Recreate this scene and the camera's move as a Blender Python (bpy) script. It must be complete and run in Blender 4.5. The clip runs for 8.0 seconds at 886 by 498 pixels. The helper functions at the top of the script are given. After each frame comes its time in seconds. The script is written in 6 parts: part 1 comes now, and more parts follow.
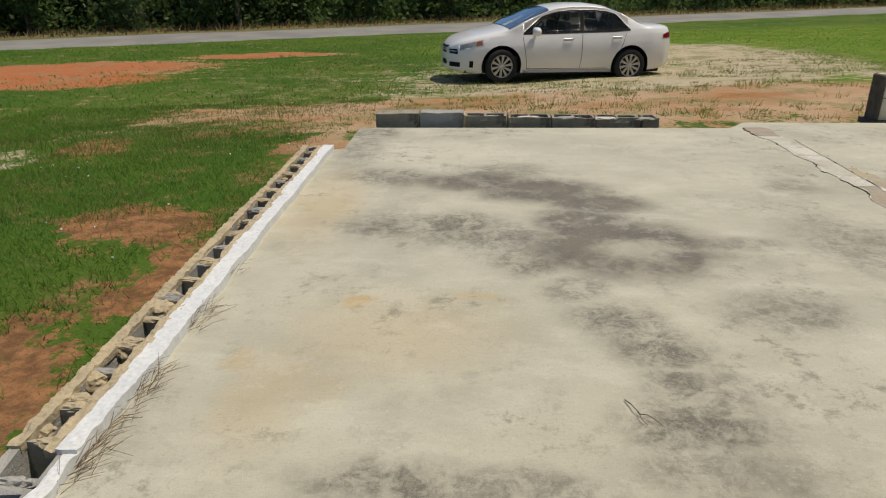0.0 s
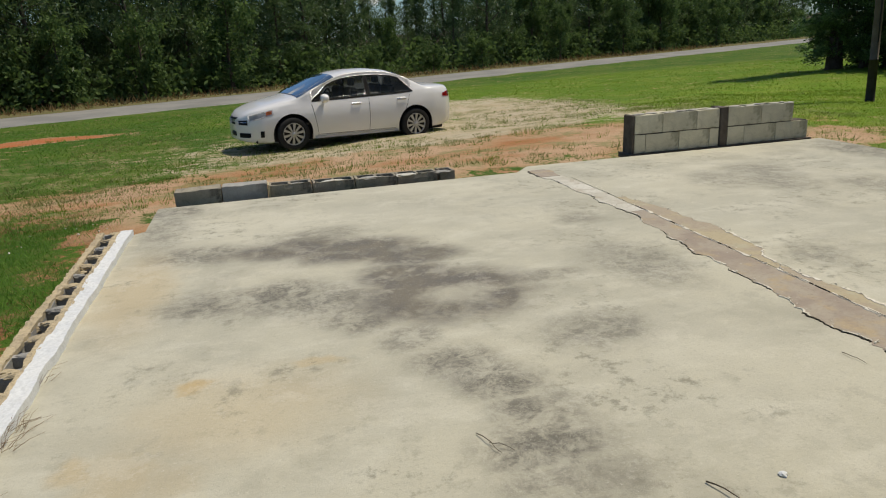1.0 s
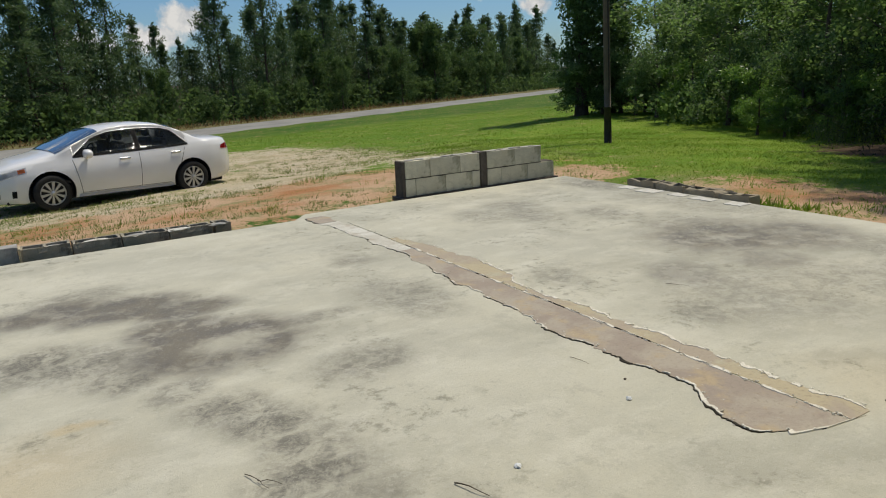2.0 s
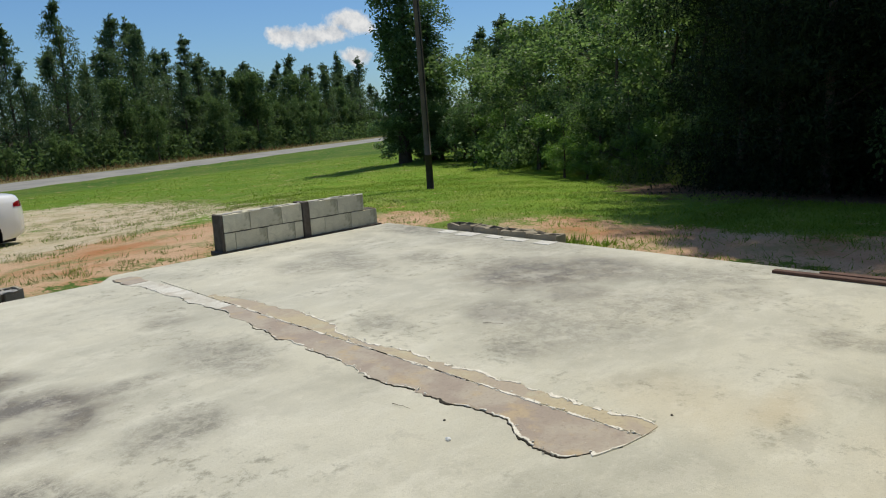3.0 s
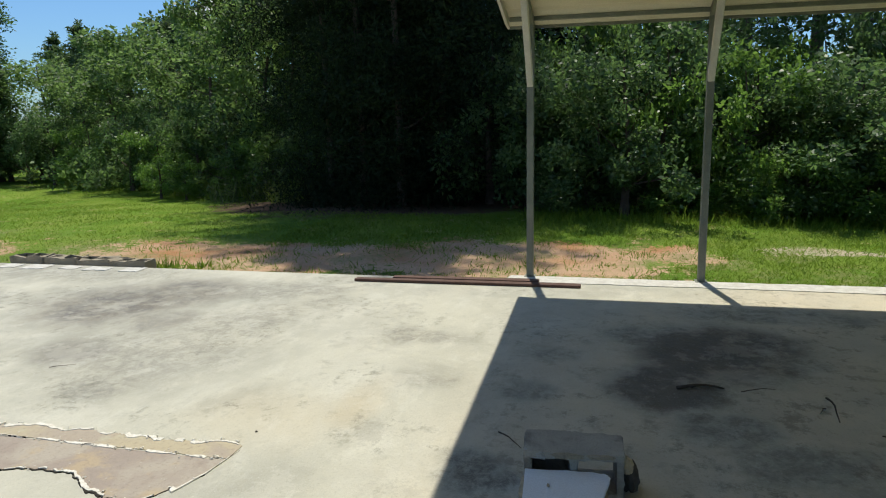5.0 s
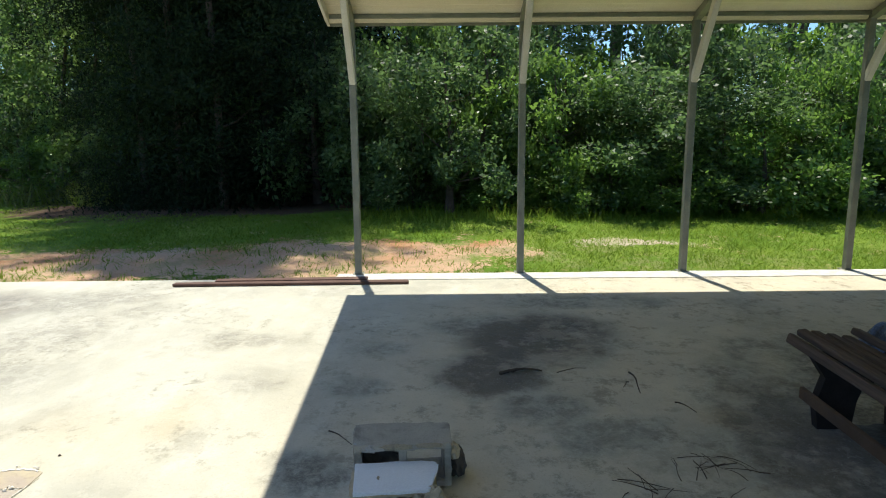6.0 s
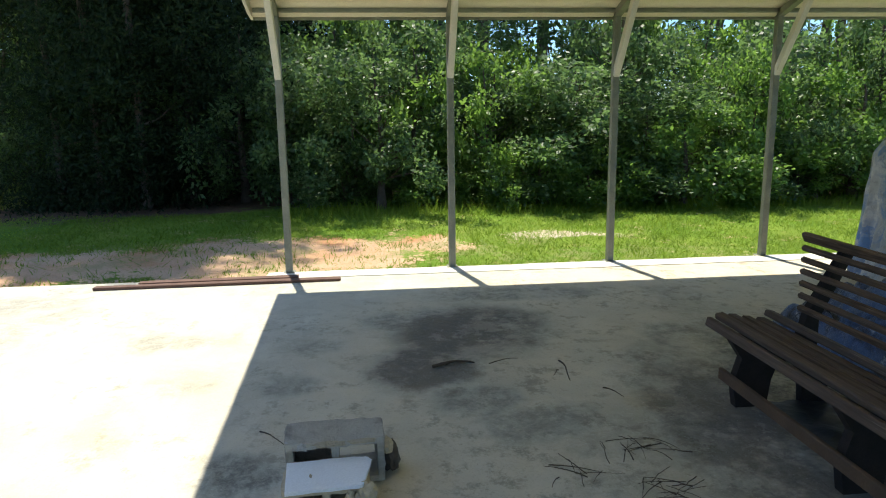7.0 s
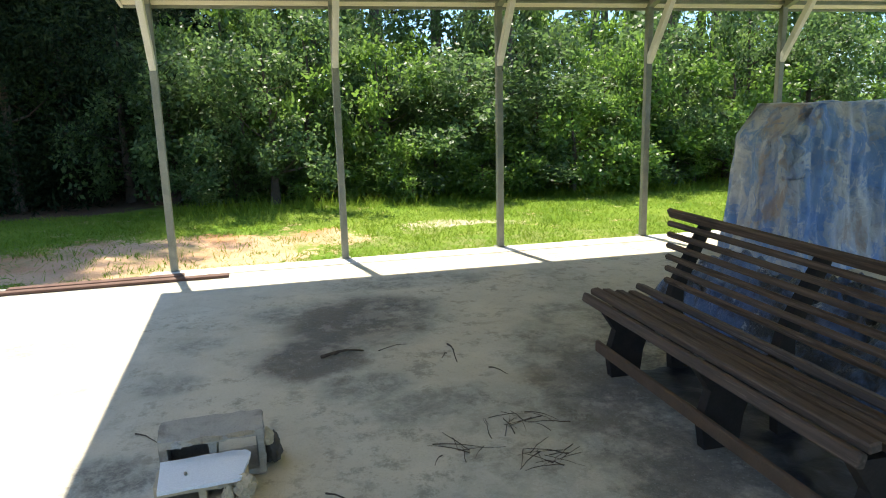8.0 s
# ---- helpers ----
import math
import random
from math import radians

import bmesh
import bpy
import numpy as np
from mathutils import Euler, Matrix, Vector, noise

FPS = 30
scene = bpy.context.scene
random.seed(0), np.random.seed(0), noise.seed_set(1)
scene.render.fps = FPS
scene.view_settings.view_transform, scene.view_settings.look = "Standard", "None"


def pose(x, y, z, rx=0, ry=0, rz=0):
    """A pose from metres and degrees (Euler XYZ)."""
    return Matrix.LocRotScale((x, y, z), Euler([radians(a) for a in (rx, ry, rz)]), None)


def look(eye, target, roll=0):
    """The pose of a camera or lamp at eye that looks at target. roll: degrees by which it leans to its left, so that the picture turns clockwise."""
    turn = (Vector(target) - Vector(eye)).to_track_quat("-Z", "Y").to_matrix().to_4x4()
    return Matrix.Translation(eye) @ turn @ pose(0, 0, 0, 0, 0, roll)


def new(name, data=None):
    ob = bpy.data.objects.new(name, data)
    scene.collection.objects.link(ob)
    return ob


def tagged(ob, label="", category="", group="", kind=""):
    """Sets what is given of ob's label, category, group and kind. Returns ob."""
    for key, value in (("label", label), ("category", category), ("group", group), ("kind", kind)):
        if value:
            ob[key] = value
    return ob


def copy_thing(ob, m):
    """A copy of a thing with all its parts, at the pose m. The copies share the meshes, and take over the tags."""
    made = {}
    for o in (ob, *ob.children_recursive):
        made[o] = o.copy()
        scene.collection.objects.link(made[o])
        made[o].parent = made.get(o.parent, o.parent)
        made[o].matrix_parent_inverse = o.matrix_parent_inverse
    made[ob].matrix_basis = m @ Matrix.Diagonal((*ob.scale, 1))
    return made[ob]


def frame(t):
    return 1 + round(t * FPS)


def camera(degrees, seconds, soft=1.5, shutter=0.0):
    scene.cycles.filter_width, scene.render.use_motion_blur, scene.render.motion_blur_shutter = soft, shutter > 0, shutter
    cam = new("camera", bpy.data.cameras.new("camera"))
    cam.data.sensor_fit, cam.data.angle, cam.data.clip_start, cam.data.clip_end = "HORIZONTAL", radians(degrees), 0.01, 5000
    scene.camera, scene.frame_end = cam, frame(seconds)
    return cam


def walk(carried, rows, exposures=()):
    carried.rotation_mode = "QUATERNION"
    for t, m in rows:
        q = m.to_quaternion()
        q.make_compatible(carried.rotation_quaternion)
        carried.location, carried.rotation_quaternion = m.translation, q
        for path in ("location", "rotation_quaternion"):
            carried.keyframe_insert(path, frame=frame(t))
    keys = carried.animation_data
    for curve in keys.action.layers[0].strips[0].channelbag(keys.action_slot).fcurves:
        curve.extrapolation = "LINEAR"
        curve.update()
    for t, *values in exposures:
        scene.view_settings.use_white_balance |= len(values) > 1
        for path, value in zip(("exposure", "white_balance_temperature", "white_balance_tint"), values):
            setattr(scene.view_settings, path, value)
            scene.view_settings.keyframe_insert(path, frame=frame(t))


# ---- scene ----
cam = camera(64.6, 8.0, soft=1.1)
PATH = [
    (0, (0.098, 0.694, 1.369), (0.003, 2.549, 0.628), -0.5),
    (0.5, (-0.022, 0.68, 1.395), (0.162, 2.548, 0.706), -0.7),
    (1, (-0.002, 0.613, 1.395), (0.451, 2.469, 0.801), -2.9),
    (1.5, (0.057, 0.467, 1.409), (0.806, 2.244, 0.878), -3.1),
    (2, (0.082, 0.366, 1.411), (1.077, 2.03, 0.92), -2.7),
    (3.3, (0.156, 0.268, 1.438), (1.62, 1.582, 1.08), -3.1),
    (3.5, (0.163, 0.258, 1.441), (1.671, 1.525, 1.095), -3.2),
    (4, (0.194, 0.228, 1.432), (1.819, 1.341, 1.089), -3.1),
    (4.2, (0.209, 0.198, 1.429), (1.886, 1.229, 1.076), -2.8),
    (4.5, (0.227, 0.152, 1.427), (2.007, 0.986, 1.059), -2.2),
    (5, (0.24, 0.122, 1.424), (2.149, 0.588, 1.054), -1.2),
    (5.2, (0.242, 0.11, 1.425), (2.177, 0.451, 1.049), -1.0),
    (6.3, (0.239, 0.088, 1.4), (2.202, 0.004, 1.026), -0.5),
    (6.5, (0.238, 0.084, 1.402), (2.199, -0.037, 1.027), -0.6),
    (7, (0.236, 0.067, 1.394), (2.189, -0.127, 1.005), -0.8),
    (7.5, (0.23, 0.028, 1.385), (2.171, -0.234, 0.983), -1.3),
    (8, (0.202, -0.047, 1.351), (2.106, -0.503, 0.942), -1.5),
]
walk(cam, [(t, look(eye, target, roll)) for t, eye, target, roll in PATH],
     exposures=[(0,-0.42,7450,10),(2.0,-0.40,6980,8),(3.5,-0.14,6650,8),(5.0,0.05,6600,7),(6.3,0.78,6640,8),(7.0,1.00,6800,8),(7.5,1.10,6880,9),(8.0,1.50,7080,10)])

# ---- world and sun ----
SUN_TO = Vector((0.84, 0.20, 2.16)).normalized()
world = bpy.data.worlds.new("sky_world")
scene.world = world
world.use_nodes = True
wn, wl = world.node_tree.nodes, world.node_tree.links
wn.clear()
w_out = wn.new("ShaderNodeOutputWorld")
w_bg = wn.new("ShaderNodeBackground")
w_bg.inputs[1].default_value = 0.105
w_sky = wn.new("ShaderNodeTexSky")
w_sky.sky_type = "NISHITA"
w_sky.sun_disc = False
w_sky.sun_elevation = math.asin(SUN_TO.z)
w_sky.sun_rotation = math.atan2(SUN_TO.x, SUN_TO.y)
w_sky.air_density, w_sky.dust_density, w_sky.ozone_density = 1.0, 0.6, 2.5
# fair-weather clouds, all round the sky
w_tc = wn.new("ShaderNodeTexCoord")
w_map = wn.new("ShaderNodeMapping")
w_map.inputs["Location"].default_value = (0.35, 0.1, 0.08)
w_map.inputs["Rotation"].default_value = (0, 0, radians(6.5))
w_map.inputs["Scale"].default_value = (1.0, 1.0, 2.2)
w_noise = wn.new("ShaderNodeTexNoise")
w_noise.inputs["Scale"].default_value = 8.0
w_noise.inputs["Detail"].default_value = 8
w_noise.inputs["Roughness"].default_value = 0.55


def sky_math(op, a, b):
    k = wn.new("ShaderNodeMath")
    k.operation = op
    for sock, val in zip(k.inputs, (a, b)):
        if hasattr(val, "is_output"):
            wl.new(val, sock)
        else:
            sock.default_value = val
    return k.outputs[0]


# cumulus heaps low over the woods: direction and half width
HEAPS = [(0.548, 0.829, 0.110, 0.030), (0.576, 0.811, 0.107, 0.032), (0.600, 0.792, 0.112, 0.030), (0.617, 0.777, 0.125, 0.036), (0.632, 0.766, 0.118, 0.022),
         (0.622, 0.765, 0.172, 0.040), (0.655, 0.735, 0.176, 0.030), (0.836, 0.532, 0.130, 0.034), (0.825, 0.553, 0.114, 0.028), (0.852, 0.503, 0.146, 0.030),
         (0.626, 0.775, 0.080, 0.028), (0.178, 0.982, 0.058, 0.040), (0.215, 0.973, 0.080, 0.045), (0.10, 0.993, 0.05, 0.04)]
heap = None
for hx, hy, hz, hr in HEAPS:
    hs = wn.new("ShaderNodeVectorMath")
    hs.operation = "SUBTRACT"
    wl.new(w_tc.outputs["Generated"], hs.inputs[0])
    hs.inputs[1].default_value = (hx, hy, hz)
    hq = wn.new("ShaderNodeVectorMath")
    hq.operation = "MULTIPLY"
    wl.new(hs.outputs[0], hq.inputs[0])
    hq.inputs[1].default_value = (1 / hr, 1 / hr, 2.0 / hr)
    hl = wn.new("ShaderNodeVectorMath")
    hl.operation = "LENGTH"
    wl.new(hq.outputs[0], hl.inputs[0])
    v = sky_math("SUBTRACT", 1.0, hl.outputs["Value"])
    heap = v if heap is None else sky_math("MAXIMUM", heap, v)
w_fluff = wn.new("ShaderNodeTexNoise")
w_fluff.inputs["Scale"].default_value = 38.0
w_fluff.inputs["Detail"].default_value = 9
w_fluff.inputs["Roughness"].default_value = 0.6
wl.new(w_tc.outputs["Generated"], w_fluff.inputs["Vector"])
heap = sky_math("ADD", sky_math("MAXIMUM", heap, -1.0), sky_math("MULTIPLY", sky_math("SUBTRACT", w_fluff.outputs["Fac"], 0.5), 2.0))
w_sep = wn.new("ShaderNodeSeparateXYZ")
wl.new(w_tc.outputs["Generated"], w_sep.inputs[0])
# scattered clouds higher up
high = sky_math("MULTIPLY", sky_math("SUBTRACT", w_noise.outputs["Fac"], 0.56), 8.0)
high = sky_math("ADD", high, sky_math("MINIMUM", sky_math("MULTIPLY", sky_math("SUBTRACT", w_sep.outputs["Z"], 0.30), 12.0), 0.0))
w_ramp = wn.new("ShaderNodeValToRGB")
w_ramp.color_ramp.elements[0].position = 0.02
w_ramp.color_ramp.elements[1].position = 0.48
cloud = sky_math("MAXIMUM", heap, high)
w_shade = wn.new("ShaderNodeMix")
w_shade.data_type = "RGBA"
w_shade.inputs["A"].default_value = (5.0, 5.5, 6.3, 1)
w_shade.inputs["B"].default_value = (8.6, 8.7, 9.0, 1)
wl.new(sky_math("MULTIPLY", sky_math("SUBTRACT", w_fluff.outputs["Fac"], 0.36), 4.0), w_shade.inputs["Factor"])
w_mix = wn.new("ShaderNodeMix")
w_mix.data_type = "RGBA"
wl.new(w_shade.outputs["Result"], w_mix.inputs["B"])
w_tint = wn.new("ShaderNodeMix")
w_tint.data_type, w_tint.blend_type = "RGBA", "MULTIPLY"
w_tint.inputs["Factor"].default_value = 1.0
w_tint.inputs["B"].default_value = (0.62, 0.88, 1.17, 1)
wl.new(w_tc.outputs["Generated"], w_map.inputs["Vector"])
wl.new(w_map.outputs["Vector"], w_noise.inputs["Vector"])
wl.new(cloud, w_ramp.inputs["Fac"])
wl.new(w_ramp.outputs["Color"], w_mix.inputs["Factor"])
wl.new(w_sky.outputs["Color"], w_tint.inputs["A"])
wl.new(w_tint.outputs["Result"], w_mix.inputs["A"])
wl.new(w_mix.outputs["Result"], w_bg.inputs["Color"])
wl.new(w_bg.outputs["Background"], w_out.inputs["Surface"])

sun = new("sun", bpy.data.lights.new("sun", "SUN"))
sun.data.energy, sun.data.angle, sun.data.color = 4.3, radians(0.53), (1.0, 0.955, 0.87)
sun.matrix_world = look(SUN_TO * 60, (0, 0, 0))

# ---- materials ----


def rgba(c):
    return (c[0], c[1], c[2], 1.0)


class Mat:
    """A node material with a few shorthands."""

    def __init__(self, name, rough=0.8, metal=0.0, spec=0.3):
        self.m = bpy.data.materials.new(name)
        self.m.use_nodes = True
        self.n, self.l = self.m.node_tree.nodes, self.m.node_tree.links
        self.b = self.n["Principled BSDF"]
        self.b.inputs["Roughness"].default_value = rough
        self.b.inputs["Metallic"].default_value = metal
        self.b.inputs["Specular IOR Level"].default_value = spec
        self.pos = self.n.new("ShaderNodeTexCoord").outputs["Object"]

    def put(self, socket, value):
        if hasattr(value, "is_output"):
            self.l.new(value, socket)
        else:
            socket.default_value = value

    def noise(self, scale, detail=5, rough=0.6, vec=None, dist=0.0):
        k = self.n.new("ShaderNodeTexNoise")
        k.inputs["Scale"].default_value, k.inputs["Detail"].default_value = scale, detail
        k.inputs["Roughness"].default_value, k.inputs["Distortion"].default_value = rough, dist
        self.l.new(vec or self.pos, k.inputs["Vector"])
        return k.outputs["Fac"]

    def noise_col(self, scale, detail=3):
        k = self.n.new("ShaderNodeTexNoise")
        k.inputs["Scale"].default_value, k.inputs["Detail"].default_value = scale, detail
        self.l.new(self.pos, k.inputs["Vector"])
        return k.outputs["Color"]

    def step(self, v, a, b, lo=0.0, hi=1.0):
        k = self.n.new("ShaderNodeMapRange")
        k.interpolation_type = "SMOOTHSTEP"
        self.l.new(v, k.inputs["Value"])
        for key, val in (("From Min", a), ("From Max", b), ("To Min", lo), ("To Max", hi)):
            k.inputs[key].default_value = val
        return k.outputs["Result"]

    def math(self, op, a, b=0.0, c=None):
        k = self.n.new("ShaderNodeMath")
        k.operation = op
        self.put(k.inputs[0], a)
        self.put(k.inputs[1], b)
        if c is not None:
            self.put(k.inputs[2], c)
        return k.outputs[0]

    def mix(self, f, a, b, mode="MIX"):
        k = self.n.new("ShaderNodeMix")
        k.data_type, k.blend_type = "RGBA", mode
        self.put(k.inputs["Factor"], f)
        self.put(k.inputs["A"], a if hasattr(a, "is_output") else rgba(a))
        self.put(k.inputs["B"], b if hasattr(b, "is_output") else rgba(b))
        return k.outputs["Result"]

    def warp(self, scale, amount, detail=4):
        """Object position, shifted by noise."""
        c = self.n.new("ShaderNodeVectorMath")
        c.operation = "SUBTRACT"
        self.l.new(self.noise_col(scale, detail), c.inputs[0])
        c.inputs[1].default_value = (0.5, 0.5, 0.5)
        s = self.n.new("ShaderNodeVectorMath")
        s.operation = "SCALE"
        self.l.new(c.outputs[0], s.inputs[0])
        s.inputs["Scale"].default_value = amount
        a = self.n.new("ShaderNodeVectorMath")
        a.operation = "ADD"
        self.l.new(self.pos, a.inputs[0])
        self.l.new(s.outputs[0], a.inputs[1])
        return a.outputs[0]

    def blob(self, vec, cx, cy, rx, ry, soft=0.5):
        """1 inside an ellipse on the ground plan, falling to 0 at its rim."""
        s = self.n.new("ShaderNodeVectorMath")
        s.operation = "SUBTRACT"
        self.l.new(vec, s.inputs[0])
        s.inputs[1].default_value = (cx, cy, 0)
        d = self.n.new("ShaderNodeVectorMath")
        d.operation = "MULTIPLY"
        self.l.new(s.outputs[0], d.inputs[0])
        d.inputs[1].default_value = (1 / rx, 1 / ry, 0)
        k = self.n.new("ShaderNodeVectorMath")
        k.operation = "LENGTH"
        self.l.new(d.outputs[0], k.inputs[0])
        return self.step(k.outputs["Value"], 1.0 + soft, 1.0 - soft)

    def blobs(self, vec, rows, soft=0.5):
        total = None
        for cx, cy, rx, ry, s in rows:
            v = self.math("MULTIPLY", self.blob(vec, cx, cy, rx, ry, soft), s)
            total = v if total is None else self.math("MAXIMUM", total, v)
        return total

    def axis(self, vec, n):
        k = self.n.new("ShaderNodeSeparateXYZ")
        self.l.new(vec, k.inputs[0])
        return k.outputs[n]

    def random(self):
        return self.n.new("ShaderNodeObjectInfo").outputs["Random"]

    def island(self):
        return self.n.new("ShaderNodeNewGeometry").outputs["Random Per Island"]

    def color(self, c):
        self.put(self.b.inputs["Base Color"], c if hasattr(c, "is_output") else rgba(c))
        return self

    def bump(self, height, strength=0.3, dist=0.01):
        k = self.n.new("ShaderNodeBump")
        k.inputs["Strength"].default_value, k.inputs["Distance"].default_value = strength, dist
        self.l.new(height, k.inputs["Height"])
        self.l.new(k.outputs["Normal"], self.b.inputs["Normal"])
        return self


def simple(name, c1, c2, scale=8, rough=0.8, metal=0.0, spec=0.3, bump=0.2, fine=120, dist=0.004, per=0.0):
    """Two tones in coarse noise, fine grain, and a slight bump."""
    m = Mat(name, rough, metal, spec)
    col = m.mix(m.step(m.noise(scale), 0.35, 0.65), c1, c2)
    col = m.mix(m.step(m.noise(fine, 3), 0.3, 0.7, 0.0, 0.35), col, [0.55 * v for v in c1])
    if per:
        col = m.mix(m.math("MULTIPLY", m.random(), per), col, [0.45 * v for v in c2])
    m.color(col)
    if bump:
        m.bump(m.noise(fine * 0.6, 4), bump, dist)
    return m.m


# concrete slab with mould, rust and clay stains, and painted shade at the bench
# the last row here paints shade and dirt along the bench
SOOT_SHADE = [(0.12, 5.39, 0.37, 0.17, 0.75), (0.53, 5.19, 0.34, 0.22, 0.85), (0.86, 4.93, 0.25, 0.16, 0.8), (0.87, 4.19, 0.37, 0.33, 0.95), (0.71, 4.56, 0.23, 0.20, 0.8), (1.10, 4.06, 0.14, 0.20, 0.85),
        (4.93, 3.99, 0.50, 0.50, 0.66), (5.33, 3.65, 0.44, 0.38, 0.6), (3.82, 3.45, 0.18, 0.22, 0.4), (4.59, 3.34, 0.22, 0.22, 0.45), (4.89, 4.05, 0.36, 0.29, 0.5),
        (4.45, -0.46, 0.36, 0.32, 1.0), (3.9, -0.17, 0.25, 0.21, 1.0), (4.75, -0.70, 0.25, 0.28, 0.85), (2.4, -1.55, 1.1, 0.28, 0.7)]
MOULD_WEST = [(-0.53, 5.52, 0.24, 0.18, 0.8), (0.33, 5.72, 0.28, 0.12, 0.6), (-0.40, 4.48, 0.22, 0.18, 0.85), (-0.04, 4.46, 0.26, 0.21, 0.9), (0.21, 4.27, 0.18, 0.22, 0.9), (0.35, 3.96, 0.14, 0.16, 0.8), (0.58, 3.63, 0.13, 0.12, 0.7), (0.68, 3.33, 0.17, 0.13, 0.85), (0.80, 3.10, 0.14, 0.14, 0.9),
              (0.87, 2.83, 0.15, 0.14, 0.85), (0.82, 2.59, 0.20, 0.14, 0.9), (1.44, 3.43, 0.22, 0.17, 0.7), (-0.13, 2.31, 0.24, 0.08, 0.9), (0.20, 2.28, 0.22, 0.08, 0.75), (0.81, 2.38, 0.24, 0.10, 0.6), (-0.85, 6.93, 0.21, 0.24, 0.8), (1.45, 4.25, 0.26, 0.08, 0.6), (2.14, 4.22, 0.20, 0.37, 0.6), (-0.86, 6.34, 0.14, 0.49, 0.6)]
MOULD_EAST = [(2.20, 5.32, 0.16, 0.13, 0.6), (3.90, 2.96, 0.43, 0.55, 0.5), (4.55, 2.76, 0.32, 0.30, 0.55), (5.54, 2.93, 0.30, 0.32, 0.5), (4.30, 5.82, 0.27, 0.40, 0.6), (6.02, 6.69, 0.25, 0.47, 0.8), (3.89, 5.98, 0.2, 0.3, 0.55), (4.89, 5.31, 0.24, 0.34, 0.55), (3.14, 3.94, 0.13, 0.20, 0.5), (4.56, 1.46, 0.16, 0.12, 0.6),
              (5.22, 2.31, 0.20, 0.2, 0.45), (3.36, 2.92, 0.2, 0.21, 0.55), (4.47, 6.28, 0.25, 0.22, 0.6), (4.81, 2.57, 0.37, 0.25, 0.5), (4.52, 1.24, 0.10, 0.21, 0.5), (3.79, 1.13, 0.09, 0.16, 0.4), (5.62, 2.60, 0.14, 0.3, 0.5), (5.9, 5.0, 0.3, 0.9, 0.5)]
# the two widest rows paint dirt and deep shade under the bench
MOULD_SHADE_ROOFED = [(4.58, -0.53, 0.45, 0.42, 0.95), (3.93, -0.19, 0.28, 0.26, 0.95), (4.77, -0.10, 0.2, 0.2, 0.75), (5.39, -0.95, 0.17, 0.56, 0.65), (4.34, 0.44, 0.11, 0.14, 0.55), (3.42, -0.42, 0.16, 0.2, 0.7), (3.14, -0.66, 0.18, 0.28, 0.6), (4.17, -1.81, 0.30, 0.19, 0.7), (2.84, 0.64, 0.15, 0.15, 0.85), (3.74, 0.54, 0.13, 0.13, 0.5),
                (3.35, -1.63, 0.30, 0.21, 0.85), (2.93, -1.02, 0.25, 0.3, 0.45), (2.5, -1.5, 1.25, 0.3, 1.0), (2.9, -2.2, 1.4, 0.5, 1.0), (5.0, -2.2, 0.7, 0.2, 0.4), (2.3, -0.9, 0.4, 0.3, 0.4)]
PALE = [(3.85, 1.55, 0.45, 0.30, 0.8), (2.9, 0.95, 0.5, 0.2, 0.6), (4.2, -1.1, 0.7, 0.35, 0.5), (0.4, 6.1, 1.0, 0.35, 0.6), (1.7, 3.0, 0.5, 0.6, 0.5), (3.6, 4.9, 0.5, 0.6, 0.4), (4.9, 1.9, 0.5, 0.3, 0.5)]
RUST = [(-0.41, 3.47, 0.08, 0.06, 0.95), (0.09, 3.55, 0.1, 0.06, 0.55), (-0.23, 3.22, 0.42, 0.32, 0.36), (-0.64, 2.77, 0.13, 0.31, 0.4), (-0.86, 4.86, 0.20, 0.67, 0.5), (-0.78, 2.96, 0.07, 0.10, 0.55), (-0.46, 2.78, 0.14, 0.12, 0.3), (3.4, 1.35, 0.3, 0.12, 0.35), (3.2, 1.7, 0.3, 0.4, 0.2), (3.3, -1.25, 0.15, 0.1, 0.5)]
m = Mat("weathered_concrete", 0.88, 0, 0.25)
wf = m.warp(5.0, 0.3, 7)
sweep = m.n.new("ShaderNodeMapping")
sweep.inputs["Rotation"].default_value = (0, 0, 0.5)
sweep.inputs["Scale"].default_value = (0.8, 1.8, 1.0)
m.l.new(m.warp(2.0, 0.3, 4), sweep.inputs["Vector"])
swept = m.noise(2.4, 9, 0.66, sweep.outputs["Vector"])
base = m.mix(m.step(m.noise(0.9, 7, 0.62), 0.36, 0.66), (0.53, 0.505, 0.40), (0.43, 0.415, 0.335))
base = m.mix(m.step(swept, 0.46, 0.70, 0, 0.55), base, (0.60, 0.58, 0.48))
base = m.mix(m.step(m.noise(1.4, 8, 0.66, dist=0.4), 0.50, 0.66, 0, 0.5), base, (0.34, 0.325, 0.26))
base = m.mix(m.blobs(wf, RUST, 0.7), base, (0.50, 0.385, 0.215))
base = m.mix(m.math("MULTIPLY", m.blobs(wf, PALE, 0.6), 0.55), base, (0.60, 0.575, 0.47))
patch = m.step(m.noise(7.0, 13, 0.76, dist=0.5), 0.42, 0.56)
fleck = m.step(m.noise(26, 9, 0.8, dist=0.7), 0.42, 0.57)
mould_pos = m.warp(3.2, 0.26, 9)
area = m.math("MAXIMUM", m.blobs(mould_pos, [(x, y, 1.2 * a, 1.2 * b, k) for x, y, a, b, k in MOULD_WEST], 0.6), m.math("MAXIMUM", m.blobs(mould_pos, [(x, y, 1.15 * a, 1.15 * b, k) for x, y, a, b, k in MOULD_EAST], 0.65), m.blobs(mould_pos, [(x, y, 1.2 * a, 1.2 * b, k) for x, y, a, b, k in MOULD_SHADE_ROOFED], 0.5)))
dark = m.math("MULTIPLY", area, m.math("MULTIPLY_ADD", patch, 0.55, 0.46))
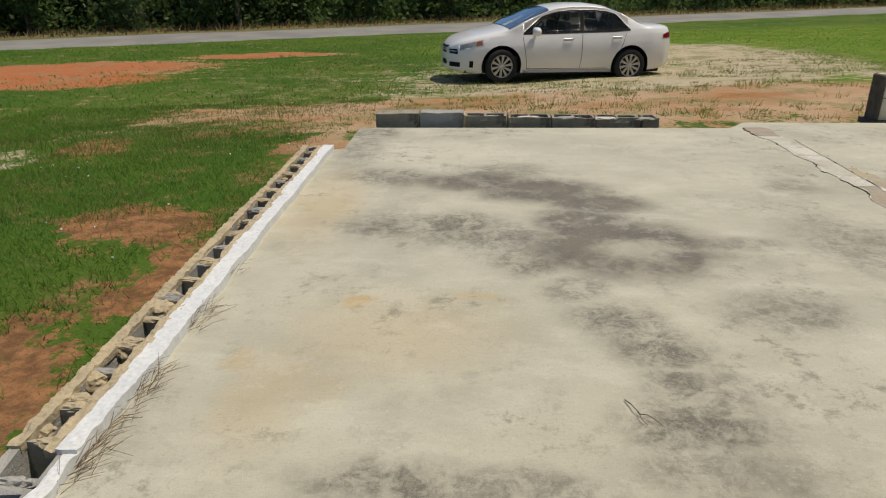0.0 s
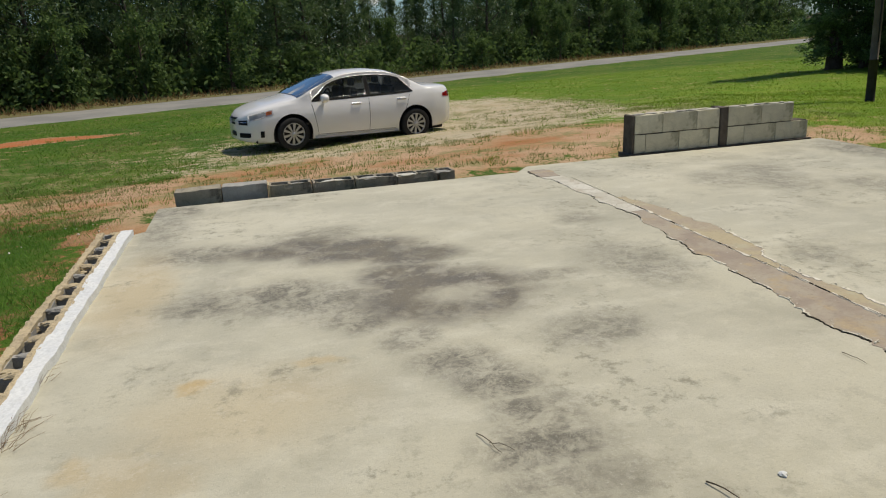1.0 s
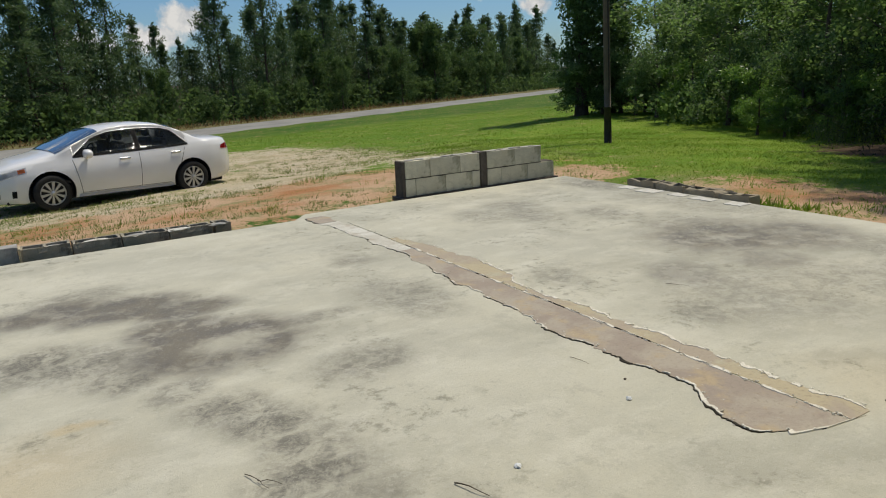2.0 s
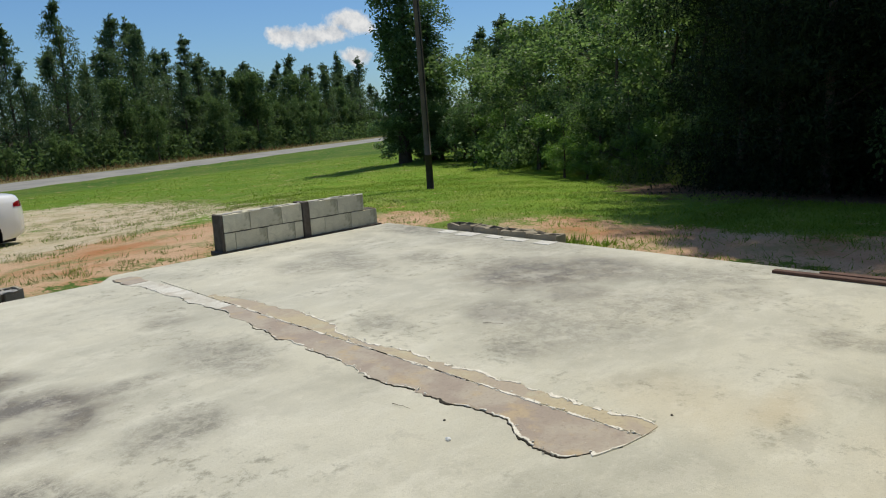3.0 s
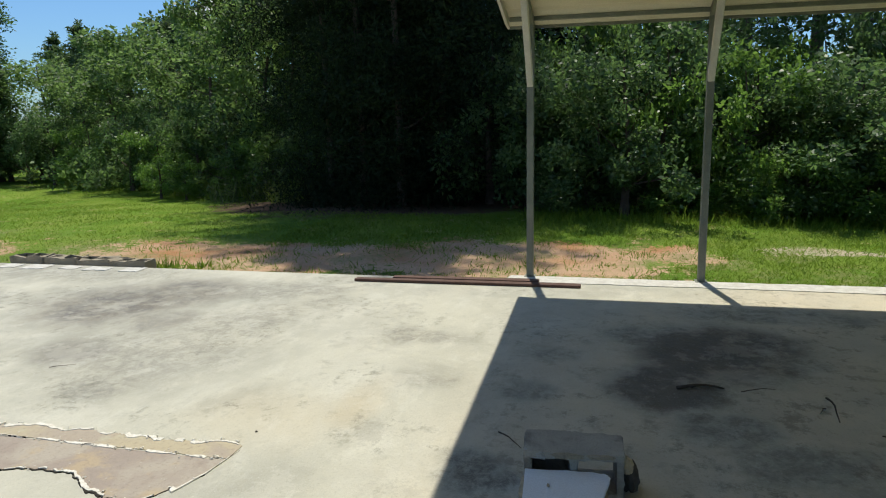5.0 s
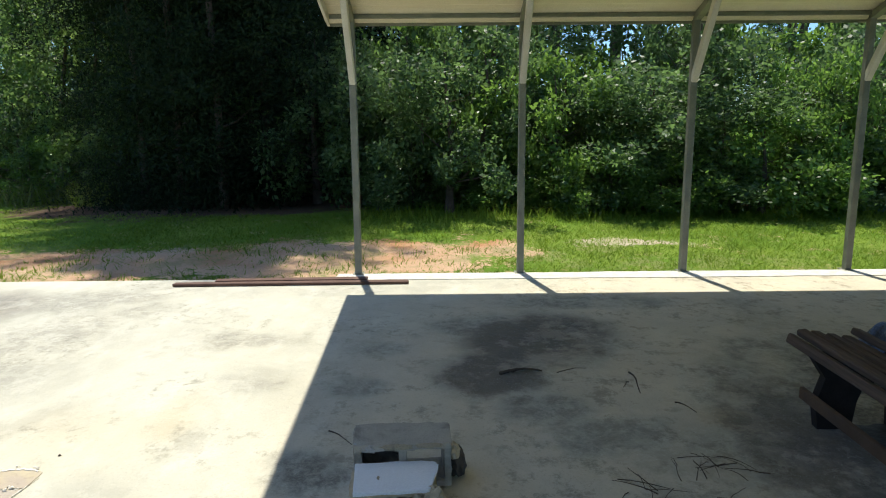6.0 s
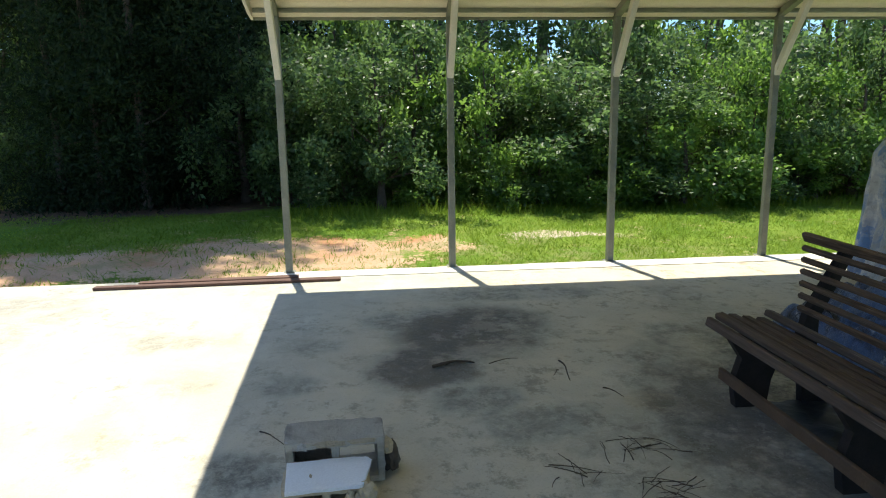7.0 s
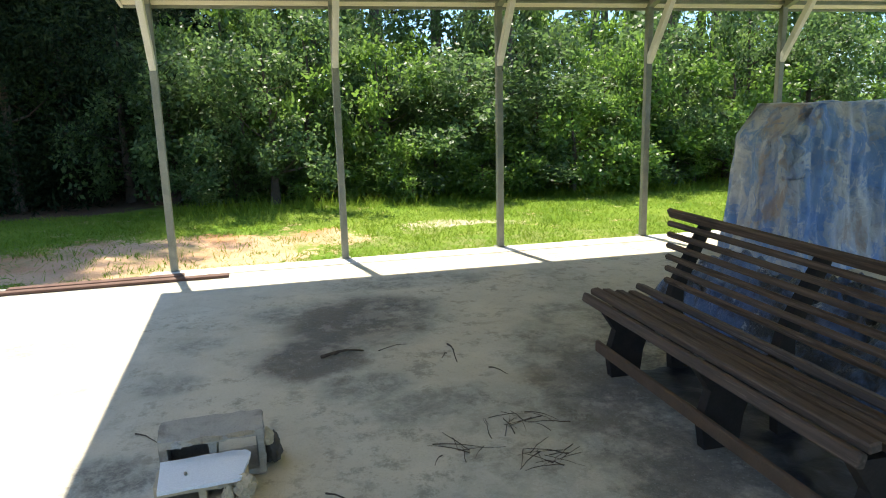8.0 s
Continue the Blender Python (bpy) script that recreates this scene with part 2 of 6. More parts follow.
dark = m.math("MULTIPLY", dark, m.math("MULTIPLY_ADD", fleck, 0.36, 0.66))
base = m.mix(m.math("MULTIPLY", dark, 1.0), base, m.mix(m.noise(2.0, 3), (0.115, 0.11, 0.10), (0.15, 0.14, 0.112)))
soot_shade = m.math("MULTIPLY", m.blobs(m.warp(4.0, 0.17, 9), [(x, y, 1.2 * a, 1.2 * b, k) for x, y, a, b, k in SOOT_SHADE], 0.5), m.math("MULTIPLY_ADD", m.step(m.noise(5, 11, 0.72, dist=0.4), 0.34, 0.62), 0.50, 0.66))
soot_shade = m.math("MULTIPLY", soot_shade, m.math("MULTIPLY_ADD", m.step(m.noise(30, 8, 0.8), 0.36, 0.60), 0.18, 0.85))
soot_shade = m.math("MULTIPLY", soot_shade, m.math("SUBTRACT", 1.0, m.math("MULTIPLY", m.blob(wf, 0.93, 4.15, 0.22, 0.15, 0.7), 0.7)))
base = m.mix(m.math("MINIMUM", m.math("MULTIPLY", soot_shade, 1.22), 0.92), base, m.mix(m.step(m.noise(3.5, 6, 0.7), 0.4, 0.6), (0.125, 0.116, 0.106), (0.165, 0.147, 0.118)))
peel = m.step(m.noise(1.9, 12, 0.75), 0.55, 0.57)
base = m.mix(m.math("MULTIPLY", peel, 0.18), base, (0.66, 0.63, 0.53))
peel = m.step(m.noise(2.7, 12, 0.76), 0.585, 0.61)
base = m.mix(m.math("MULTIPLY", peel, 0.25), base, (0.30, 0.285, 0.235))
# under the roof the base is paler and warmer: bounced light painted in
roofed = m.blob(wf, 2.6, -4.2, 4.6, 5.0, 0.08)
base = m.mix(m.math("MULTIPLY", roofed, m.math("MAXIMUM", m.math("MULTIPLY_ADD", area, -0.95, 0.58), 0.0)), base, m.mix(m.step(m.noise(1.2, 7, 0.65), 0.4, 0.62), (0.62, 0.53, 0.375), (0.52, 0.46, 0.345)))
veins = m.math("MULTIPLY", m.step(m.noise(1.5, 6, 0.6), 0.42, 0.58), m.step(m.noise(6.0, 13, 0.78), 0.51, 0.60))
base = m.mix(m.math("MULTIPLY", m.math("MULTIPLY", roofed, veins), 0.5), base, (0.14, 0.118, 0.085))
pale = m.math("MULTIPLY", roofed, m.step(m.noise(2.1, 9, 0.7), 0.50, 0.62, 0, 0.35))
base = m.mix(pale, base, (0.64, 0.58, 0.45))
moss = m.math("MULTIPLY", m.step(m.noise(1.1, 6, 0.6), 0.47, 0.62), m.step(m.noise(9, 11, 0.8), 0.50, 0.62))
base = m.mix(m.math("MULTIPLY", moss, 0.62), base, (0.17, 0.165, 0.125))
base = m.mix(m.step(m.noise(75, 6, 0.75), 0.52, 0.70, 0, 0.5), base, (0.30, 0.285, 0.23))
base = m.mix(m.step(m.noise(60, 5, 0.75), 0.56, 0.75, 0, 0.5), base, (0.68, 0.66, 0.58))
m.color(base)
m.bump(m.math("ADD", m.noise(28, 9, 0.72), m.math("MULTIPLY", m.noise(220, 3), 0.5)), 0.5, 0.008)
CONCRETE = m.m

# bare soil of the ground: ellipses x, y, rx, ry, strength
CLAY = [(-10.6, 18.4, 3.8, 2.3, 1.0), (-6.2, 22.0, 2.4, 1.0, 0.95), (-9.6, 15.6, 2.6, 1.0, 0.55), (-2.1, 4.75, 0.42, 0.34, 0.9), (-1.55, 4.15, 0.2, 0.5, 0.85),
        (-1.95, 2.95, 0.55, 0.55, 0.95), (-1.36, 6.9, 0.36, 0.7, 0.9), (-2.4, 10.4, 2.3, 1.3, 1.0), (0.6, 9.8, 3.8, 2.2, 1.0), (4.0, 10.0, 3.4, 1.9, 0.9),
        (7.5, 4.0, 1.0, 2.4, 0.9), (7.7, 1.2, 1.15, 1.7, 0.95), (8.3, -0.4, 0.65, 0.6, 0.8), (6.9, 8.3, 1.1, 0.9, 0.8), (-3.6, 7.5, 0.3, 0.9, 0.4)]
SAND = [(2.3, 12.9, 3.5, 2.2, 0.85), (3.4, 14.9, 4.4, 2.6, 0.85), (6.3, 18.4, 2.3, 4.6, 0.85), (7.0, 12.0, 1.0, 2.2, 0.7), (-4.2, 8.6, 0.6, 0.8, 0.3), (-4.4, 6.5, 0.5, 0.7, 0.5), (8.5, -2.2, 0.3, 0.8, 0.55)]
m = Mat("grass_and_clay_soil", 0.95, 0, 0.1)
wv = m.warp(1.1, 1.1, 8)
ragged = m.math("ADD", m.math("MULTIPLY_ADD", m.noise(2.2, 9, 0.72), 2.6, -1.3), m.math("MULTIPLY_ADD", m.noise(17, 6, 0.7), 1.6, -0.8))
turf = m.mix(m.step(m.noise(0.3, 5), 0.35, 0.65), (0.045, 0.115, 0.014), (0.095, 0.155, 0.022))
turf = m.mix(m.step(m.noise(2.2, 8, 0.7), 0.50, 0.66, 0, 0.6), turf, (0.23, 0.165, 0.07))
turf = m.mix(m.step(m.noise(38, 4), 0.40, 0.70, 0, 0.5), turf, (0.045, 0.09, 0.012))
turf = m.mix(m.math("MULTIPLY", m.blobs(wv, [(14.0, 12.0, 9.0, 8.5, 1.0), (16.0, 24.0, 16.0, 9.0, 0.7), (9.5, -3.0, 3.0, 9.0, 0.8)], 0.35), 0.75), turf, m.mix(m.step(m.noise(0.7, 6), 0.4, 0.6), (0.14, 0.255, 0.020), (0.215, 0.305, 0.040)))
clay = m.mix(m.step(m.noise(1.1, 6), 0.35, 0.65), (0.38, 0.175, 0.078), (0.45, 0.285, 0.16))
sand = m.mix(m.step(m.noise(1.7, 6), 0.35, 0.65), (0.46, 0.38, 0.25), (0.50, 0.43, 0.31))
soil = m.mix(m.step(m.math("ADD", m.blobs(wv, SAND, 0.6), ragged), 0.30, 0.55), turf, sand)
near_slab = m.mix(m.step(m.noise(0.5, 6), 0.4, 0.6), clay, (0.50, 0.34, 0.215))
soil = m.mix(m.step(m.math("ADD", m.blobs(wv, CLAY, 0.6), ragged), 0.34, 0.56), soil, near_slab)
red = m.math("ADD", m.blobs(wv, [(-10.6, 18.4, 3.9, 2.3, 1.0), (-6.2, 22.0, 2.4, 1.0, 1.0), (-9.6, 15.6, 3.2, 1.6, 1.0)], 0.5), m.math("MULTIPLY", ragged, 0.6))
soil = m.mix(m.step(red, 0.4, 0.8), soil, m.mix(m.step(m.noise(1.5, 6), 0.4, 0.7), (0.45, 0.15, 0.06), (0.38, 0.20, 0.105)))
lawn_clay = m.math("MULTIPLY", m.blob(wv, -3.6, 4.0, 2.6, 5.2, 0.2), m.step(m.math("ADD", m.blobs(wv, CLAY, 0.6), ragged), 0.25, 0.5))
soil = m.mix(lawn_clay, soil, m.mix(m.step(m.noise(7, 8, 0.75), 0.38, 0.62), (0.36, 0.175, 0.080), (0.17, 0.088, 0.042)))
soil = m.mix(m.step(m.noise(60, 5, 0.7), 0.5, 0.7, 0, 0.5), soil, (0.13, 0.095, 0.05))
# brown leaf litter, spread wider to paint in the shade below the trees
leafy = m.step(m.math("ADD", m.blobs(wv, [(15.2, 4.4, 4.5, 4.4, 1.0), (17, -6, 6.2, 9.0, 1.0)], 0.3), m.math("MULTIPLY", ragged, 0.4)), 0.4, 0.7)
weedy = m.math("MULTIPLY", m.blobs(wv, [(2.5, 13.0, 8.0, 6.0, 1.0), (6.5, 18.0, 4.0, 5.0, 1.0), (-3.0, 11.0, 3.0, 3.0, 1.0), (7.6, 2.0, 1.2, 6.0, 0.7)], 0.3), m.step(m.math("ADD", m.noise(1.3, 9, 0.72), m.math("MULTIPLY_ADD", m.noise(9, 8, 0.75), 0.5, -0.25)), 0.50, 0.60))
soil = m.mix(m.math("MULTIPLY", weedy, 0.8), soil, m.mix(m.noise(6, 6, 0.7), (0.14, 0.16, 0.045), (0.34, 0.30, 0.16)))
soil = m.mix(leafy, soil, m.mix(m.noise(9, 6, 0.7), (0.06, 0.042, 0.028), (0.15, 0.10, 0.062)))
road_s = m.math("ADD", m.math("MULTIPLY", m.axis(m.pos, 0), -0.42), m.math("MULTIPLY", m.axis(m.pos, 1), 0.907))
road_s = m.math("ADD", road_s, m.math("MULTIPLY_ADD", m.noise(0.8, 5), 2.0, -1.0))
soil = m.mix(m.math("MULTIPLY", m.step(road_s, 36.2, 37.0), 0.85), soil, m.mix(m.step(m.noise(1.5, 7, 0.7), 0.4, 0.6), (0.20, 0.145, 0.085), (0.13, 0.135, 0.055)))
soil = m.mix(m.step(road_s, 40.5, 42.0), soil, (0.07, 0.055, 0.035))
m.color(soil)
m.bump(m.math("ADD", m.noise(22, 6), m.noise(4, 4)), 0.7, 0.04)
GROUND = m.m

m = Mat("road_asphalt", 0.85, 0, 0.3)
m.color(m.mix(m.step(m.noise(0.6, 5), 0.35, 0.65), (0.21, 0.205, 0.19), (0.27, 0.26, 0.235)))
m.bump(m.noise(60, 4), 0.3, 0.01)
ASPHALT = m.m


def blockmat(name, c1, c2, grime, amount):
    m = Mat(name, 0.92, 0, 0.2)
    col = m.mix(m.step(m.noise(5, 6), 0.35, 0.65), c1, c2)
    col = m.mix(m.math("MULTIPLY", m.random(), 0.35), col, [0.6 * v for v in c2])
    col = m.mix(m.step(m.noise(4.5, 7, 0.7, dist=0.7), 0.48, 0.68, 0, amount), col, grime)
    col = m.mix(m.step(m.noise(170, 2), 0.52, 0.66, 0, 0.35), col, [0.45 * v for v in c1])
    m.color(col)
    m.bump(m.math("ADD", m.noise(90, 5), m.noise(14, 4)), 0.6, 0.008)
    return m.m


BLOCK = blockmat("grey_concrete_block", (0.45, 0.435, 0.40), (0.36, 0.35, 0.325), (0.14, 0.13, 0.11), 0.6)
BLOCK_GRIMY = blockmat("grimy_concrete_block", (0.30, 0.28, 0.235), (0.22, 0.20, 0.165), (0.055, 0.048, 0.038), 0.9)
BLOCK_SOOTY = blockmat("sooty_concrete_block", (0.30, 0.27, 0.21), (0.40, 0.36, 0.28), (0.045, 0.04, 0.034), 0.95)
BLOCK_DUSTY = blockmat("dusty_concrete_block", (0.50, 0.46, 0.38), (0.40, 0.37, 0.31), (0.12, 0.105, 0.08), 0.7)
PAINT_CLEAN = simple("clean_white_paint", (0.80, 0.82, 0.82), (0.77, 0.79, 0.80), 3, 0.6, bump=0.1, fine=200)
BLOCK_DARK = blockmat("blackened_concrete_block", (0.36, 0.30, 0.21), (0.45, 0.385, 0.275), (0.06, 0.054, 0.045), 0.9)
BLOCK_PALE = blockmat("pale_painted_concrete_block", (0.72, 0.675, 0.51), (0.60, 0.56, 0.42), (0.16, 0.155, 0.09), 0.7)
MORTAR_TAN = simple("tan_crumbled_mortar", (0.56, 0.46, 0.30), (0.46, 0.38, 0.26), 9, 0.95, bump=0.8, fine=70, dist=0.012)
MORTAR_DARK = simple("dark_mortar", (0.085, 0.07, 0.055), (0.13, 0.11, 0.09), 9, 0.95, bump=0.6, fine=80)
PAINT_WHITE = simple("chalky_white_paint", (0.78, 0.79, 0.78), (0.70, 0.72, 0.73), 5, 0.7, bump=0.35, fine=60)


def scarmat(name, c1, c2, c3):
    m = Mat(name, 0.92, 0, 0.2)
    col = m.mix(m.step(m.noise(2.6, 7, 0.65, dist=0.5), 0.40, 0.60), c1, c2)
    col = m.mix(m.step(m.noise(4.5, 6, 0.65), 0.52, 0.66, 0, 0.8), col, c3)
    col = m.mix(m.step(m.noise(45, 6, 0.75), 0.50, 0.70, 0, 0.45), col, (0.20, 0.17, 0.135))
    col = m.mix(m.step(m.noise(30, 6, 0.75), 0.62, 0.72, 0, 0.8), col, (0.62, 0.60, 0.53))
    m.color(col)
    m.bump(m.noise(40, 8, 0.7), 0.5, 0.006)
    return m.m


STRIP_PINK = scarmat("pinkish_mortar_scar", (0.33, 0.275, 0.225), (0.40, 0.35, 0.28), (0.44, 0.345, 0.22))
STRIP_TAN = scarmat("tan_mortar_scar", (0.45, 0.385, 0.26), (0.39, 0.33, 0.255), (0.46, 0.43, 0.31))
STRIP_WHITE = simple("white_chipped_mortar", (0.66, 0.64, 0.57), (0.55, 0.52, 0.45), 14, 0.92, bump=0.5, fine=90)
CHALK = simple("cream_mortar_chip", (0.78, 0.74, 0.64), (0.68, 0.63, 0.52), 30, 0.92, bump=0.4, fine=120)
STRIP_CHALK = scarmat("chalky_mortar_scar", (0.50, 0.475, 0.40), (0.62, 0.60, 0.53), (0.42, 0.37, 0.29))
CRACK = simple("crack_shadowed_soil", (0.03, 0.026, 0.02), (0.05, 0.042, 0.03), 20, 1.0)
GALV = simple("dull_galvanised_steel", (0.19, 0.20, 0.16), (0.25, 0.255, 0.205), 7, 0.55, 0.35, 0.5, bump=0.05)
BEIGE = simple("beige_painted_steel", (0.64, 0.62, 0.54), (0.58, 0.56, 0.48), 5, 0.5, 0.0, 0.4, bump=0.05)
ROOFMAT = simple("cream_painted_sheet_steel", (0.72, 0.66, 0.50), (0.68, 0.62, 0.46), 3, 0.45, 0.0, 0.4, bump=0.05)
BOARD = simple("brown_stained_board", (0.115, 0.062, 0.045), (0.17, 0.10, 0.075), 6, 0.8, bump=0.4, per=0.4)
TWIG = simple("dry_twig_bark", (0.06, 0.045, 0.032), (0.12, 0.09, 0.062), 12, 0.9, bump=0.3)
STRAW = simple("dry_pine_straw", (0.24, 0.155, 0.085), (0.13, 0.08, 0.045), 12, 0.9, bump=0.0)
POLEWOOD = simple("weathered_pole_wood", (0.15, 0.125, 0.095), (0.105, 0.085, 0.065), 3, 0.9, bump=0.5, fine=40)
POLEDARK = simple("tarred_pole_butt", (0.028, 0.025, 0.022), (0.045, 0.04, 0.034), 5, 0.85, bump=0.4)
BARK = simple("tree_bark", (0.085, 0.062, 0.045), (0.135, 0.105, 0.08), 4, 0.95, bump=0.8, fine=18, dist=0.03)

# weathered bench wood, grain along x
m = Mat("weathered_bench_slat", 0.75, 0, 0.3)
mp = m.n.new("ShaderNodeMapping")
mp.inputs["Scale"].default_value = (1.5, 40, 40)
m.l.new(m.pos, mp.inputs["Vector"])
gr = m.noise(2.0, 6, 0.6, mp.outputs["Vector"])
c = m.mix(m.step(gr, 0.3, 0.7), (0.032, 0.019, 0.012), (0.125, 0.083, 0.058))
c = m.mix(m.math("MULTIPLY", m.random(), 0.5), c, (0.10, 0.074, 0.06))
c = m.mix(m.step(m.noise(3.0, 7, 0.7, mp.outputs["Vector"]), 0.56, 0.66, 0, 0.7), c, (0.19, 0.145, 0.11))
m.color(m.mix(m.step(m.noise(5, 5), 0.5, 0.75, 0, 0.5), c, (0.03, 0.021, 0.016)))
m.bump(gr, 0.4, 0.004)
SLAT = m.m
SIDEWOOD = simple("dark_bench_side_wood", (0.020, 0.014, 0.010), (0.032, 0.022, 0.017), 8, 0.8, bump=0.3)
RAILWOOD = simple("reddish_brown_rail_wood", (0.13, 0.078, 0.045), (0.095, 0.058, 0.036), 8, 0.75, bump=0.3)

# faded tarpaulin
m = Mat("faded_blue_tarpaulin", 0.42, 0, 0.5)
hang = m.n.new("ShaderNodeMapping")
hang.inputs["Scale"].default_value = (1.0, 1.0, 0.45)
m.l.new(m.warp(3.5, 0.35, 6), hang.inputs["Vector"])
hv = hang.outputs["Vector"]
c = m.mix(m.step(m.noise(2.3, 8, 0.65, hv, 0.6), 0.42, 0.56), (0.20, 0.35, 0.64), (0.52, 0.54, 0.58))
c = m.mix(m.step(m.noise(5.5, 10, 0.75, hv, 0.8), 0.50, 0.60, 0, 0.8), c, (0.72, 0.73, 0.75))
c = m.mix(m.step(m.noise(1.5, 7, 0.65, m.pos, 0.8), 0.54, 0.62, 0, 0.75), c, (0.42, 0.31, 0.24))
flake = m.n.new("ShaderNodeTexVoronoi")
flake.distance = "CHEBYCHEV"
flake.inputs["Scale"].default_value = 8.0
m.l.new(m.warp(5, 0.30, 7), flake.inputs["Vector"])
scrap = m.math("MULTIPLY", m.step(m.axis(flake.outputs["Color"], 0), 0.66, 0.70), m.step(m.noise(1.8, 4), 0.42, 0.55))
c = m.mix(m.math("MULTIPLY", scrap, 0.6), c, (0.10, 0.25, 0.60))
c = m.mix(m.step(m.noise(14, 10, 0.78, hv), 0.52, 0.66, 0, 0.5), c, (0.20, 0.22, 0.27))
c = m.mix(m.step(m.noise(5, 8, 0.72, hv), 0.60, 0.68, 0, 0.8), c, (0.06, 0.075, 0.12))
m.color(c)
m.bump(m.noise(11, 10, 0.7, hv, 0.8), 1.0, 0.045)
TARP = m.m
m = Mat("crumpled_blue_black_sheeting", 0.3, 0, 0.5)
c = m.mix(m.step(m.noise(5, 8, 0.7), 0.42, 0.60), (0.016, 0.020, 0.032), (0.07, 0.13, 0.28))
m.color(m.mix(m.step(m.noise(7, 9, 0.75), 0.58, 0.66), c, (0.42, 0.45, 0.50)))
m.bump(m.noise(14, 9, 0.7), 0.9, 0.03)
TARP_HEAP = m.m
# near-black so that the sheet stands for shade under the bench
SHEET_SHADE = simple("shade_dark_blue_sheeting", (0.014, 0.017, 0.024), (0.034, 0.039, 0.05), 6, 0.5, 0, 0.4, bump=0.5, fine=25, dist=0.02)


def leafmat(name, dark, light, gloss=0.35, glow=0.4, spec=0.5):
    """Leaf: diffuse, translucent and a waxy gloss, each leaf its own tone."""
    m = Mat(name, gloss, 0, spec)
    c = m.mix(m.island(), dark, light)
    c = m.mix(m.step(m.noise(0.9, 3), 0.4, 0.7, 0, 0.55), c, [0.6 * v for v in dark])
    c = m.mix(m.math("MULTIPLY", m.random(), 0.32), c, [0.6 * v for v in dark])
    m.color(c)
    tr = m.n.new("ShaderNodeBsdfTranslucent")
    m.l.new(m.mix(0.5, c, (light[0] * 1.2, light[1] * 1.3, light[2])), tr.inputs["Color"])
    mx = m.n.new("ShaderNodeMixShader")
    mx.inputs[0].default_value = glow
    m.l.new(m.b.outputs[0], mx.inputs[1])
    m.l.new(tr.outputs[0], mx.inputs[2])
    m.l.new(mx.outputs[0], m.n["Material Output"].inputs["Surface"])
    return m.m


LEAF = leafmat("broad_leaf", (0.022, 0.05, 0.017), (0.19, 0.30, 0.11), 0.46, 0.45, 0.4)
LEAF_WOOD = leafmat("wood_edge_leaf", (0.05, 0.105, 0.032), (0.26, 0.375, 0.125), 0.5, 0.5, 0.35)
LEAF_LIGHT = leafmat("fresh_leaf", (0.05, 0.115, 0.022), (0.23, 0.37, 0.08), 0.4, 0.5, 0.45)
LEAF_FAR = leafmat("distant_broad_leaf", (0.036, 0.080, 0.028), (0.17, 0.25, 0.085), 0.6, 0.4, 0.15)
# evergreen leaf far below its own tone: canopy shade is painted in
LEAF_SHADED = leafmat("shaded_evergreen_leaf", (0.010, 0.022, 0.009), (0.046, 0.074, 0.026), 0.6, 0.2, 0.12)
NEEDLE = leafmat("pine_needle", (0.045, 0.092, 0.040), (0.165, 0.235, 0.095), 0.5, 0.35, 0.3)
BLADE = leafmat("grass_blade", (0.085, 0.18, 0.018), (0.25, 0.33, 0.045), 0.6, 0.5, 0.15)
BLADE_DEAD = leafmat("dead_grass_blade", (0.20, 0.115, 0.05), (0.33, 0.235, 0.11), 0.8, 0.2, 0.1)
BLADE_LAWN = leafmat("lawn_blade", (0.05, 0.15, 0.022), (0.20, 0.34, 0.055), 0.6, 0.4, 0.15)
BLADE_DRY = leafmat("dry_weed_blade", (0.26, 0.25, 0.11), (0.24, 0.31, 0.09), 0.7, 0.4, 0.1)

# car
m = Mat("white_car_paint", 0.25, 0.0, 0.5)
m.b.inputs["Coat Weight"].default_value = 0.6
m.b.inputs["Coat Roughness"].default_value = 0.06
m.color(m.mix(m.step(m.noise(3, 4), 0.3, 0.7, 0, 0.4), (0.80, 0.79, 0.77), (0.74, 0.73, 0.71)))
CARPAINT = m.m
m = Mat("dark_window_glass", 0.04, 0, 0.6)
m.color((0.012, 0.016, 0.02))
m.b.inputs["Coat Weight"].default_value = 0.6
GLASS = m.m
# opaque windscreen, blue from the sky reflection put into its base colour
m = Mat("sky_blue_windscreen", 0.05, 0, 0.8)
m.color((0.03, 0.06, 0.10))
m.b.inputs["Coat Weight"].default_value = 1.0
SCREEN = m.m
m = Mat("tinted_side_glass", 0.03, 0, 0.5)
m.color((0.02, 0.025, 0.027))
clear = m.n.new("ShaderNodeBsdfTransparent")
clear.inputs["Color"].default_value = (0.62, 0.66, 0.66, 1)
blend = m.n.new("ShaderNodeMixShader")
blend.inputs[0].default_value = 0.42
m.l.new(clear.outputs[0], blend.inputs[1])
m.l.new(m.b.outputs[0], blend.inputs[2])
m.l.new(blend.outputs[0], m.n["Material Output"].inputs["Surface"])
PANE = m.m
SEATCLOTH = simple("grey_seat_cloth", (0.09, 0.085, 0.08), (0.13, 0.125, 0.115), 20, 0.9, bump=0.2)
CHROME = simple("bright_chrome", (0.75, 0.76, 0.77), (0.66, 0.67, 0.68), 20, 0.15, 1.0, 0.5, bump=0)
RIM = simple("silver_alloy", (0.58, 0.58, 0.57), (0.50, 0.50, 0.49), 20, 0.35, 0.6, 0.5, bump=0)
RUBBER = simple("black_tyre_rubber", (0.022, 0.022, 0.022), (0.035, 0.033, 0.03), 20, 0.85, bump=0.2)
BLACKTRIM = simple("black_plastic_trim", (0.012, 0.012, 0.013), (0.02, 0.02, 0.02), 20, 0.5, bump=0)
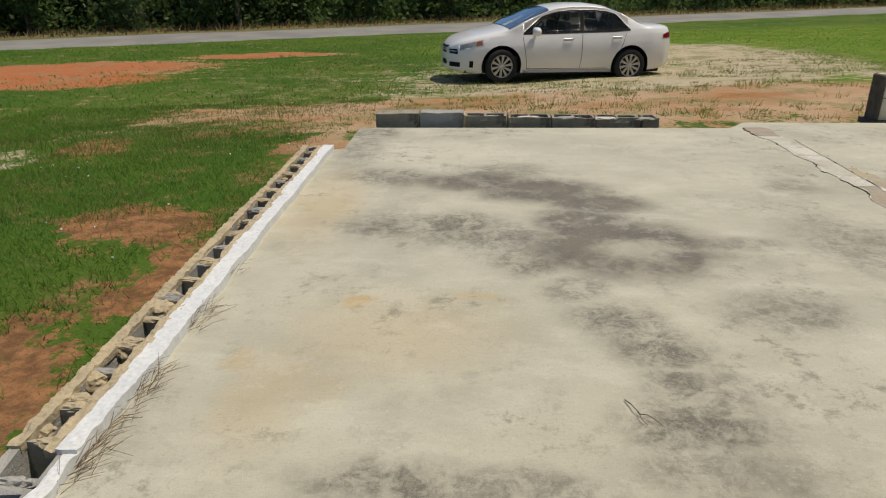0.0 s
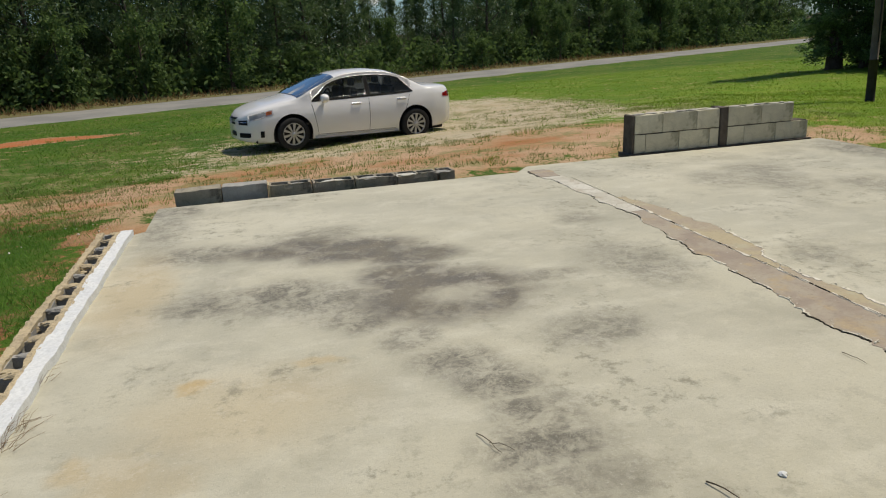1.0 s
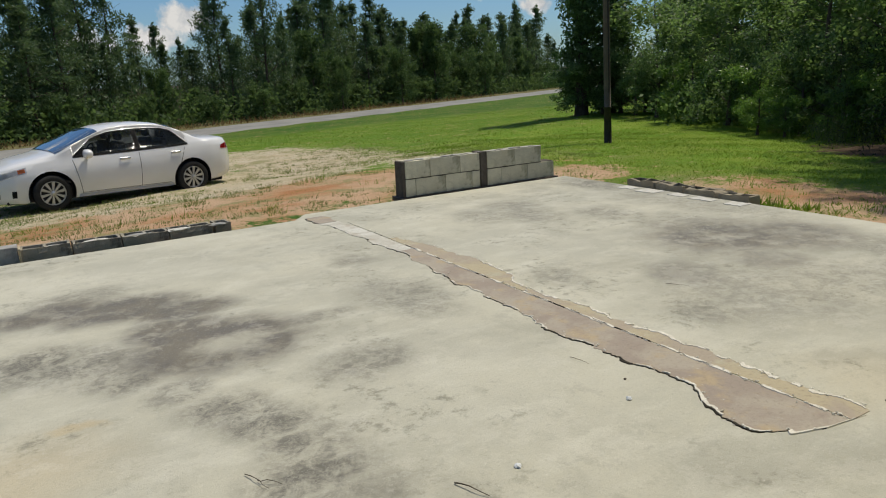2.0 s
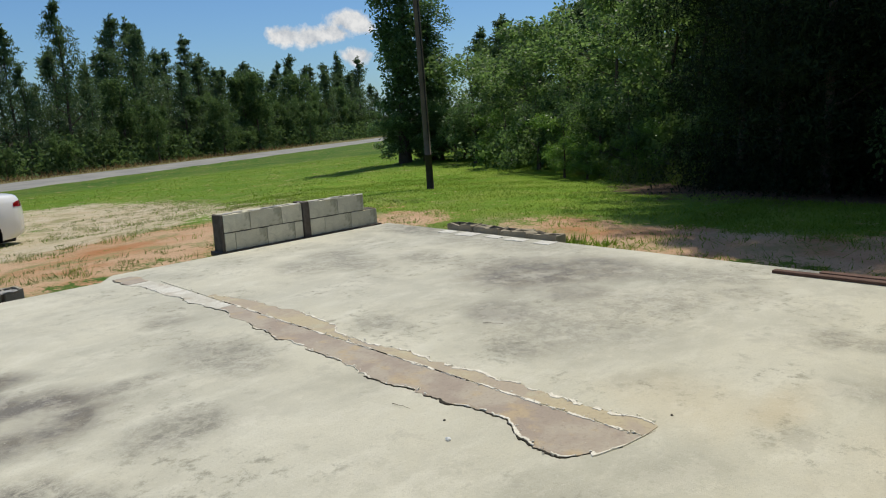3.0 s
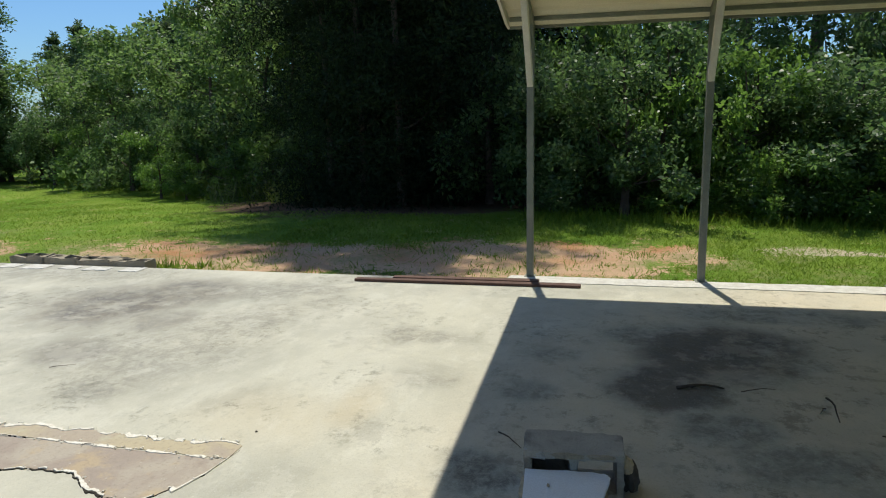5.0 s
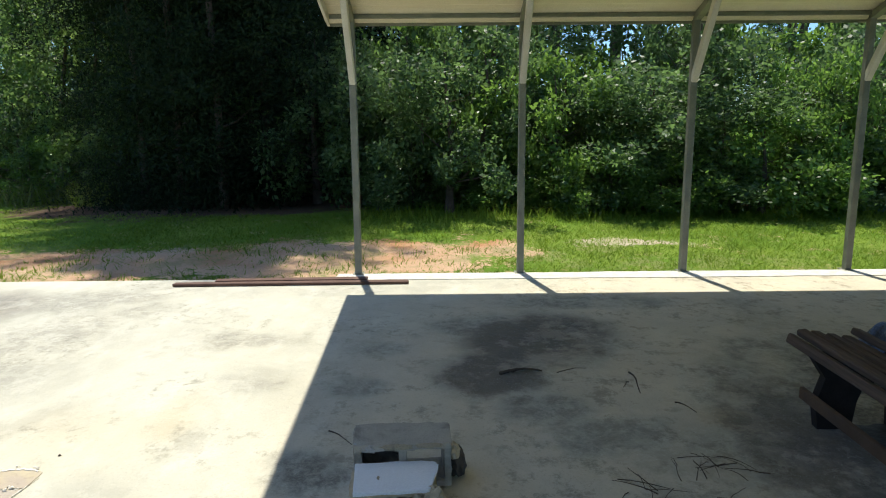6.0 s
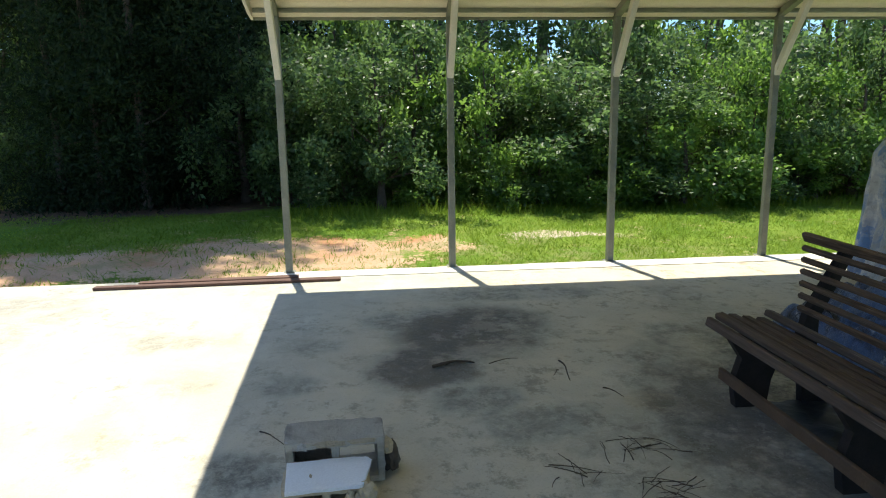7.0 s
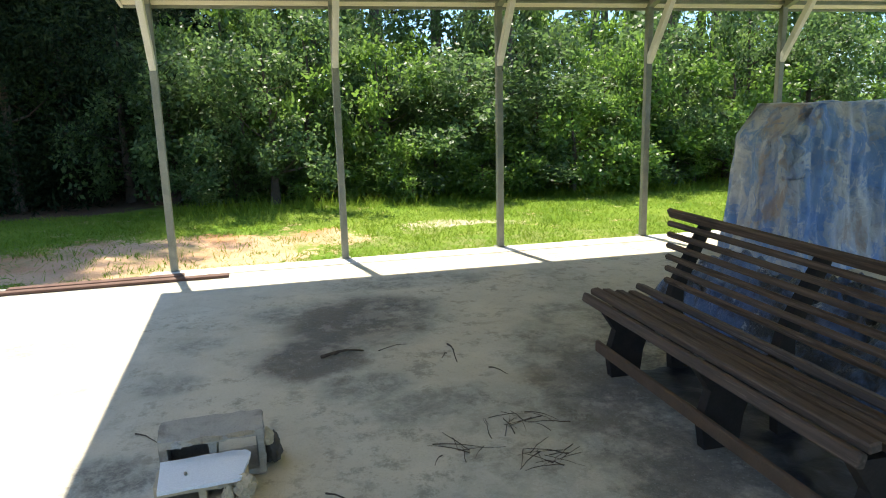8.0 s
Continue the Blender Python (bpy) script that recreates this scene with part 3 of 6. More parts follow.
REDLENS = simple("red_lamp_lens", (0.42, 0.012, 0.012), (0.36, 0.01, 0.01), 20, 0.12, 0, 0.6, bump=0)
AMBER = simple("amber_lamp_lens", (0.55, 0.17, 0.06), (0.5, 0.14, 0.05), 20, 0.15, 0, 0.6, bump=0)
LAMPLENS = simple("clear_headlamp_lens", (0.78, 0.79, 0.80), (0.55, 0.56, 0.57), 9, 0.12, 0.2, 0.6, bump=0)

# ---- helpers of this scene ----


def link(name, bm, material, smooth=False):
    me = bpy.data.meshes.new(name)
    bm.to_mesh(me)
    bm.free()
    me.materials.append(material)
    if smooth:
        for p in me.polygons:
            p.use_smooth = True
    return new(name, me)


def part(name, bm, material, parent, label="", smooth=False):
    ob = link(name, bm, material, smooth)
    ob.parent = parent
    if label:
        tagged(ob, label)
    return ob


def group_base(name, at, label, category, group="", kind="", rz=0.0):
    e = new(name)
    e.empty_display_size = 0.2
    e.matrix_basis = pose(*at, 0, 0, rz)
    return tagged(e, label, category, group, kind)


def box(x0, x1, y0, y1, z0, z1, bevel=0.0, rough=0.0, seed=0, bm=None):
    """A box with bevelled and, where asked, chipped edges."""
    out = bm or bmesh.new()
    g = bmesh.ops.create_cube(out, size=1, matrix=Matrix.LocRotScale(((x0 + x1) / 2, (y0 + y1) / 2, (z0 + z1) / 2), None, (x1 - x0, y1 - y0, z1 - z0)))
    if bevel:
        es = list({e for v in g["verts"] for e in v.link_edges})
        bmesh.ops.bevel(out, geom=es, offset=bevel, segments=1, affect="EDGES", profile=0.5)
    if rough:
        r = random.Random(seed)
        for v in out.verts:
            v.co += Vector((r.uniform(-1, 1), r.uniform(-1, 1), r.uniform(-1, 1))) * rough
    return out


def tube(points, radii, sides=8, bm=None):
    """A tapered round bar along points."""
    out = bm or bmesh.new()
    rings = []
    for i, p in enumerate(points):
        p = Vector(p)
        d = (Vector(points[min(i + 1, len(points) - 1)]) - Vector(points[max(i - 1, 0)])).normalized()
        a = d.cross(Vector((0, 0, 1)) if abs(d.z) < 0.9 else Vector((1, 0, 0))).normalized()
        b = d.cross(a)
        r = radii[i] if hasattr(radii, "__len__") else radii
        rings.append([out.verts.new(p + (a * math.cos(k * math.tau / sides) + b * math.sin(k * math.tau / sides)) * r) for k in range(sides)])
    for q, s in zip(rings, rings[1:]):
        for k in range(sides):
            out.faces.new((q[k], q[(k + 1) % sides], s[(k + 1) % sides], s[k]))
    out.faces.new(rings[0])
    out.faces.new(rings[-1][::-1])
    return out


def strip_mesh(name, verts, faces, material, smooth=False):
    me = bpy.data.meshes.new(name)
    me.from_pydata(verts, [], faces)
    me.materials.append(material)
    if smooth:
        me.polygons.foreach_set("use_smooth", [True] * len(me.polygons))
    return me


def sstep(v, a, b):
    t = np.clip((v - a) / (b - a), 0, 1)
    return t * t * (3 - 2 * t)


def level(x, y):
    """Height of the ground."""
    x, y = np.asarray(x, float), np.asarray(y, float)
    s = -0.42 * x + 0.907 * y
    d1 = 0.58 * sstep(s, 6.0, 14.0) + 0.62 * sstep(s, 13.0, 34.0)
    d2 = 0.45 * sstep(x + 0.6 * y, 12.0, 26.0)
    lump = 0.02 * np.sin(1.7 * x + 0.6 * np.sin(1.3 * y)) * np.cos(1.45 * y + 0.4 * x)
    return -0.13 - np.maximum(d1, d2) + lump - 0.10 * sstep(-x, 1.6, 5.0) * sstep(8 - y, 0, 4)

# ---- ground and road ----


def spaced(lo, hi, fine_lo, fine_hi, step):
    core = np.arange(fine_lo, fine_hi + 1e-6, step)
    up, down, d, v = [], [], step, fine_hi
    while v < hi:
        d *= 1.22
        v += d
        up.append(v)
    d, v = step, fine_lo
    while v > lo:
        d *= 1.22
        v -= d
        down.append(v)
    return np.concatenate([down[::-1], core, up])


gx, gy = spaced(-900, 900, -14, 20, 0.4), spaced(-600, 1200, -8, 26, 0.4)
GX, GY = np.meshgrid(gx, gy)
GZ = level(GX, GY)
nx, ny = len(gx), len(gy)
idx = np.arange(nx * ny).reshape(ny, nx)
quads = np.stack([idx[:-1, :-1], idx[:-1, 1:], idx[1:, 1:], idx[1:, :-1]], -1).reshape(-1, 4)
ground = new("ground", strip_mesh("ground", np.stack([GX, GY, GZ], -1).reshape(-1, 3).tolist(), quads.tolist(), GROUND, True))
tagged(ground, "grassy ground with bare red clay and pale sand patches", "ground", kind="structure")

# the road runs straight past, behind the car
RD = Vector((0.907, 0.42, 0))
RN = Vector((-0.42, 0.907, 0))
bm = bmesh.new()
for a, b in ((31.9, 36.3),):
    last = None
    for k in range(121):
        u = -160 + 3 * k
        row = []
        for w in (a - 0.25, a, a + 2.1, b, b + 0.25):
            p = RD * u + RN * w
            z = float(level(p.x, p.y)) + (0.05 if a <= w <= b else -0.08) + (0.03 if w == a + 2.1 else 0)
            row.append(bm.verts.new((p.x, p.y, z)))
        if last:
            for i in range(4):
                bm.faces.new((last[i], row[i], row[i + 1], last[i + 1]))
        last = row
bmesh.ops.recalc_face_normals(bm, faces=bm.faces)
tagged(link("road", bm, ASPHALT), "narrow pale grey asphalt country road", "road", kind="structure")

# ---- slab ----
bm = bmesh.new()
outline = [(-1.095, -9.0), (6.40, -9.0), (6.40, 1.02), (6.24, 1.04), (6.23, 7.42), (2.6, 7.44), (2.4, 7.19), (-1.01, 7.17), (-1.01, 6.36), (-1.095, 6.30)]
top = [bm.verts.new((x, y, 0)) for x, y in outline]
low = [bm.verts.new((x, y, -0.32)) for x, y in outline]
f = bm.faces.new(top)
bm.faces.new(low[::-1])
for i in range(len(top)):
    j = (i + 1) % len(top)
    bm.faces.new((top[i], low[i], low[j], top[j]))
bmesh.ops.recalc_face_normals(bm, faces=bm.faces)
bmesh.ops.bevel(bm, geom=[e for e in bm.edges if all(abs(v.co.z) < 1e-4 for v in e.verts)], offset=0.012, segments=2, affect="EDGES")
tagged(link("slab", bm, CONCRETE), "weathered cream concrete floor slab with black mould stains and painted bench shade", "concrete slab", kind="structure")


def wobble(v, seed, amp):
    return amp * (noise.noise((v * 3.1, seed, 0.3)) + 0.6 * noise.noise((v * 9.7, seed + 4.2, 1.1)) + 0.35 * noise.noise((v * 27.0, seed + 8.4, 2.1)))


def ribbon(left, right, lo, hi, z, step=0.03, thick=0.012):
    """A thin ragged sheet between two edges x = left(y), right(y)."""
    out, rows = bmesh.new(), []
    n = max(2, int((hi - lo) / step))
    for k in range(n + 1):
        y = lo + (hi - lo) * k / n
        a, b = left(y), max(right(y), left(y) + 0.002)
        rows.append([out.verts.new((a, y, -thick)), out.verts.new((a + min(0.004, 0.12 * (b - a)), y, z)), out.verts.new((b - min(0.004, 0.12 * (b - a)), y, z)), out.verts.new((b, y, -thick))])
    for p, q in zip(rows, rows[1:]):
        for i in range(3):
            out.faces.new((p[i], p[i + 1], q[i + 1], q[i]))
    out.faces.new(rows[0])
    out.faces.new(rows[-1][::-1])
    bmesh.ops.recalc_face_normals(out, faces=out.faces)
    return out


# scar of a removed wall across the slab
def scar_left(y):
    x = np.interp(y, (1.69, 1.72, 1.77, 1.87, 2.02, 2.16, 2.27, 2.6, 3.0, 3.2, 3.6, 4.35, 5.3, 6.2, 7.2), (2.82, 2.60, 2.43, 2.33, 2.33, 2.40, 2.51, 2.455, 2.44, 2.44, 2.50, 2.525, 2.62, 2.58, 2.49))
    return float(x) + wobble(y, 1.0, 0.042) + 0.022 * noise.noise((y * 5.5, 7.0, 0.0)) + 0.010 * noise.noise((y * 70, 3.0, 0.0)) + 0.03 * math.exp(-((y - 1.80) / 0.025) ** 2)


def scar_mid(y):
    return max(scar_left(y) + 0.008, 2.725 + 0.012 * (y - 2.2) * (y > 2.2) + wobble(y, 5.0, 0.006))


def scar_right(y):
    x = np.interp(y, (1.69, 1.80, 2.5, 4.0, 4.2, 4.9, 5.3, 5.7, 6.2, 7.0, 7.2), (2.84, 2.86, 2.85, 2.83, 2.93, 2.96, 2.93, 2.84, 2.80, 2.74, 2.70))
    return max(float(x) + wobble(y, 9.0, 0.04) + 0.02 * noise.noise((y * 7.0, 2.0, 0.0)) + 0.010 * noise.noise((y * 60, 5.0, 0.0)), scar_left(y) + 0.01)


scar = group_base("mortar_scar", (0, 0, 0), "ragged pinkish mortar scar of a removed wall across the slab", "mortar strip", kind="structure")
part("pink_bed", ribbon(scar_left, scar_mid, 1.69, 5.32, 0.002, 0.010), STRIP_PINK, scar)
part("tan_bed", ribbon(lambda y: scar_mid(y) + 0.003, scar_right, 1.70, 5.80, 0.003, 0.010), STRIP_TAN, scar)
part("white_bed", ribbon(scar_left, lambda y: min(scar_mid(y), scar_right(y)) - 0.002, 5.32, 6.85, 0.004, 0.010), STRIP_CHALK, scar)
part("pink_bed", ribbon(lambda y: scar_left(y) + 0.005, lambda y: scar_right(y) - 0.01, 6.82, 7.17, 0.007, 0.010), STRIP_PINK, scar)
part("white_bed", ribbon(lambda y: scar_mid(y) + 0.004, lambda y: scar_right(y), 5.78, 6.7, 0.004, 0.015), CONCRETE, scar)


def dashes(name, edge, width, z, lo, hi, step, fill, seed, material):
    """Short broken lines along an edge."""
    r, y = random.Random(seed), lo
    while y < hi:
        ln = step * r.uniform(0.4, 1.4)
        if r.random() < fill:
            w = width * r.uniform(0.5, 1.5)
            part(name, ribbon(lambda v: edge(v) - w * 0.5 + wobble(v * 3, seed, width * 0.5), lambda v: edge(v) + w * 0.5 + wobble(v * 3, seed + 1, width * 0.5), y, min(y + ln, hi), z, 0.008, 0.002), material, scar)
        y += ln


dashes("white_ridge", scar_mid, 0.020, 0.0055, 1.80, 5.4, 0.07, 0.8, 12, CHALK)
dashes("white_edge", lambda v: scar_right(v) - 0.008, 0.024, 0.006, 1.72, 4.6, 0.06, 0.75, 22, CHALK)
dashes("white_lip", lambda v: scar_left(v) + 0.008, 0.020, 0.0065, 1.70, 2.45, 0.04, 0.8, 32, CHALK)
dashes("white_lip", lambda v: scar_left(v) + 0.006, 0.010, 0.0055, 2.45, 7.1, 0.06, 0.35, 33, CHALK)
dashes("crack", lambda v: scar_left(v) - 0.003, 0.006, 0.004, 1.72, 7.15, 0.12, 0.5, 42, CRACK)
dashes("crack", lambda v: scar_left(v) - 0.004, 0.012, 0.005, 1.84, 2.2, 0.09, 0.8, 43, CRACK)
dashes("crack", lambda v: scar_left(v) - 0.004, 0.014, 0.005, 2.6, 3.25, 0.10, 0.8, 44, CRACK)
dashes("crack", lambda v: scar_left(v) - 0.002, 0.007, 0.004, 4.2, 4.5, 0.05, 0.6, 45, CRACK)
dashes("crack", scar_mid, 0.0025, 0.0075, 1.9, 6.3, 0.12, 0.3, 46, CRACK)

# crumbs of white mortar along its edges and seam
cr = random.Random(77)
chips = bmesh.new()
for k in range(520):
    y = 1.72 + 4.9 * cr.random() ** 1.4
    x = (scar_left(y) + 0.01, scar_mid(y), scar_right(y) - 0.005)[cr.choice((0, 1, 1, 2, 2))] + cr.gauss(0, 0.012)
    r = 0.0025 + 0.006 * cr.random() ** 2.5
    g = bmesh.ops.create_cone(chips, cap_ends=True, segments=5, radius1=r, radius2=r * 0.6, depth=r * 0.8, matrix=Matrix.Translation((x, y, 0.005 + r * 0.3)) @ Matrix.Rotation(cr.uniform(0, 6.28), 4, "Z"))
    for v in g["verts"]:
        v.co += Vector((cr.uniform(-1, 1), cr.uniform(-1, 1), 0)) * r * 0.5
tagged(link("mortar_crumbs", chips, CHALK), "white mortar crumbs along the scar", "crumbs", kind="stuff")

# ---- blocks ----


def hollow_block(length=0.395, depth=0.195, height=0.195, cells=2, seed=0, chip=0.004, solid=False):
    """Concrete masonry block with open cells, standing on its bed; origin at the middle of its foot."""
    wall, web = 0.034, 0.034
    xs = [-length / 2, -length / 2 + web]
    inner = (length - web * (cells + 1)) / cells
    for c in range(cells):
        xs += [xs[-1] + inner, xs[-1] + inner + web]
    ys = [-depth / 2, -depth / 2 + wall, depth / 2 - wall, depth / 2]
    out = bmesh.new()
    r = random.Random(seed)
    grid = {}
    for lv, z in enumerate((0.0, height)):
        for i, x in enumerate(xs):
            for j, y in enumerate(ys):
                k = chip if lv else chip * 0.3
                grid[lv, i, j] = out.verts.new((x + r.uniform(-k, k), y + r.uniform(-k, k), z + r.uniform(-2 * k, k * 0.5) * lv))
    hole = lambda i, j: (not solid) and j == 1 and i % 2 == 1  # noqa: E731
    for i in range(len(xs) - 1):
        for j in range(3):
            if not hole(i, j):
                out.faces.new([grid[1, a, b] for a, b in ((i, j), (i + 1, j), (i + 1, j + 1), (i, j + 1))])
                out.faces.new([grid[0, a, b] for a, b in ((i, j + 1), (i + 1, j + 1), (i + 1, j), (i, j))])
            else:
                for a, b, c, d in ((i, j, i + 1, j), (i + 1, j, i + 1, j + 1), (i + 1, j + 1, i, j + 1), (i, j + 1, i, j)):
                    out.faces.new((grid[0, a, b], grid[0, c, d], grid[1, c, d], grid[1, a, b]))
    n = len(xs) - 1
    for i in range(n):
        out.faces.new((grid[0, i, 0], grid[0, i + 1, 0], grid[1, i + 1, 0], grid[1, i, 0]))
        out.faces.new((grid[0, i + 1, 3], grid[0, i, 3], grid[1, i, 3], grid[1, i + 1, 3]))
    for j in range(3):
        out.faces.new((grid[0, 0, j + 1], grid[0, 0, j], grid[1, 0, j], grid[1, 0, j + 1]))
        out.faces.new((grid[0, n, j], grid[0, n, j + 1], grid[1, n, j + 1], grid[1, n, j]))
    bmesh.ops.recalc_face_normals(out, faces=out.faces)
    return out


def worn(bm, cuts, chip, seed, scale=22.0):
    """Subdivides a block and breaks its edges and faces a little."""
    bmesh.ops.subdivide_edges(bm, edges=bm.edges[:], cuts=cuts, use_grid_fill=True)
    bm.normal_update()
    for v in bm.verts:
        sharp = max((e.calc_face_angle(0.0) for e in v.link_edges), default=0.0)
        k = chip * (1.0 if sharp > 0.5 else 0.18)
        n1 = noise.noise(v.co * scale + Vector((seed, 0, 0)))
        n2 = noise.noise(v.co * scale * 3 + Vector((0, seed, 0)))
        v.co -= v.normal * k * max(0.0, 0.5 + n1 + 0.6 * n2)
    return bm


def rubble(cx, cy, z, rx, ry, h, seed):
    """A crumbled heap of mortar."""
    out = bmesh.new()
    bmesh.ops.create_icosphere(out, subdivisions=3, radius=1)
    for v in out.verts:
        k = 1 + 0.35 * noise.noise(v.co * 2.2 + Vector((seed, 0, 0))) + 0.18 * noise.noise(v.co * 6 + Vector((0, seed, 0)))
        v.co = Vector((cx + v.co.x * rx * k, cy + v.co.y * ry * k, z + max(v.co.z, -0.6) * h * k))
    return out


def sheet_rough(x0, x1, y0, y1, z, thick, seed, nx_=6, step=0.03, amp=0.01, edge=0.012):
    """A rough mortar bed: a grid with uneven top and ragged long edges."""
    out, rows = bmesh.new(), []
    n = max(2, int((y1 - y0) / step))
    for k in range(n + 1):
        y = y0 + (y1 - y0) * k / n
        a, b = x0 + wobble(y, seed, edge), x1 + wobble(y, seed + 3, edge)
        row = [out.verts.new((a, y, z - thick))]
        for i in range(nx_ + 1):
            x = a + (b - a) * i / nx_
            row.append(out.verts.new((x, y, z + amp * noise.noise((x * 18, y * 18, seed)) + amp * 0.7 * noise.noise((x * 55, y * 55, seed)))))
        row.append(out.verts.new((b, y, z - thick)))
        rows.append(row)
    for p, q in zip(rows, rows[1:]):
        for i in range(len(p) - 1):
            out.faces.new((p[i], p[i + 1], q[i + 1], q[i]))
    out.faces.new(rows[0])
    out.faces.new(rows[-1][::-1])
    bmesh.ops.recalc_face_normals(out, faces=out.faces)
    return out


# low wall along the slab's long edge: open cells, tan mortar, white painted inner face
edge_wall = group_base("edge_block_wall", (-1.215, 0, 0), "single course of hollow concrete blocks with white painted inner face", "block wall", kind="structure")
BASEZ = -0.165
variants = [part("block", hollow_block(seed=s + 3, chip=0.006), BLOCK, edge_wall) for s in range(3)]
for k in range(14):
    y = 6.28 - 0.2 - 0.406 * k
    if k < 3:
        ob = variants[k]
    else:
        ob = variants[k % 3].copy()
        scene.collection.objects.link(ob)
    ob.parent = edge_wall
    ob.matrix_basis = pose(0.0, y, BASEZ, 0, 0, 90)
    if k < 10:
        # crumbs of mortar left on the webs
        for j, dy in enumerate((-0.19, -0.005, 0.18)):
            part("mortar_crumb", rubble(-0.02 + 0.03 * math.sin(k * 5 + j), y + dy, 0.024, 0.055, 0.022, 0.012 + 0.008 * math.sin(k * 3 + j) ** 2, k * 3 + j), MORTAR_TAN if (k + j) % 3 else BLOCK, edge_wall)
part("outer_mortar_bed", sheet_rough(-0.108, -0.060, 2.38, 6.28, 0.040, 0.03, 1.7, 4, 0.012, 0.013, 0.010), MORTAR_TAN, edge_wall)
part("inner_mortar_bed", sheet_rough(0.022, 0.064, 2.36, 6.28, 0.042, 0.03, 52.9, 5, 0.012, 0.012, 0.014), MORTAR_TAN, edge_wall)
part("white_face", sheet_rough(0.056, 0.136, 2.36, 6.285, 0.045, 0.13, 9.7, 9, 0.010, 0.004, 0.015), PAINT_WHITE, edge_wall, "chipped white painted face")
part("white_face", sheet_rough(0.080, 0.135, 0.62, 2.37, 0.034, 0.10, 16.0, 5, 0.012, 0.006, 0.022), PAINT_WHITE, edge_wall, "chipped white painted face")
for k, (y, q) in enumerate(((2.66, 1.0), (2.80, 1.0), (3.02, 0.9), (3.36, 1.2), (3.5, 0.9), (3.9, 0.8), (4.45, 0.6), (4.9, 0.5), (2.5, 0.8), (5.4, 0.5))):
    part("mortar_rubble", rubble(-0.06 + 0.02 * math.sin(k * 3), y, 0.0, 0.05 * q, 0.05 * q, 0.034 * q, k * 2.1), MORTAR_TAN, edge_wall)
    if k % 2 == 0:
        part("mortar_rubble", rubble(0.02, y + 0.06, -0.04, 0.05 * q, 0.035 * q, 0.05 * q, k * 1.3 + 40), BLOCK, edge_wall)

# row of blocks along the far edge
far_row = group_base("far_block_row", (0, 7.38, 0), "low row of sunken blackened concrete blocks at the slab edge", "block row", kind="structure")
for k in range(7):
    x = -0.86 + 0.2 + 0.416 * k
    topz = (0.112, 0.116, 0.084, 0.070, 0.064, 0.060, 0.056)[k]
    ln = 0.410 if k < 6 else 0.16
    ob = part("block", worn(hollow_block(length=ln, cells=2 if k < 6 else 1, seed=20 + k, chip=0.004, solid=k < 2), 3, 0.007 if k < 2 else 0.014, k * 3.0), BLOCK_SOOTY if k != 1 else BLOCK, far_row)
    ob.matrix_basis = pose(x if k < 6 else 1.73, 0.012 * k, topz - 0.195, 0, 0.4 * math.sin(k * 2), 0.6 * math.sin(k * 1.3))
for k in range(5):
    part("mortar_rubble", rubble(0.22 + 0.36 * k, 0.0, 0.060 - 0.004 * k, 0.11, 0.05, 0.012, 70 + k), STRIP_WHITE if k % 2 else BLOCK, far_row)
    if k == 1:
        part("mortar_joint", box(-0.035, -0.018, -0.1, 0.08, -0.08, 0.10, 0.003, 0.002, 4), MORTAR_TAN, far_row)

# two-course wall at the far corner
corner_wall = group_base("corner_block_wall", (0, 7.58, 0), "two-course stub wall of pale painted concrete blocks with mildew", "block wall", kind="structure")


def wall_block(x0, x1, z0, z1, seed, material=BLOCK_PALE):
    ob = part("block", hollow_block(length=x1 - x0 - 0.007, cells=2 if x1 - x0 > 0.3 else 1, depth=0.195, height=z1 - z0 - 0.006, seed=seed, chip=0.003), material, corner_wall)
    ob.location = ((x0 + x1) / 2, 0, z0)


for i, (a, b) in enumerate(((3.875, 4.215), (4.215, 4.635), (4.635, 4.92), (5.03, 5.46), (5.46, 5.88))):
    wall_block(a, b, 0.222, 0.428, 30 + i)
for i, (a, b) in enumerate(((3.875, 4.01), (4.01, 4.42), (4.42, 4.80), (4.80, 4.92), (5.03, 5.25), (5.25, 5.66), (5.66, 6.095))):
    wall_block(a, b, 0.012, 0.218, 40 + i)
part("mortar_joint", box(3.885, 6.08, -0.085, 0.085, -0.03, 0.218, 0.003), MORTAR_DARK, corner_wall)
part("mortar_joint", box(3.885, 5.87, -0.085, 0.085, 0.215, 0.40, 0.003), MORTAR_DARK, corner_wall)
part("mortar_footing", sheet_rough(3.80, 6.13, -0.135, 0.12, 0.008, 0.05, 3.3, 50, 0.03, 0.008, 0.02), MORTAR_DARK, corner_wall)
part("broken_end", box(3.845, 3.875, -0.098, 0.095, -0.02, 0.425, 0.008, 0.005, 7), MORTAR_DARK, corner_wall, "dark mortar-stained broken end")
part("pier", box(4.928, 5.022, -0.108, 0.096, -0.02, 0.436, 0.006, 0.003, 8), MORTAR_DARK, corner_wall, "dark stained pier strip")
for k in range(12):
    part("mortar_rubble", rubble(3.95 + 0.17 * k, -0.05 + 0.05 * math.sin(k * 2.2), 0.428, 0.06, 0.03, 0.008, 90 + k), STRIP_WHITE if k % 3 else BLOCK, corner_wall)

# low row at the other edge
side_row = group_base("side_block_row", (6.36, 0, 0), "low row of blackened concrete blocks with weeds on it", "block row", kind="structure")
for k in range(4):
    ob = part("block", hollow_block(seed=50 + k, chip=0.012), BLOCK_DARK, side_row)
    ob.matrix_basis = pose(0.004 * k, 4.90 + 0.412 * k, 0.055 - 0.195 + 0.006 * k, 0, 0, 90 + math.sin(k))
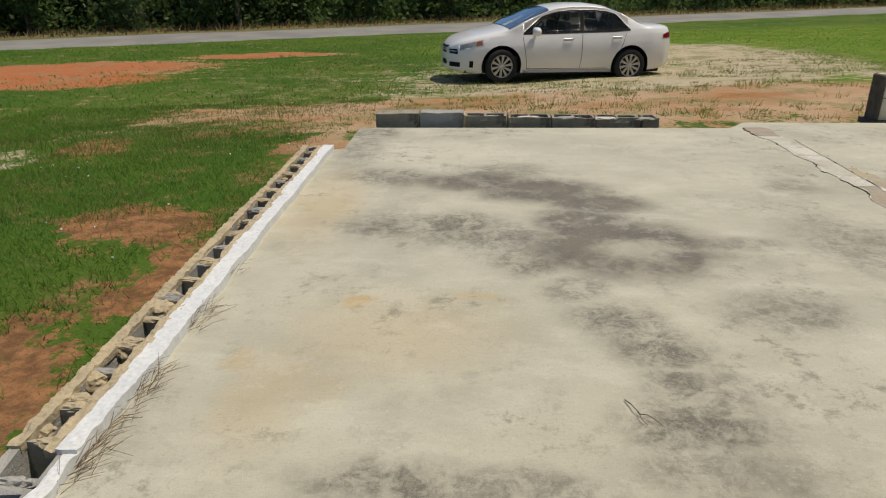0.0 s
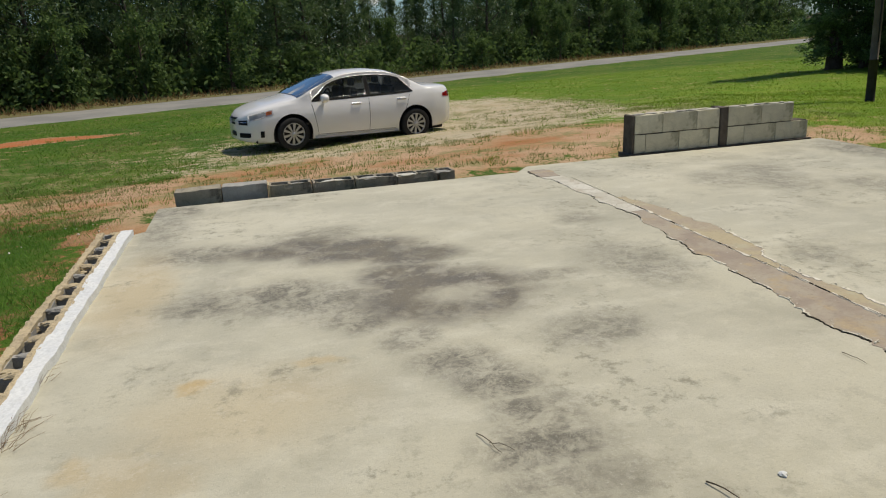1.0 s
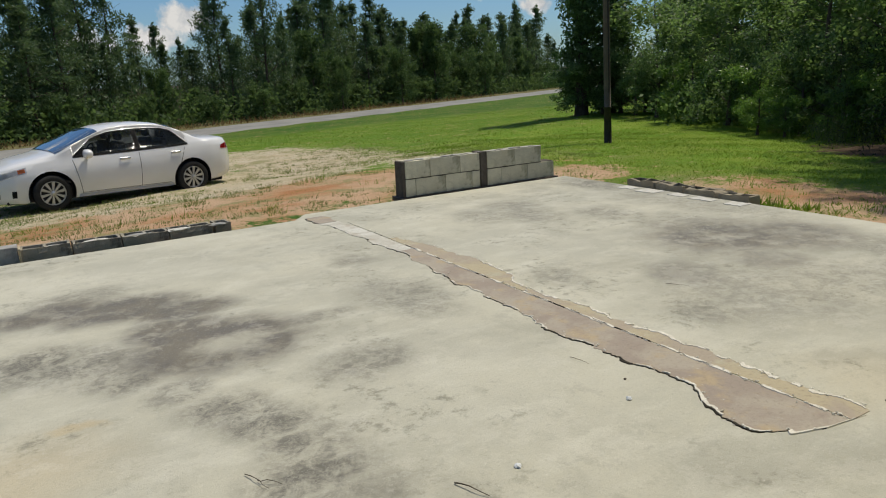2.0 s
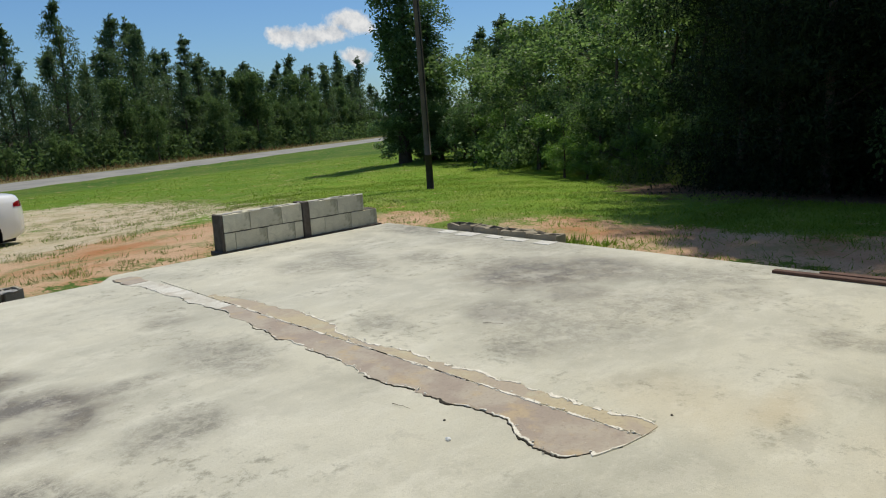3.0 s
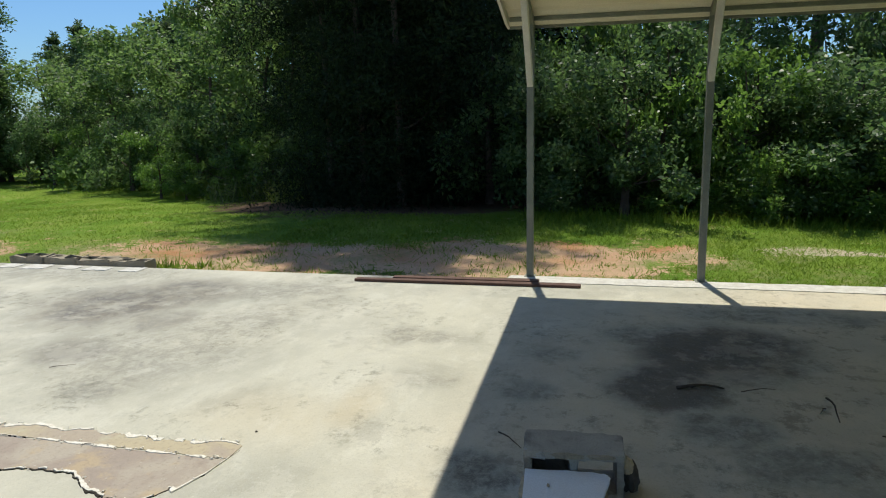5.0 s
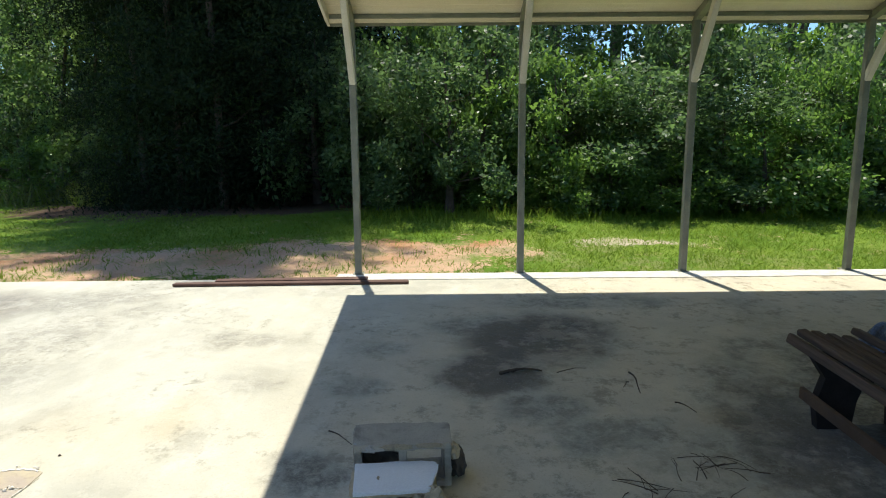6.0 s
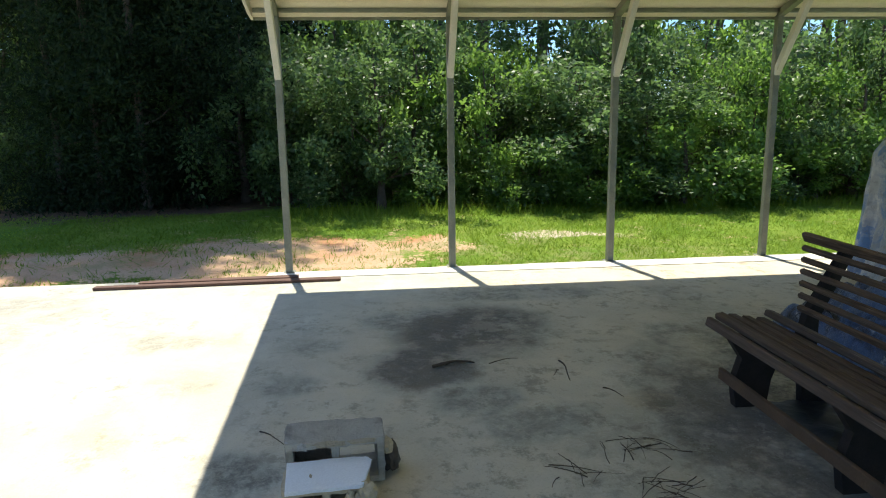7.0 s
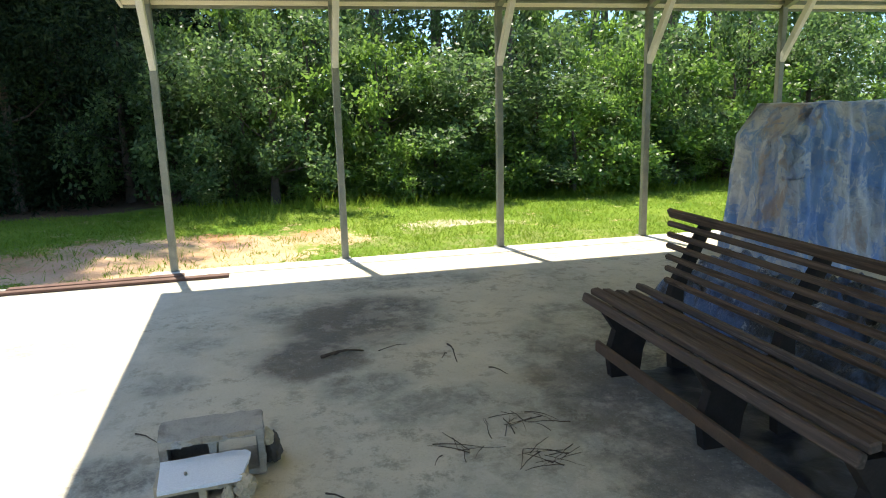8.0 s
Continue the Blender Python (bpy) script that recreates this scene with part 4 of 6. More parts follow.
for k in range(5):
    part("white_paint_flake", sheet_rough(-0.36 + 0.02 * (k % 3), -0.17, 4.62 + 0.36 * k, 4.62 + 0.36 * k + 0.2 + 0.06 * (k % 2), 0.006, 0.01, 60 + k, 6, 0.03, 0.003, 0.05), STRIP_WHITE, side_row)

# ---- carport ----
carport = group_base("carport", (0, 0, 0), "open metal carport with galvanised posts and cream roof", "carport")
BOWS = [0.824, -0.628, -2.092, -3.576, -5.03, -6.49]
XR, XL, EAVE = 6.40, -0.90, 2.205
XM = (XR + XL) / 2


def roof_z(x):
    """Under side of the roof: a low gable with rounded eaves."""
    t = abs(x - XM) / (XR - XM)
    return EAVE + 0.06 + 0.95 * (1 - t) - 0.04 * t ** 8


for y in BOWS:
    for x in (XR, XL):
        s = 1 if x == XR else -1
        part("post", box(x - 0.03, x + 0.03, y - 0.03, y + 0.03, 0.0, EAVE + 0.03, 0.006), GALV, carport)
        part("base_plate", box(x - 0.06, x + 0.06, y - 0.05, y + 0.05, 0.0, 0.008, 0.002), GALV, carport)
        # knee brace from the post up to the roof bow
        a, b = Vector((x - s * 0.012, y, 1.675)), Vector((x - s * 0.52, y, roof_z(x - s * 0.52) + 0.01))
        d = b - a
        br = box(-0.027, 0.027, -0.032, 0.032, 0.0, d.length, 0.006)
        bmesh.ops.transform(br, matrix=Matrix.Translation(a) @ d.to_track_quat("Z", "Y").to_matrix().to_4x4(), verts=br.verts)
        part("knee_brace", br, BEIGE, carport, "beige knee brace")
    pts = [(XL + (XR - XL) * k / 24, y) for k in range(25)]
    bw = bmesh.new()
    rows = []
    for x, yy in pts:
        z = roof_z(x) - 0.004
        rows.append([bw.verts.new((x, yy + dy, z + dz)) for dy, dz in ((-0.03, 0), (0.03, 0), (0.03, -0.06), (-0.03, -0.06))])
    for p, q in zip(rows, rows[1:]):
        for i in range(4):
            bw.faces.new((p[i], p[(i + 1) % 4], q[(i + 1) % 4], q[i]))
    bw.faces.new(rows[0])
    bw.faces.new(rows[-1][::-1])
    bmesh.ops.recalc_face_normals(bw, faces=bw.faces)
    part("roof_bow", bw, GALV, carport)
Y0, Y1 = 1.02, -6.65
rib, prof = bmesh.new(), []
n = 160
for k in range(n + 1):
    x = XL - 0.10 + (XR - XL + 0.20) * k / n
    ridge = 0.018 if k % 8 in (3, 4) else 0.0
    xx = min(max(x, XL), XR)
    z = roof_z(xx) - (0.05 if x != xx else 0) + ridge
    prof.append([rib.verts.new((x, y, z + dz)) for y in (Y0, Y1) for dz in (0.0, 0.012)])
for p, q in zip(prof, prof[1:]):
    rib.faces.new((p[0], q[0], q[2], p[2]))
    rib.faces.new((p[1], p[3], q[3], q[1]))
    rib.faces.new((p[0], p[1], q[1], q[0]))
    rib.faces.new((p[2], q[2], q[3], p[3]))
bmesh.ops.recalc_face_normals(rib, faces=rib.faces)
part("roof_panel", rib, ROOFMAT, carport, "ribbed cream sheet metal roof")
for x in (XR + 0.085, XL - 0.085):
    part("eave_trim", box(x - 0.022, x + 0.022, Y1, Y0, EAVE - 0.03, EAVE + 0.06, 0.006), BEIGE, carport)
for x in (XR, XL):
    part("eave_beam", box(x - 0.045, x + 0.045, Y1, Y0 - 0.02, EAVE - 0.005, EAVE + 0.03, 0.004), GALV, carport, "grey steel eave beam")
    part("eave_lip", box(x + (0.066 if x > 0 else -0.078), x + (0.078 if x > 0 else -0.066), Y1, Y0 - 0.01, EAVE - 0.055, EAVE - 0.026, 0.002), GALV, carport)
gable = bmesh.new()
gr_rows = []
for k in range(41):
    x = XL - 0.1 + (XR - XL + 0.2) * k / 40
    z = roof_z(min(max(x, XL), XR))
    gr_rows.append([gable.verts.new((x, y, z + dz)) for y, dz in ((Y0 - 0.01, -0.07), (Y0 + 0.014, -0.07), (Y0 + 0.014, 0.03), (Y0 - 0.01, 0.03))])
for p, q in zip(gr_rows, gr_rows[1:]):
    for i in range(4):
        gable.faces.new((p[i], p[(i + 1) % 4], q[(i + 1) % 4], q[i]))
gable.faces.new(gr_rows[0])
gable.faces.new(gr_rows[-1][::-1])
bmesh.ops.recalc_face_normals(gable, faces=gable.faces)
part("gable_trim", gable, BEIGE, carport)

# ---- utility pole ----
pole = group_base("utility_pole", (11.84, 12.35, float(level(11.84, 12.35)) - 0.05), "slim weathered wooden utility pole with tarred butt", "utility pole")
lean = -0.035
part("shaft", tube([(lean * z, 0, z) for z in np.linspace(0.85, 8.5, 14)], [0.078 - 0.003 * k / 2 for k in range(14)], 14), POLEWOOD, pole, smooth=True)
part("butt", tube([(lean * z, 0, z) for z in (0.0, 0.3, 0.88)], [0.088, 0.085, 0.082], 14), POLEDARK, pole, "black tarred butt", True)
part("cable", tube([(lean * z - 0.02, -0.085 + 0.004 * z, z) for z in np.linspace(1.2, 8.4, 9)], 0.012, 6), BLACKTRIM, pole)

# ---- boards on the slab ----
for x0, x1, y0, y1, z0, rz in ((5.985, 6.065, 0.36, 2.34, 0.003, 1.0), (6.10, 6.19, 0.72, 2.02, 0.003, 1.5)):
    b = base_ob = link("board", box(-(x1 - x0) / 2, (x1 - x0) / 2, -(y1 - y0) / 2, (y1 - y0) / 2, 0, 0.022, 0.003, 0.0015, 3), BOARD)
    b.matrix_basis = pose((x0 + x1) / 2, (y0 + y1) / 2, z0, 0, 0, rz)
    tagged(b, "brown stained board lying flat on the concrete slab", "board", "boards on the slab")
part_pad = link("pale_strip", sheet_rough(6.16, 6.39, -6.4, 1.0, 0.006, 0.01, 5.0, 8, 0.08, 0.003, 0.012), STRIP_WHITE)
tagged(part_pad, "pale fresh concrete strip along the slab edge", "concrete strip", kind="structure")

# ---- two loose blocks ----


def lying(deep, tall):
    """Turns a standing block on its side, cells towards -x."""
    return Matrix.Translation((-deep / 2, 0, tall / 2 + 0.004)) @ Matrix.Rotation(radians(90), 4, "Y") @ Matrix.Rotation(radians(90), 4, "Z")


def prism(outline, z0, z1):
    out = bmesh.new()
    a, b = [out.verts.new((x, y, z0)) for x, y in outline], [out.verts.new((x, y, z1)) for x, y in outline]
    out.faces.new(a)
    out.faces.new(b[::-1])
    for i in range(len(a)):
        j = (i + 1) % len(a)
        out.faces.new((a[i], b[i], b[j], a[j]))
    bmesh.ops.recalc_face_normals(out, faces=out.faces)
    return out


block_a = group_base("cinder_block", (2.785, 0.245, 0.0), "chipped grey concrete block lying on its side in the shade", "concrete block", "loose blocks", rz=4)
hb = hollow_block(length=0.375, depth=0.19, height=0.19, seed=61, chip=0.005)
bmesh.ops.transform(hb, matrix=lying(0.19, 0.19), verts=hb.verts)
part("block_body", worn(hb, 5, 0.012, 3.0), BLOCK_DUSTY, block_a)
# dark web added behind the left cell to give it its deep shade
part("cell_web", worn(box(0.05, 0.075, 0.015, 0.165, 0.03, 0.165), 2, 0.008, 7.0), BLOCK_GRIMY, block_a, "dark inner web added to blacken the left cell")
part("broken_corner", worn(prism([(-0.102, 0.100), (-0.085, 0.186), (0.02, 0.190), (0.0, 0.135)], 0.150, 0.193), 3, 0.014, 5.0, 30), BLOCK, block_a, "pale freshly broken corner")
part("mortar_lump", rubble(0.00, -0.215, 0.055, 0.065, 0.034, 0.065, 5), MORTAR_DARK, block_a)
part("mortar_lump", rubble(-0.06, -0.195, 0.13, 0.03, 0.024, 0.035, 11), MORTAR_TAN, block_a)
part("mortar_lump", rubble(-0.098, 0.02, 0.178, 0.008, 0.055, 0.014, 8), BLOCK_DARK, block_a)
part("mortar_lump", rubble(-0.098, -0.10, 0.181, 0.007, 0.05, 0.011, 18), BLOCK_DARK, block_a)
block_b = group_base("cinder_block", (2.585, 0.262, 0.0), "broken tan concrete block with white painted face", "concrete block", "loose blocks", rz=3)
hb = hollow_block(length=0.315, depth=0.105, height=0.165, seed=62, chip=0.004)
bmesh.ops.transform(hb, matrix=Matrix.Translation((0, 0.006, 0)) @ lying(0.165, 0.105), verts=hb.verts)
part("block_body", worn(hb, 5, 0.016, 9.0), MORTAR_TAN, block_b)
face = worn(prism([(-0.104, 0.146), (0.092, 0.150), (0.100, -0.10), (0.088, -0.148), (0.062, -0.163), (-0.02, -0.142), (-0.082, -0.128), (-0.100, -0.118)], 0.108, 0.124), 4, 0.005, 2.0, 40)
bmesh.ops.transform(face, matrix=Matrix.Rotation(radians(-2.5), 4, "Y"), verts=face.verts)
part("white_face", face, PAINT_CLEAN, block_b, "flat white painted face with a chip")
part("mortar_lump", rubble(-0.085, -0.135, 0.075, 0.034, 0.04, 0.045, 15), MORTAR_TAN, block_b)
part("mortar_lump", rubble(-0.095, -0.075, 0.045, 0.02, 0.02, 0.05, 25), MORTAR_TAN, block_b)
part("paint_chip", rubble(-0.02, 0.06, 0.124, 0.012, 0.005, 0.003, 33), BLOCK_DARK, block_b)

# ---- bench ----
bench = group_base("slatted_bench", (2.4, -1.85, 0), "long weathered brown slatted park bench in the shade", "bench")
L0, L1 = -0.77, 0.98


def slat(name, y, z, h, w, tilt, x0, x1, label=""):
    b = box(-w / 2, w / 2, -h / 2, h / 2, x0, x1, 0.006)
    mt = Matrix.Translation((0, y, z)) @ Matrix.Rotation(radians(tilt), 4, "X") @ Matrix(((0, 0, 1, 0), (1, 0, 0, 0), (0, 1, 0, 0), (0, 0, 0, 1)))
    bmesh.ops.transform(b, matrix=mt, verts=b.verts)
    bmesh.ops.recalc_face_normals(b, faces=b.faces)
    return part(name, b, SLAT, bench, label)


for k, (y, z, t) in enumerate(((0.305, 0.365, -75), (0.262, 0.398, -8), (0.198, 0.388, 4), (0.134, 0.380, 6), (0.070, 0.375, 6), (0.008, 0.398, 14))):
    slat("seat_slat", y, z, 0.032, 0.046, t, L0 + 0.01 * math.sin(k * 3), L1 - 0.03 * (k > 1) - 0.02 * math.sin(k * 2.1))
for k in range(7):
    q = k / 6
    slat("back_slat", -0.045 - 0.162 * q, 0.468 + 0.287 * q, 0.027, 0.027 if k < 6 else 0.050, 65, L0 - 0.02 * math.sin(k), 0.81 + 0.25 * q)
for x in (-0.72, 0.03, 0.80):
    # curved timber side: leg, arm of the seat and back post in one profile
    prof2 = [(0.25, 0.0), (0.27, 0.12), (0.235, 0.24), (0.31, 0.352), (0.10, 0.350), (-0.045, 0.340), (-0.075, 0.46), (-0.232, 0.745), (-0.255, 0.748), (-0.268, 0.715), (-0.128, 0.42), (-0.13, 0.26), (-0.20, 0.10), (-0.20, 0.0), (-0.08, 0.0), (-0.07, 0.12), (-0.045, 0.19), (0.01, 0.222), (0.06, 0.20), (0.085, 0.13), (0.10, 0.0)]
    sd = bmesh.new()
    f0 = [sd.verts.new((x - 0.024, y, z)) for y, z in prof2]
    f1 = [sd.verts.new((x + 0.024, y, z)) for y, z in prof2]
    sd.faces.new(f0)
    sd.faces.new(f1[::-1])
    for i in range(len(prof2)):
        j = (i + 1) % len(prof2)
        sd.faces.new((f0[i], f0[j], f1[j], f1[i]))
    bmesh.ops.recalc_face_normals(sd, faces=sd.faces)
    part("side_support", sd, SIDEWOOD, bench, "dark curved wooden support")
rl = box(L0 - 0.1, 0.87, 0.276, 0.298, 0.112, 0.168, 0.004)
part("foot_rail", rl, RAILWOOD, bench, "reddish brown foot rail")

# ---- tarpaulin-covered pile ----
tp = bmesh.new()
NU, NV = 240, 60
TX0, TX1, TY0, TY1, TH = 4.70, 5.45, -5.9, -3.85, 1.27
per = 2 * ((TX1 - TX0) + (TY1 - TY0))
rows = []
for v in range(NV + 1):
    q = v / NV
    row = []
    for u in range(NU):
        s = u / NU * per
        a, b = TX1 - TX0, TY1 - TY0
        if s < b:
            px, py, nxx, nyy = TX0, TY1 - s, -1, 0
        elif s < a + b:
            px, py, nxx, nyy = TX0 + (s - b), TY0, 0, -1
        elif s < a + 2 * b:
            px, py, nxx, nyy = TX1, TY0 + (s - a - b), 1, 0
        else:
            px, py, nxx, nyy = TX1 - (s - a - 2 * b), TY1, 0, 1
        cx, cy = (TX0 + TX1) / 2, (TY0 + TY1) / 2
        if q < 0.78:
            z = TH * (q / 0.78)
            fold = 0.075 * noise.noise((s * 5.5, z * 0.8, 3)) + 0.06 * noise.noise((s * 12, z * 1.6, 7)) + 0.03 * noise.noise((s * 27, z * 5, 9))
            flare = 0.22 * (1 - q / 0.78) ** 3
            shrink = 0.0 if z < 1.02 else (z - 1.02) * 0.45
            k = fold * (1.1 - 0.5 * q) + flare * (0.5 + noise.noise((s * 2.2, 0, 1))) - shrink
            x, y = px + nxx * k, py + nyy * k
            if z > 1.02:
                y += (cy - y) * shrink * 0.9
        else:
            w = (q - 0.78) / 0.22
            x0_, y0_ = px - nxx * 0.11, py - nyy * 0.11
            x, y = x0_ + (cx - x0_) * w * 0.999, y0_ + (cy - y0_) * (0.1 + 0.899 * w)
            z = TH + 0.012 * noise.noise((x * 6, y * 6, 2))
        z += 0.02 * noise.noise((x * 4, y * 4, 5)) * min(1, q * 4)
        row.append(tp.verts.new((x, y, max(z, 0.004))))
    rows.append(row)
for p, q in zip(rows, rows[1:]):
    for u in range(NU):
        tp.faces.new((p[u], p[(u + 1) % NU], q[(u + 1) % NU], q[u]))
tp.faces.new(rows[-1])
bmesh.ops.recalc_face_normals(tp, faces=tp.faces)
tarp_cover = group_base("tarpaulin_cover", (0, 0, 0), "faded blue and white tarpaulin draped over a tall pile", "tarpaulin")
part("sheet", tp, TARP, tarp_cover, smooth=True)
flap = bmesh.new()
bmesh.ops.create_grid(flap, x_segments=14, y_segments=18, size=0.5)
for v in flap.verts:
    a, b = v.co.x, v.co.y
    v.co = Vector((4.66 + 0.05 * noise.noise((a * 5, b * 4, 31)) + 0.05 * a, -3.80 + 0.14 * a + 0.05 * noise.noise((b * 6, a * 3, 17)), 0.90 + 0.34 * b + 0.04 * noise.noise((a * 7, b * 5, 23))))
bmesh.ops.solidify(flap, geom=flap.faces[:], thickness=0.004)
part("torn_flap", flap, TARP, tarp_cover, "torn blue flap at the corner", True)
wr = bmesh.new()
bmesh.ops.create_grid(wr, x_segments=110, y_segments=56, size=0.5)
for v in wr.verts:
    x, y = v.co.x, v.co.y
    h = 0.34 * abs(noise.noise((x * 6, y * 4, 11))) + 0.20 * abs(noise.noise((x * 15, y * 9, 3))) + 0.16
    rim = (1 - (2 * x) ** 6) * (1 - (2 * y) ** 6)
    v.co = Vector((3.15 + x * 2.4 + 0.08 * noise.noise((x * 7, y * 5, 4)), -2.86 + y * 0.85 + 0.12 * noise.noise((x * 6, y * 2, 2)), 0.012 + h * rim))
tagged(link("crumpled_tarpaulin", wr, TARP_HEAP, True), "crumpled blue and silver tarpaulin heap behind the bench", "tarpaulin")
# dark sheet added on the floor in place of the bench's deep shade
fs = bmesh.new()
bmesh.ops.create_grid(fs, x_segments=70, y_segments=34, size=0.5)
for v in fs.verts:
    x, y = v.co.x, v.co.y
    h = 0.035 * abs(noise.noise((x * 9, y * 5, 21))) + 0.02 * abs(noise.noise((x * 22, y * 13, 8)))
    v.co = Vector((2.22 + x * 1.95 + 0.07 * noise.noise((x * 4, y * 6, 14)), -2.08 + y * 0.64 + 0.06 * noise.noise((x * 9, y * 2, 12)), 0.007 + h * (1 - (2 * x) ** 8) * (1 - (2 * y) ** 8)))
tagged(link("shade_sheeting", fs, SHEET_SHADE, True), "dark sheet added for the deep shade under the bench", "sheeting")

# ---- car ----
car = group_base("parked_car", (1.616, 15.585, -0.705), "white four-door sedan parked on sandy ground", "car")
car.matrix_basis = pose(1.616, 15.585, -0.705, 0, 1.2, 13.0)


def lerp(u, pts):
    return float(np.interp(u, [p[0] for p in pts], [p[1] for p in pts]))


def smoothed(u, pts, w=0.06):
    return sum(lerp(u + d * w, pts) * k for d, k in ((-1, 1), (-0.5, 2), (0, 3), (0.5, 2), (1, 1))) / 9


CL = 4.50
TOPZ = [(0, 0.60), (0.06, 0.70), (0.2, 0.79), (0.5, 0.885), (0.85, 0.96), (1.05, 1.0), (1.5, 1.20), (1.85, 1.355), (2.05, 1.415), (2.35, 1.45), (2.75, 1.452), (3.08, 1.415), (3.35, 1.32), (3.6, 1.19), (3.78, 1.105), (3.9, 1.08), (4.1, 1.075), (4.38, 1.065), (4.46, 1.03), (4.50, 0.90)]
BELT = [(0, 0.56), (0.06, 0.65), (0.2, 0.735), (0.5, 0.82), (1.0, 0.885), (1.4, 0.905), (2.2, 0.925), (3.2, 0.955), (3.7, 0.99), (4.1, 1.01), (4.38, 1.00), (4.50, 0.86)]
HALF = [(0, 0.36), (0.05, 0.52), (0.15, 0.66), (0.35, 0.80), (0.7, 0.855), (1.3, 0.88), (3.4, 0.88), (4.0, 0.86), (4.25, 0.80), (4.40, 0.70), (4.50, 0.55)]
SILL = [(0, 0.24), (0.15, 0.20), (0.5, 0.18), (1.2, 0.19), (3.5, 0.19), (4.2, 0.24), (4.54, 0.33)]
RAIL = [(1.0, 0.80), (1.22, 0.79), (1.7, 0.70), (2.1, 0.60), (2.7, 0.575), (3.2, 0.59), (3.55, 0.66), (3.8, 0.75), (4.2, 0.78)]


def body_half(u, z):
    """Half width of the lower body at height z."""
    w, b, s = smoothed(u, HALF), smoothed(u, BELT), smoothed(u, SILL)
    t = (z - s) / max(b - s, 0.05)
    return w * (1 - 0.075 * max(0, 0.35 - t) / 0.35 - 0.085 * max(0, t - 0.62) ** 1.5 / 0.24)


def section(u):
    """Half cross-section of the shell, sill to roof ridge, 15 points."""
    s, b, t = smoothed(u, SILL), smoothed(u, BELT), smoothed(u, TOPZ)
    pts = [(body_half(u, s) - 0.10, s - 0.01)]
    pts += [(body_half(u, s + (b - s) * k / 7), s + (b - s) * k / 7) for k in range(8)]
    wb = body_half(u, b)
    cabin = max(0.0, min(1.0, (t - b - 0.06) / 0.15))
    rail = smoothed(u, RAIL) if 1.0 < u < 4.25 else wb * 0.9
    rw, rz = wb * 0.93 * (1 - cabin) + min(rail, wb - 0.02) * cabin, b + (t - b) * (0.45 * (1 - cabin) + 0.86 * cabin)
    pts += [(wb + (rw - wb) * q, b + (rz - b) * q) for q in (0.35, 0.7)]
    pts += [(rw, rz), (rw * 0.86, rz + (t - rz) * 0.52), (rw * 0.55, rz + (t - rz) * 0.86), (0.0, t)]
    return pts


WHEELS = (0.95, 3.55)
WR, ARCH, WZ = 0.315, 0.385, 0.315
us = sorted(set([round(v, 4) for v in np.linspace(0, CL, 76)]))
sh = bmesh.new()
shell_rows = []
for u in us:
    sec = section(u)
    full = [(-w, z) for w, z in sec] + [(w, z) for w, z in sec[-2::-1]]
    shell_rows.append([sh.verts.new((u - CL / 2, y, z)) for y, z in full])
for p, q in zip(shell_rows, shell_rows[1:]):
    for i in range(len(p) - 1):
        sh.faces.new((p[i], q[i], q[i + 1], p[i + 1]))
sh.faces.new(shell_rows[0])
sh.faces.new(shell_rows[-1][::-1])
bmesh.ops.recalc_face_normals(sh, faces=sh.faces)
# finer side around the wheels, then the arches are cut and rounded
near_arch = [e for e in sh.edges if any(((e.verts[0].co + e.verts[1].co) / 2 - Vector((w - CL / 2, (e.verts[0].co.y), WZ))).length < 0.55 for w in WHEELS) and abs(e.verts[0].co.y) > 0.5]
bmesh.ops.subdivide_edges(sh, edges=near_arch, cuts=2, use_grid_fill=True)
cut = []
for fc in sh.faces:
    c = fc.calc_center_median()
    if abs(c.y) > 0.4 and any(math.hypot(c.x - (w - CL / 2), c.z - WZ) < ARCH for w in WHEELS) and c.z < 0.75:
        cut.append(fc)
bmesh.ops.delete(sh, geom=cut, context="FACES")
for v in sh.verts:
    if v.is_boundary:
        for w in WHEELS:
            dx, dz = v.co.x - (w - CL / 2), v.co.z - WZ
            r = math.hypot(dx, dz)
            if 0.2 < r < 0.47 and abs(v.co.y) > 0.4 and v.co.z > 0.2:
                v.co.x, v.co.z = w - CL / 2 + dx / r * ARCH, WZ + dz / r * ARCH
# side window openings
gone = []
for fc in sh.faces:
    c = fc.calc_center_median()
    u = c.x + CL / 2
    if 1.40 < u < 3.46 and abs(c.y) > 0.5:
        b_, t_ = smoothed(u, BELT), smoothed(u, TOPZ)
        if c.z > b_ + 0.005 and c.z < b_ + (t_ - b_) * 0.86:
            gone.append(fc)
bmesh.ops.delete(sh, geom=gone, context="FACES")
body = part("body", sh, CARPAINT, car, "glossy white painted body", True)


def side_panel(name, lo, hi, u0, u1, material, parent, out=0.006, nu=24, nv=6, label="", cabin=False, side=-1):
    """A thin panel that follows the car's side between two height curves."""
    g, rr = bmesh.new(), []
    for i in range(nu + 1):
        u = u0 + (u1 - u0) * i / nu
        row = []
        for j in range(nv + 1):
            z = lo(u) + (max(hi(u), lo(u) + 0.002) - lo(u)) * j / nv
            sec = section(u)
            w = float(np.interp(z, [p[1] for p in sec[1:12]], [p[0] for p in sec[1:12]]))
            row.append(g.verts.new((u - CL / 2, side * (w + out), z)))
        rr.append(row)
    for p, q in zip(rr, rr[1:]):
        for j in range(nv):
            g.faces.new((p[j], q[j], q[j + 1], p[j + 1]))
    bmesh.ops.solidify(g, geom=g.faces[:], thickness=0.004)
    bmesh.ops.recalc_face_normals(g, faces=g.faces)
    return part(name, g, material, parent, label, True)


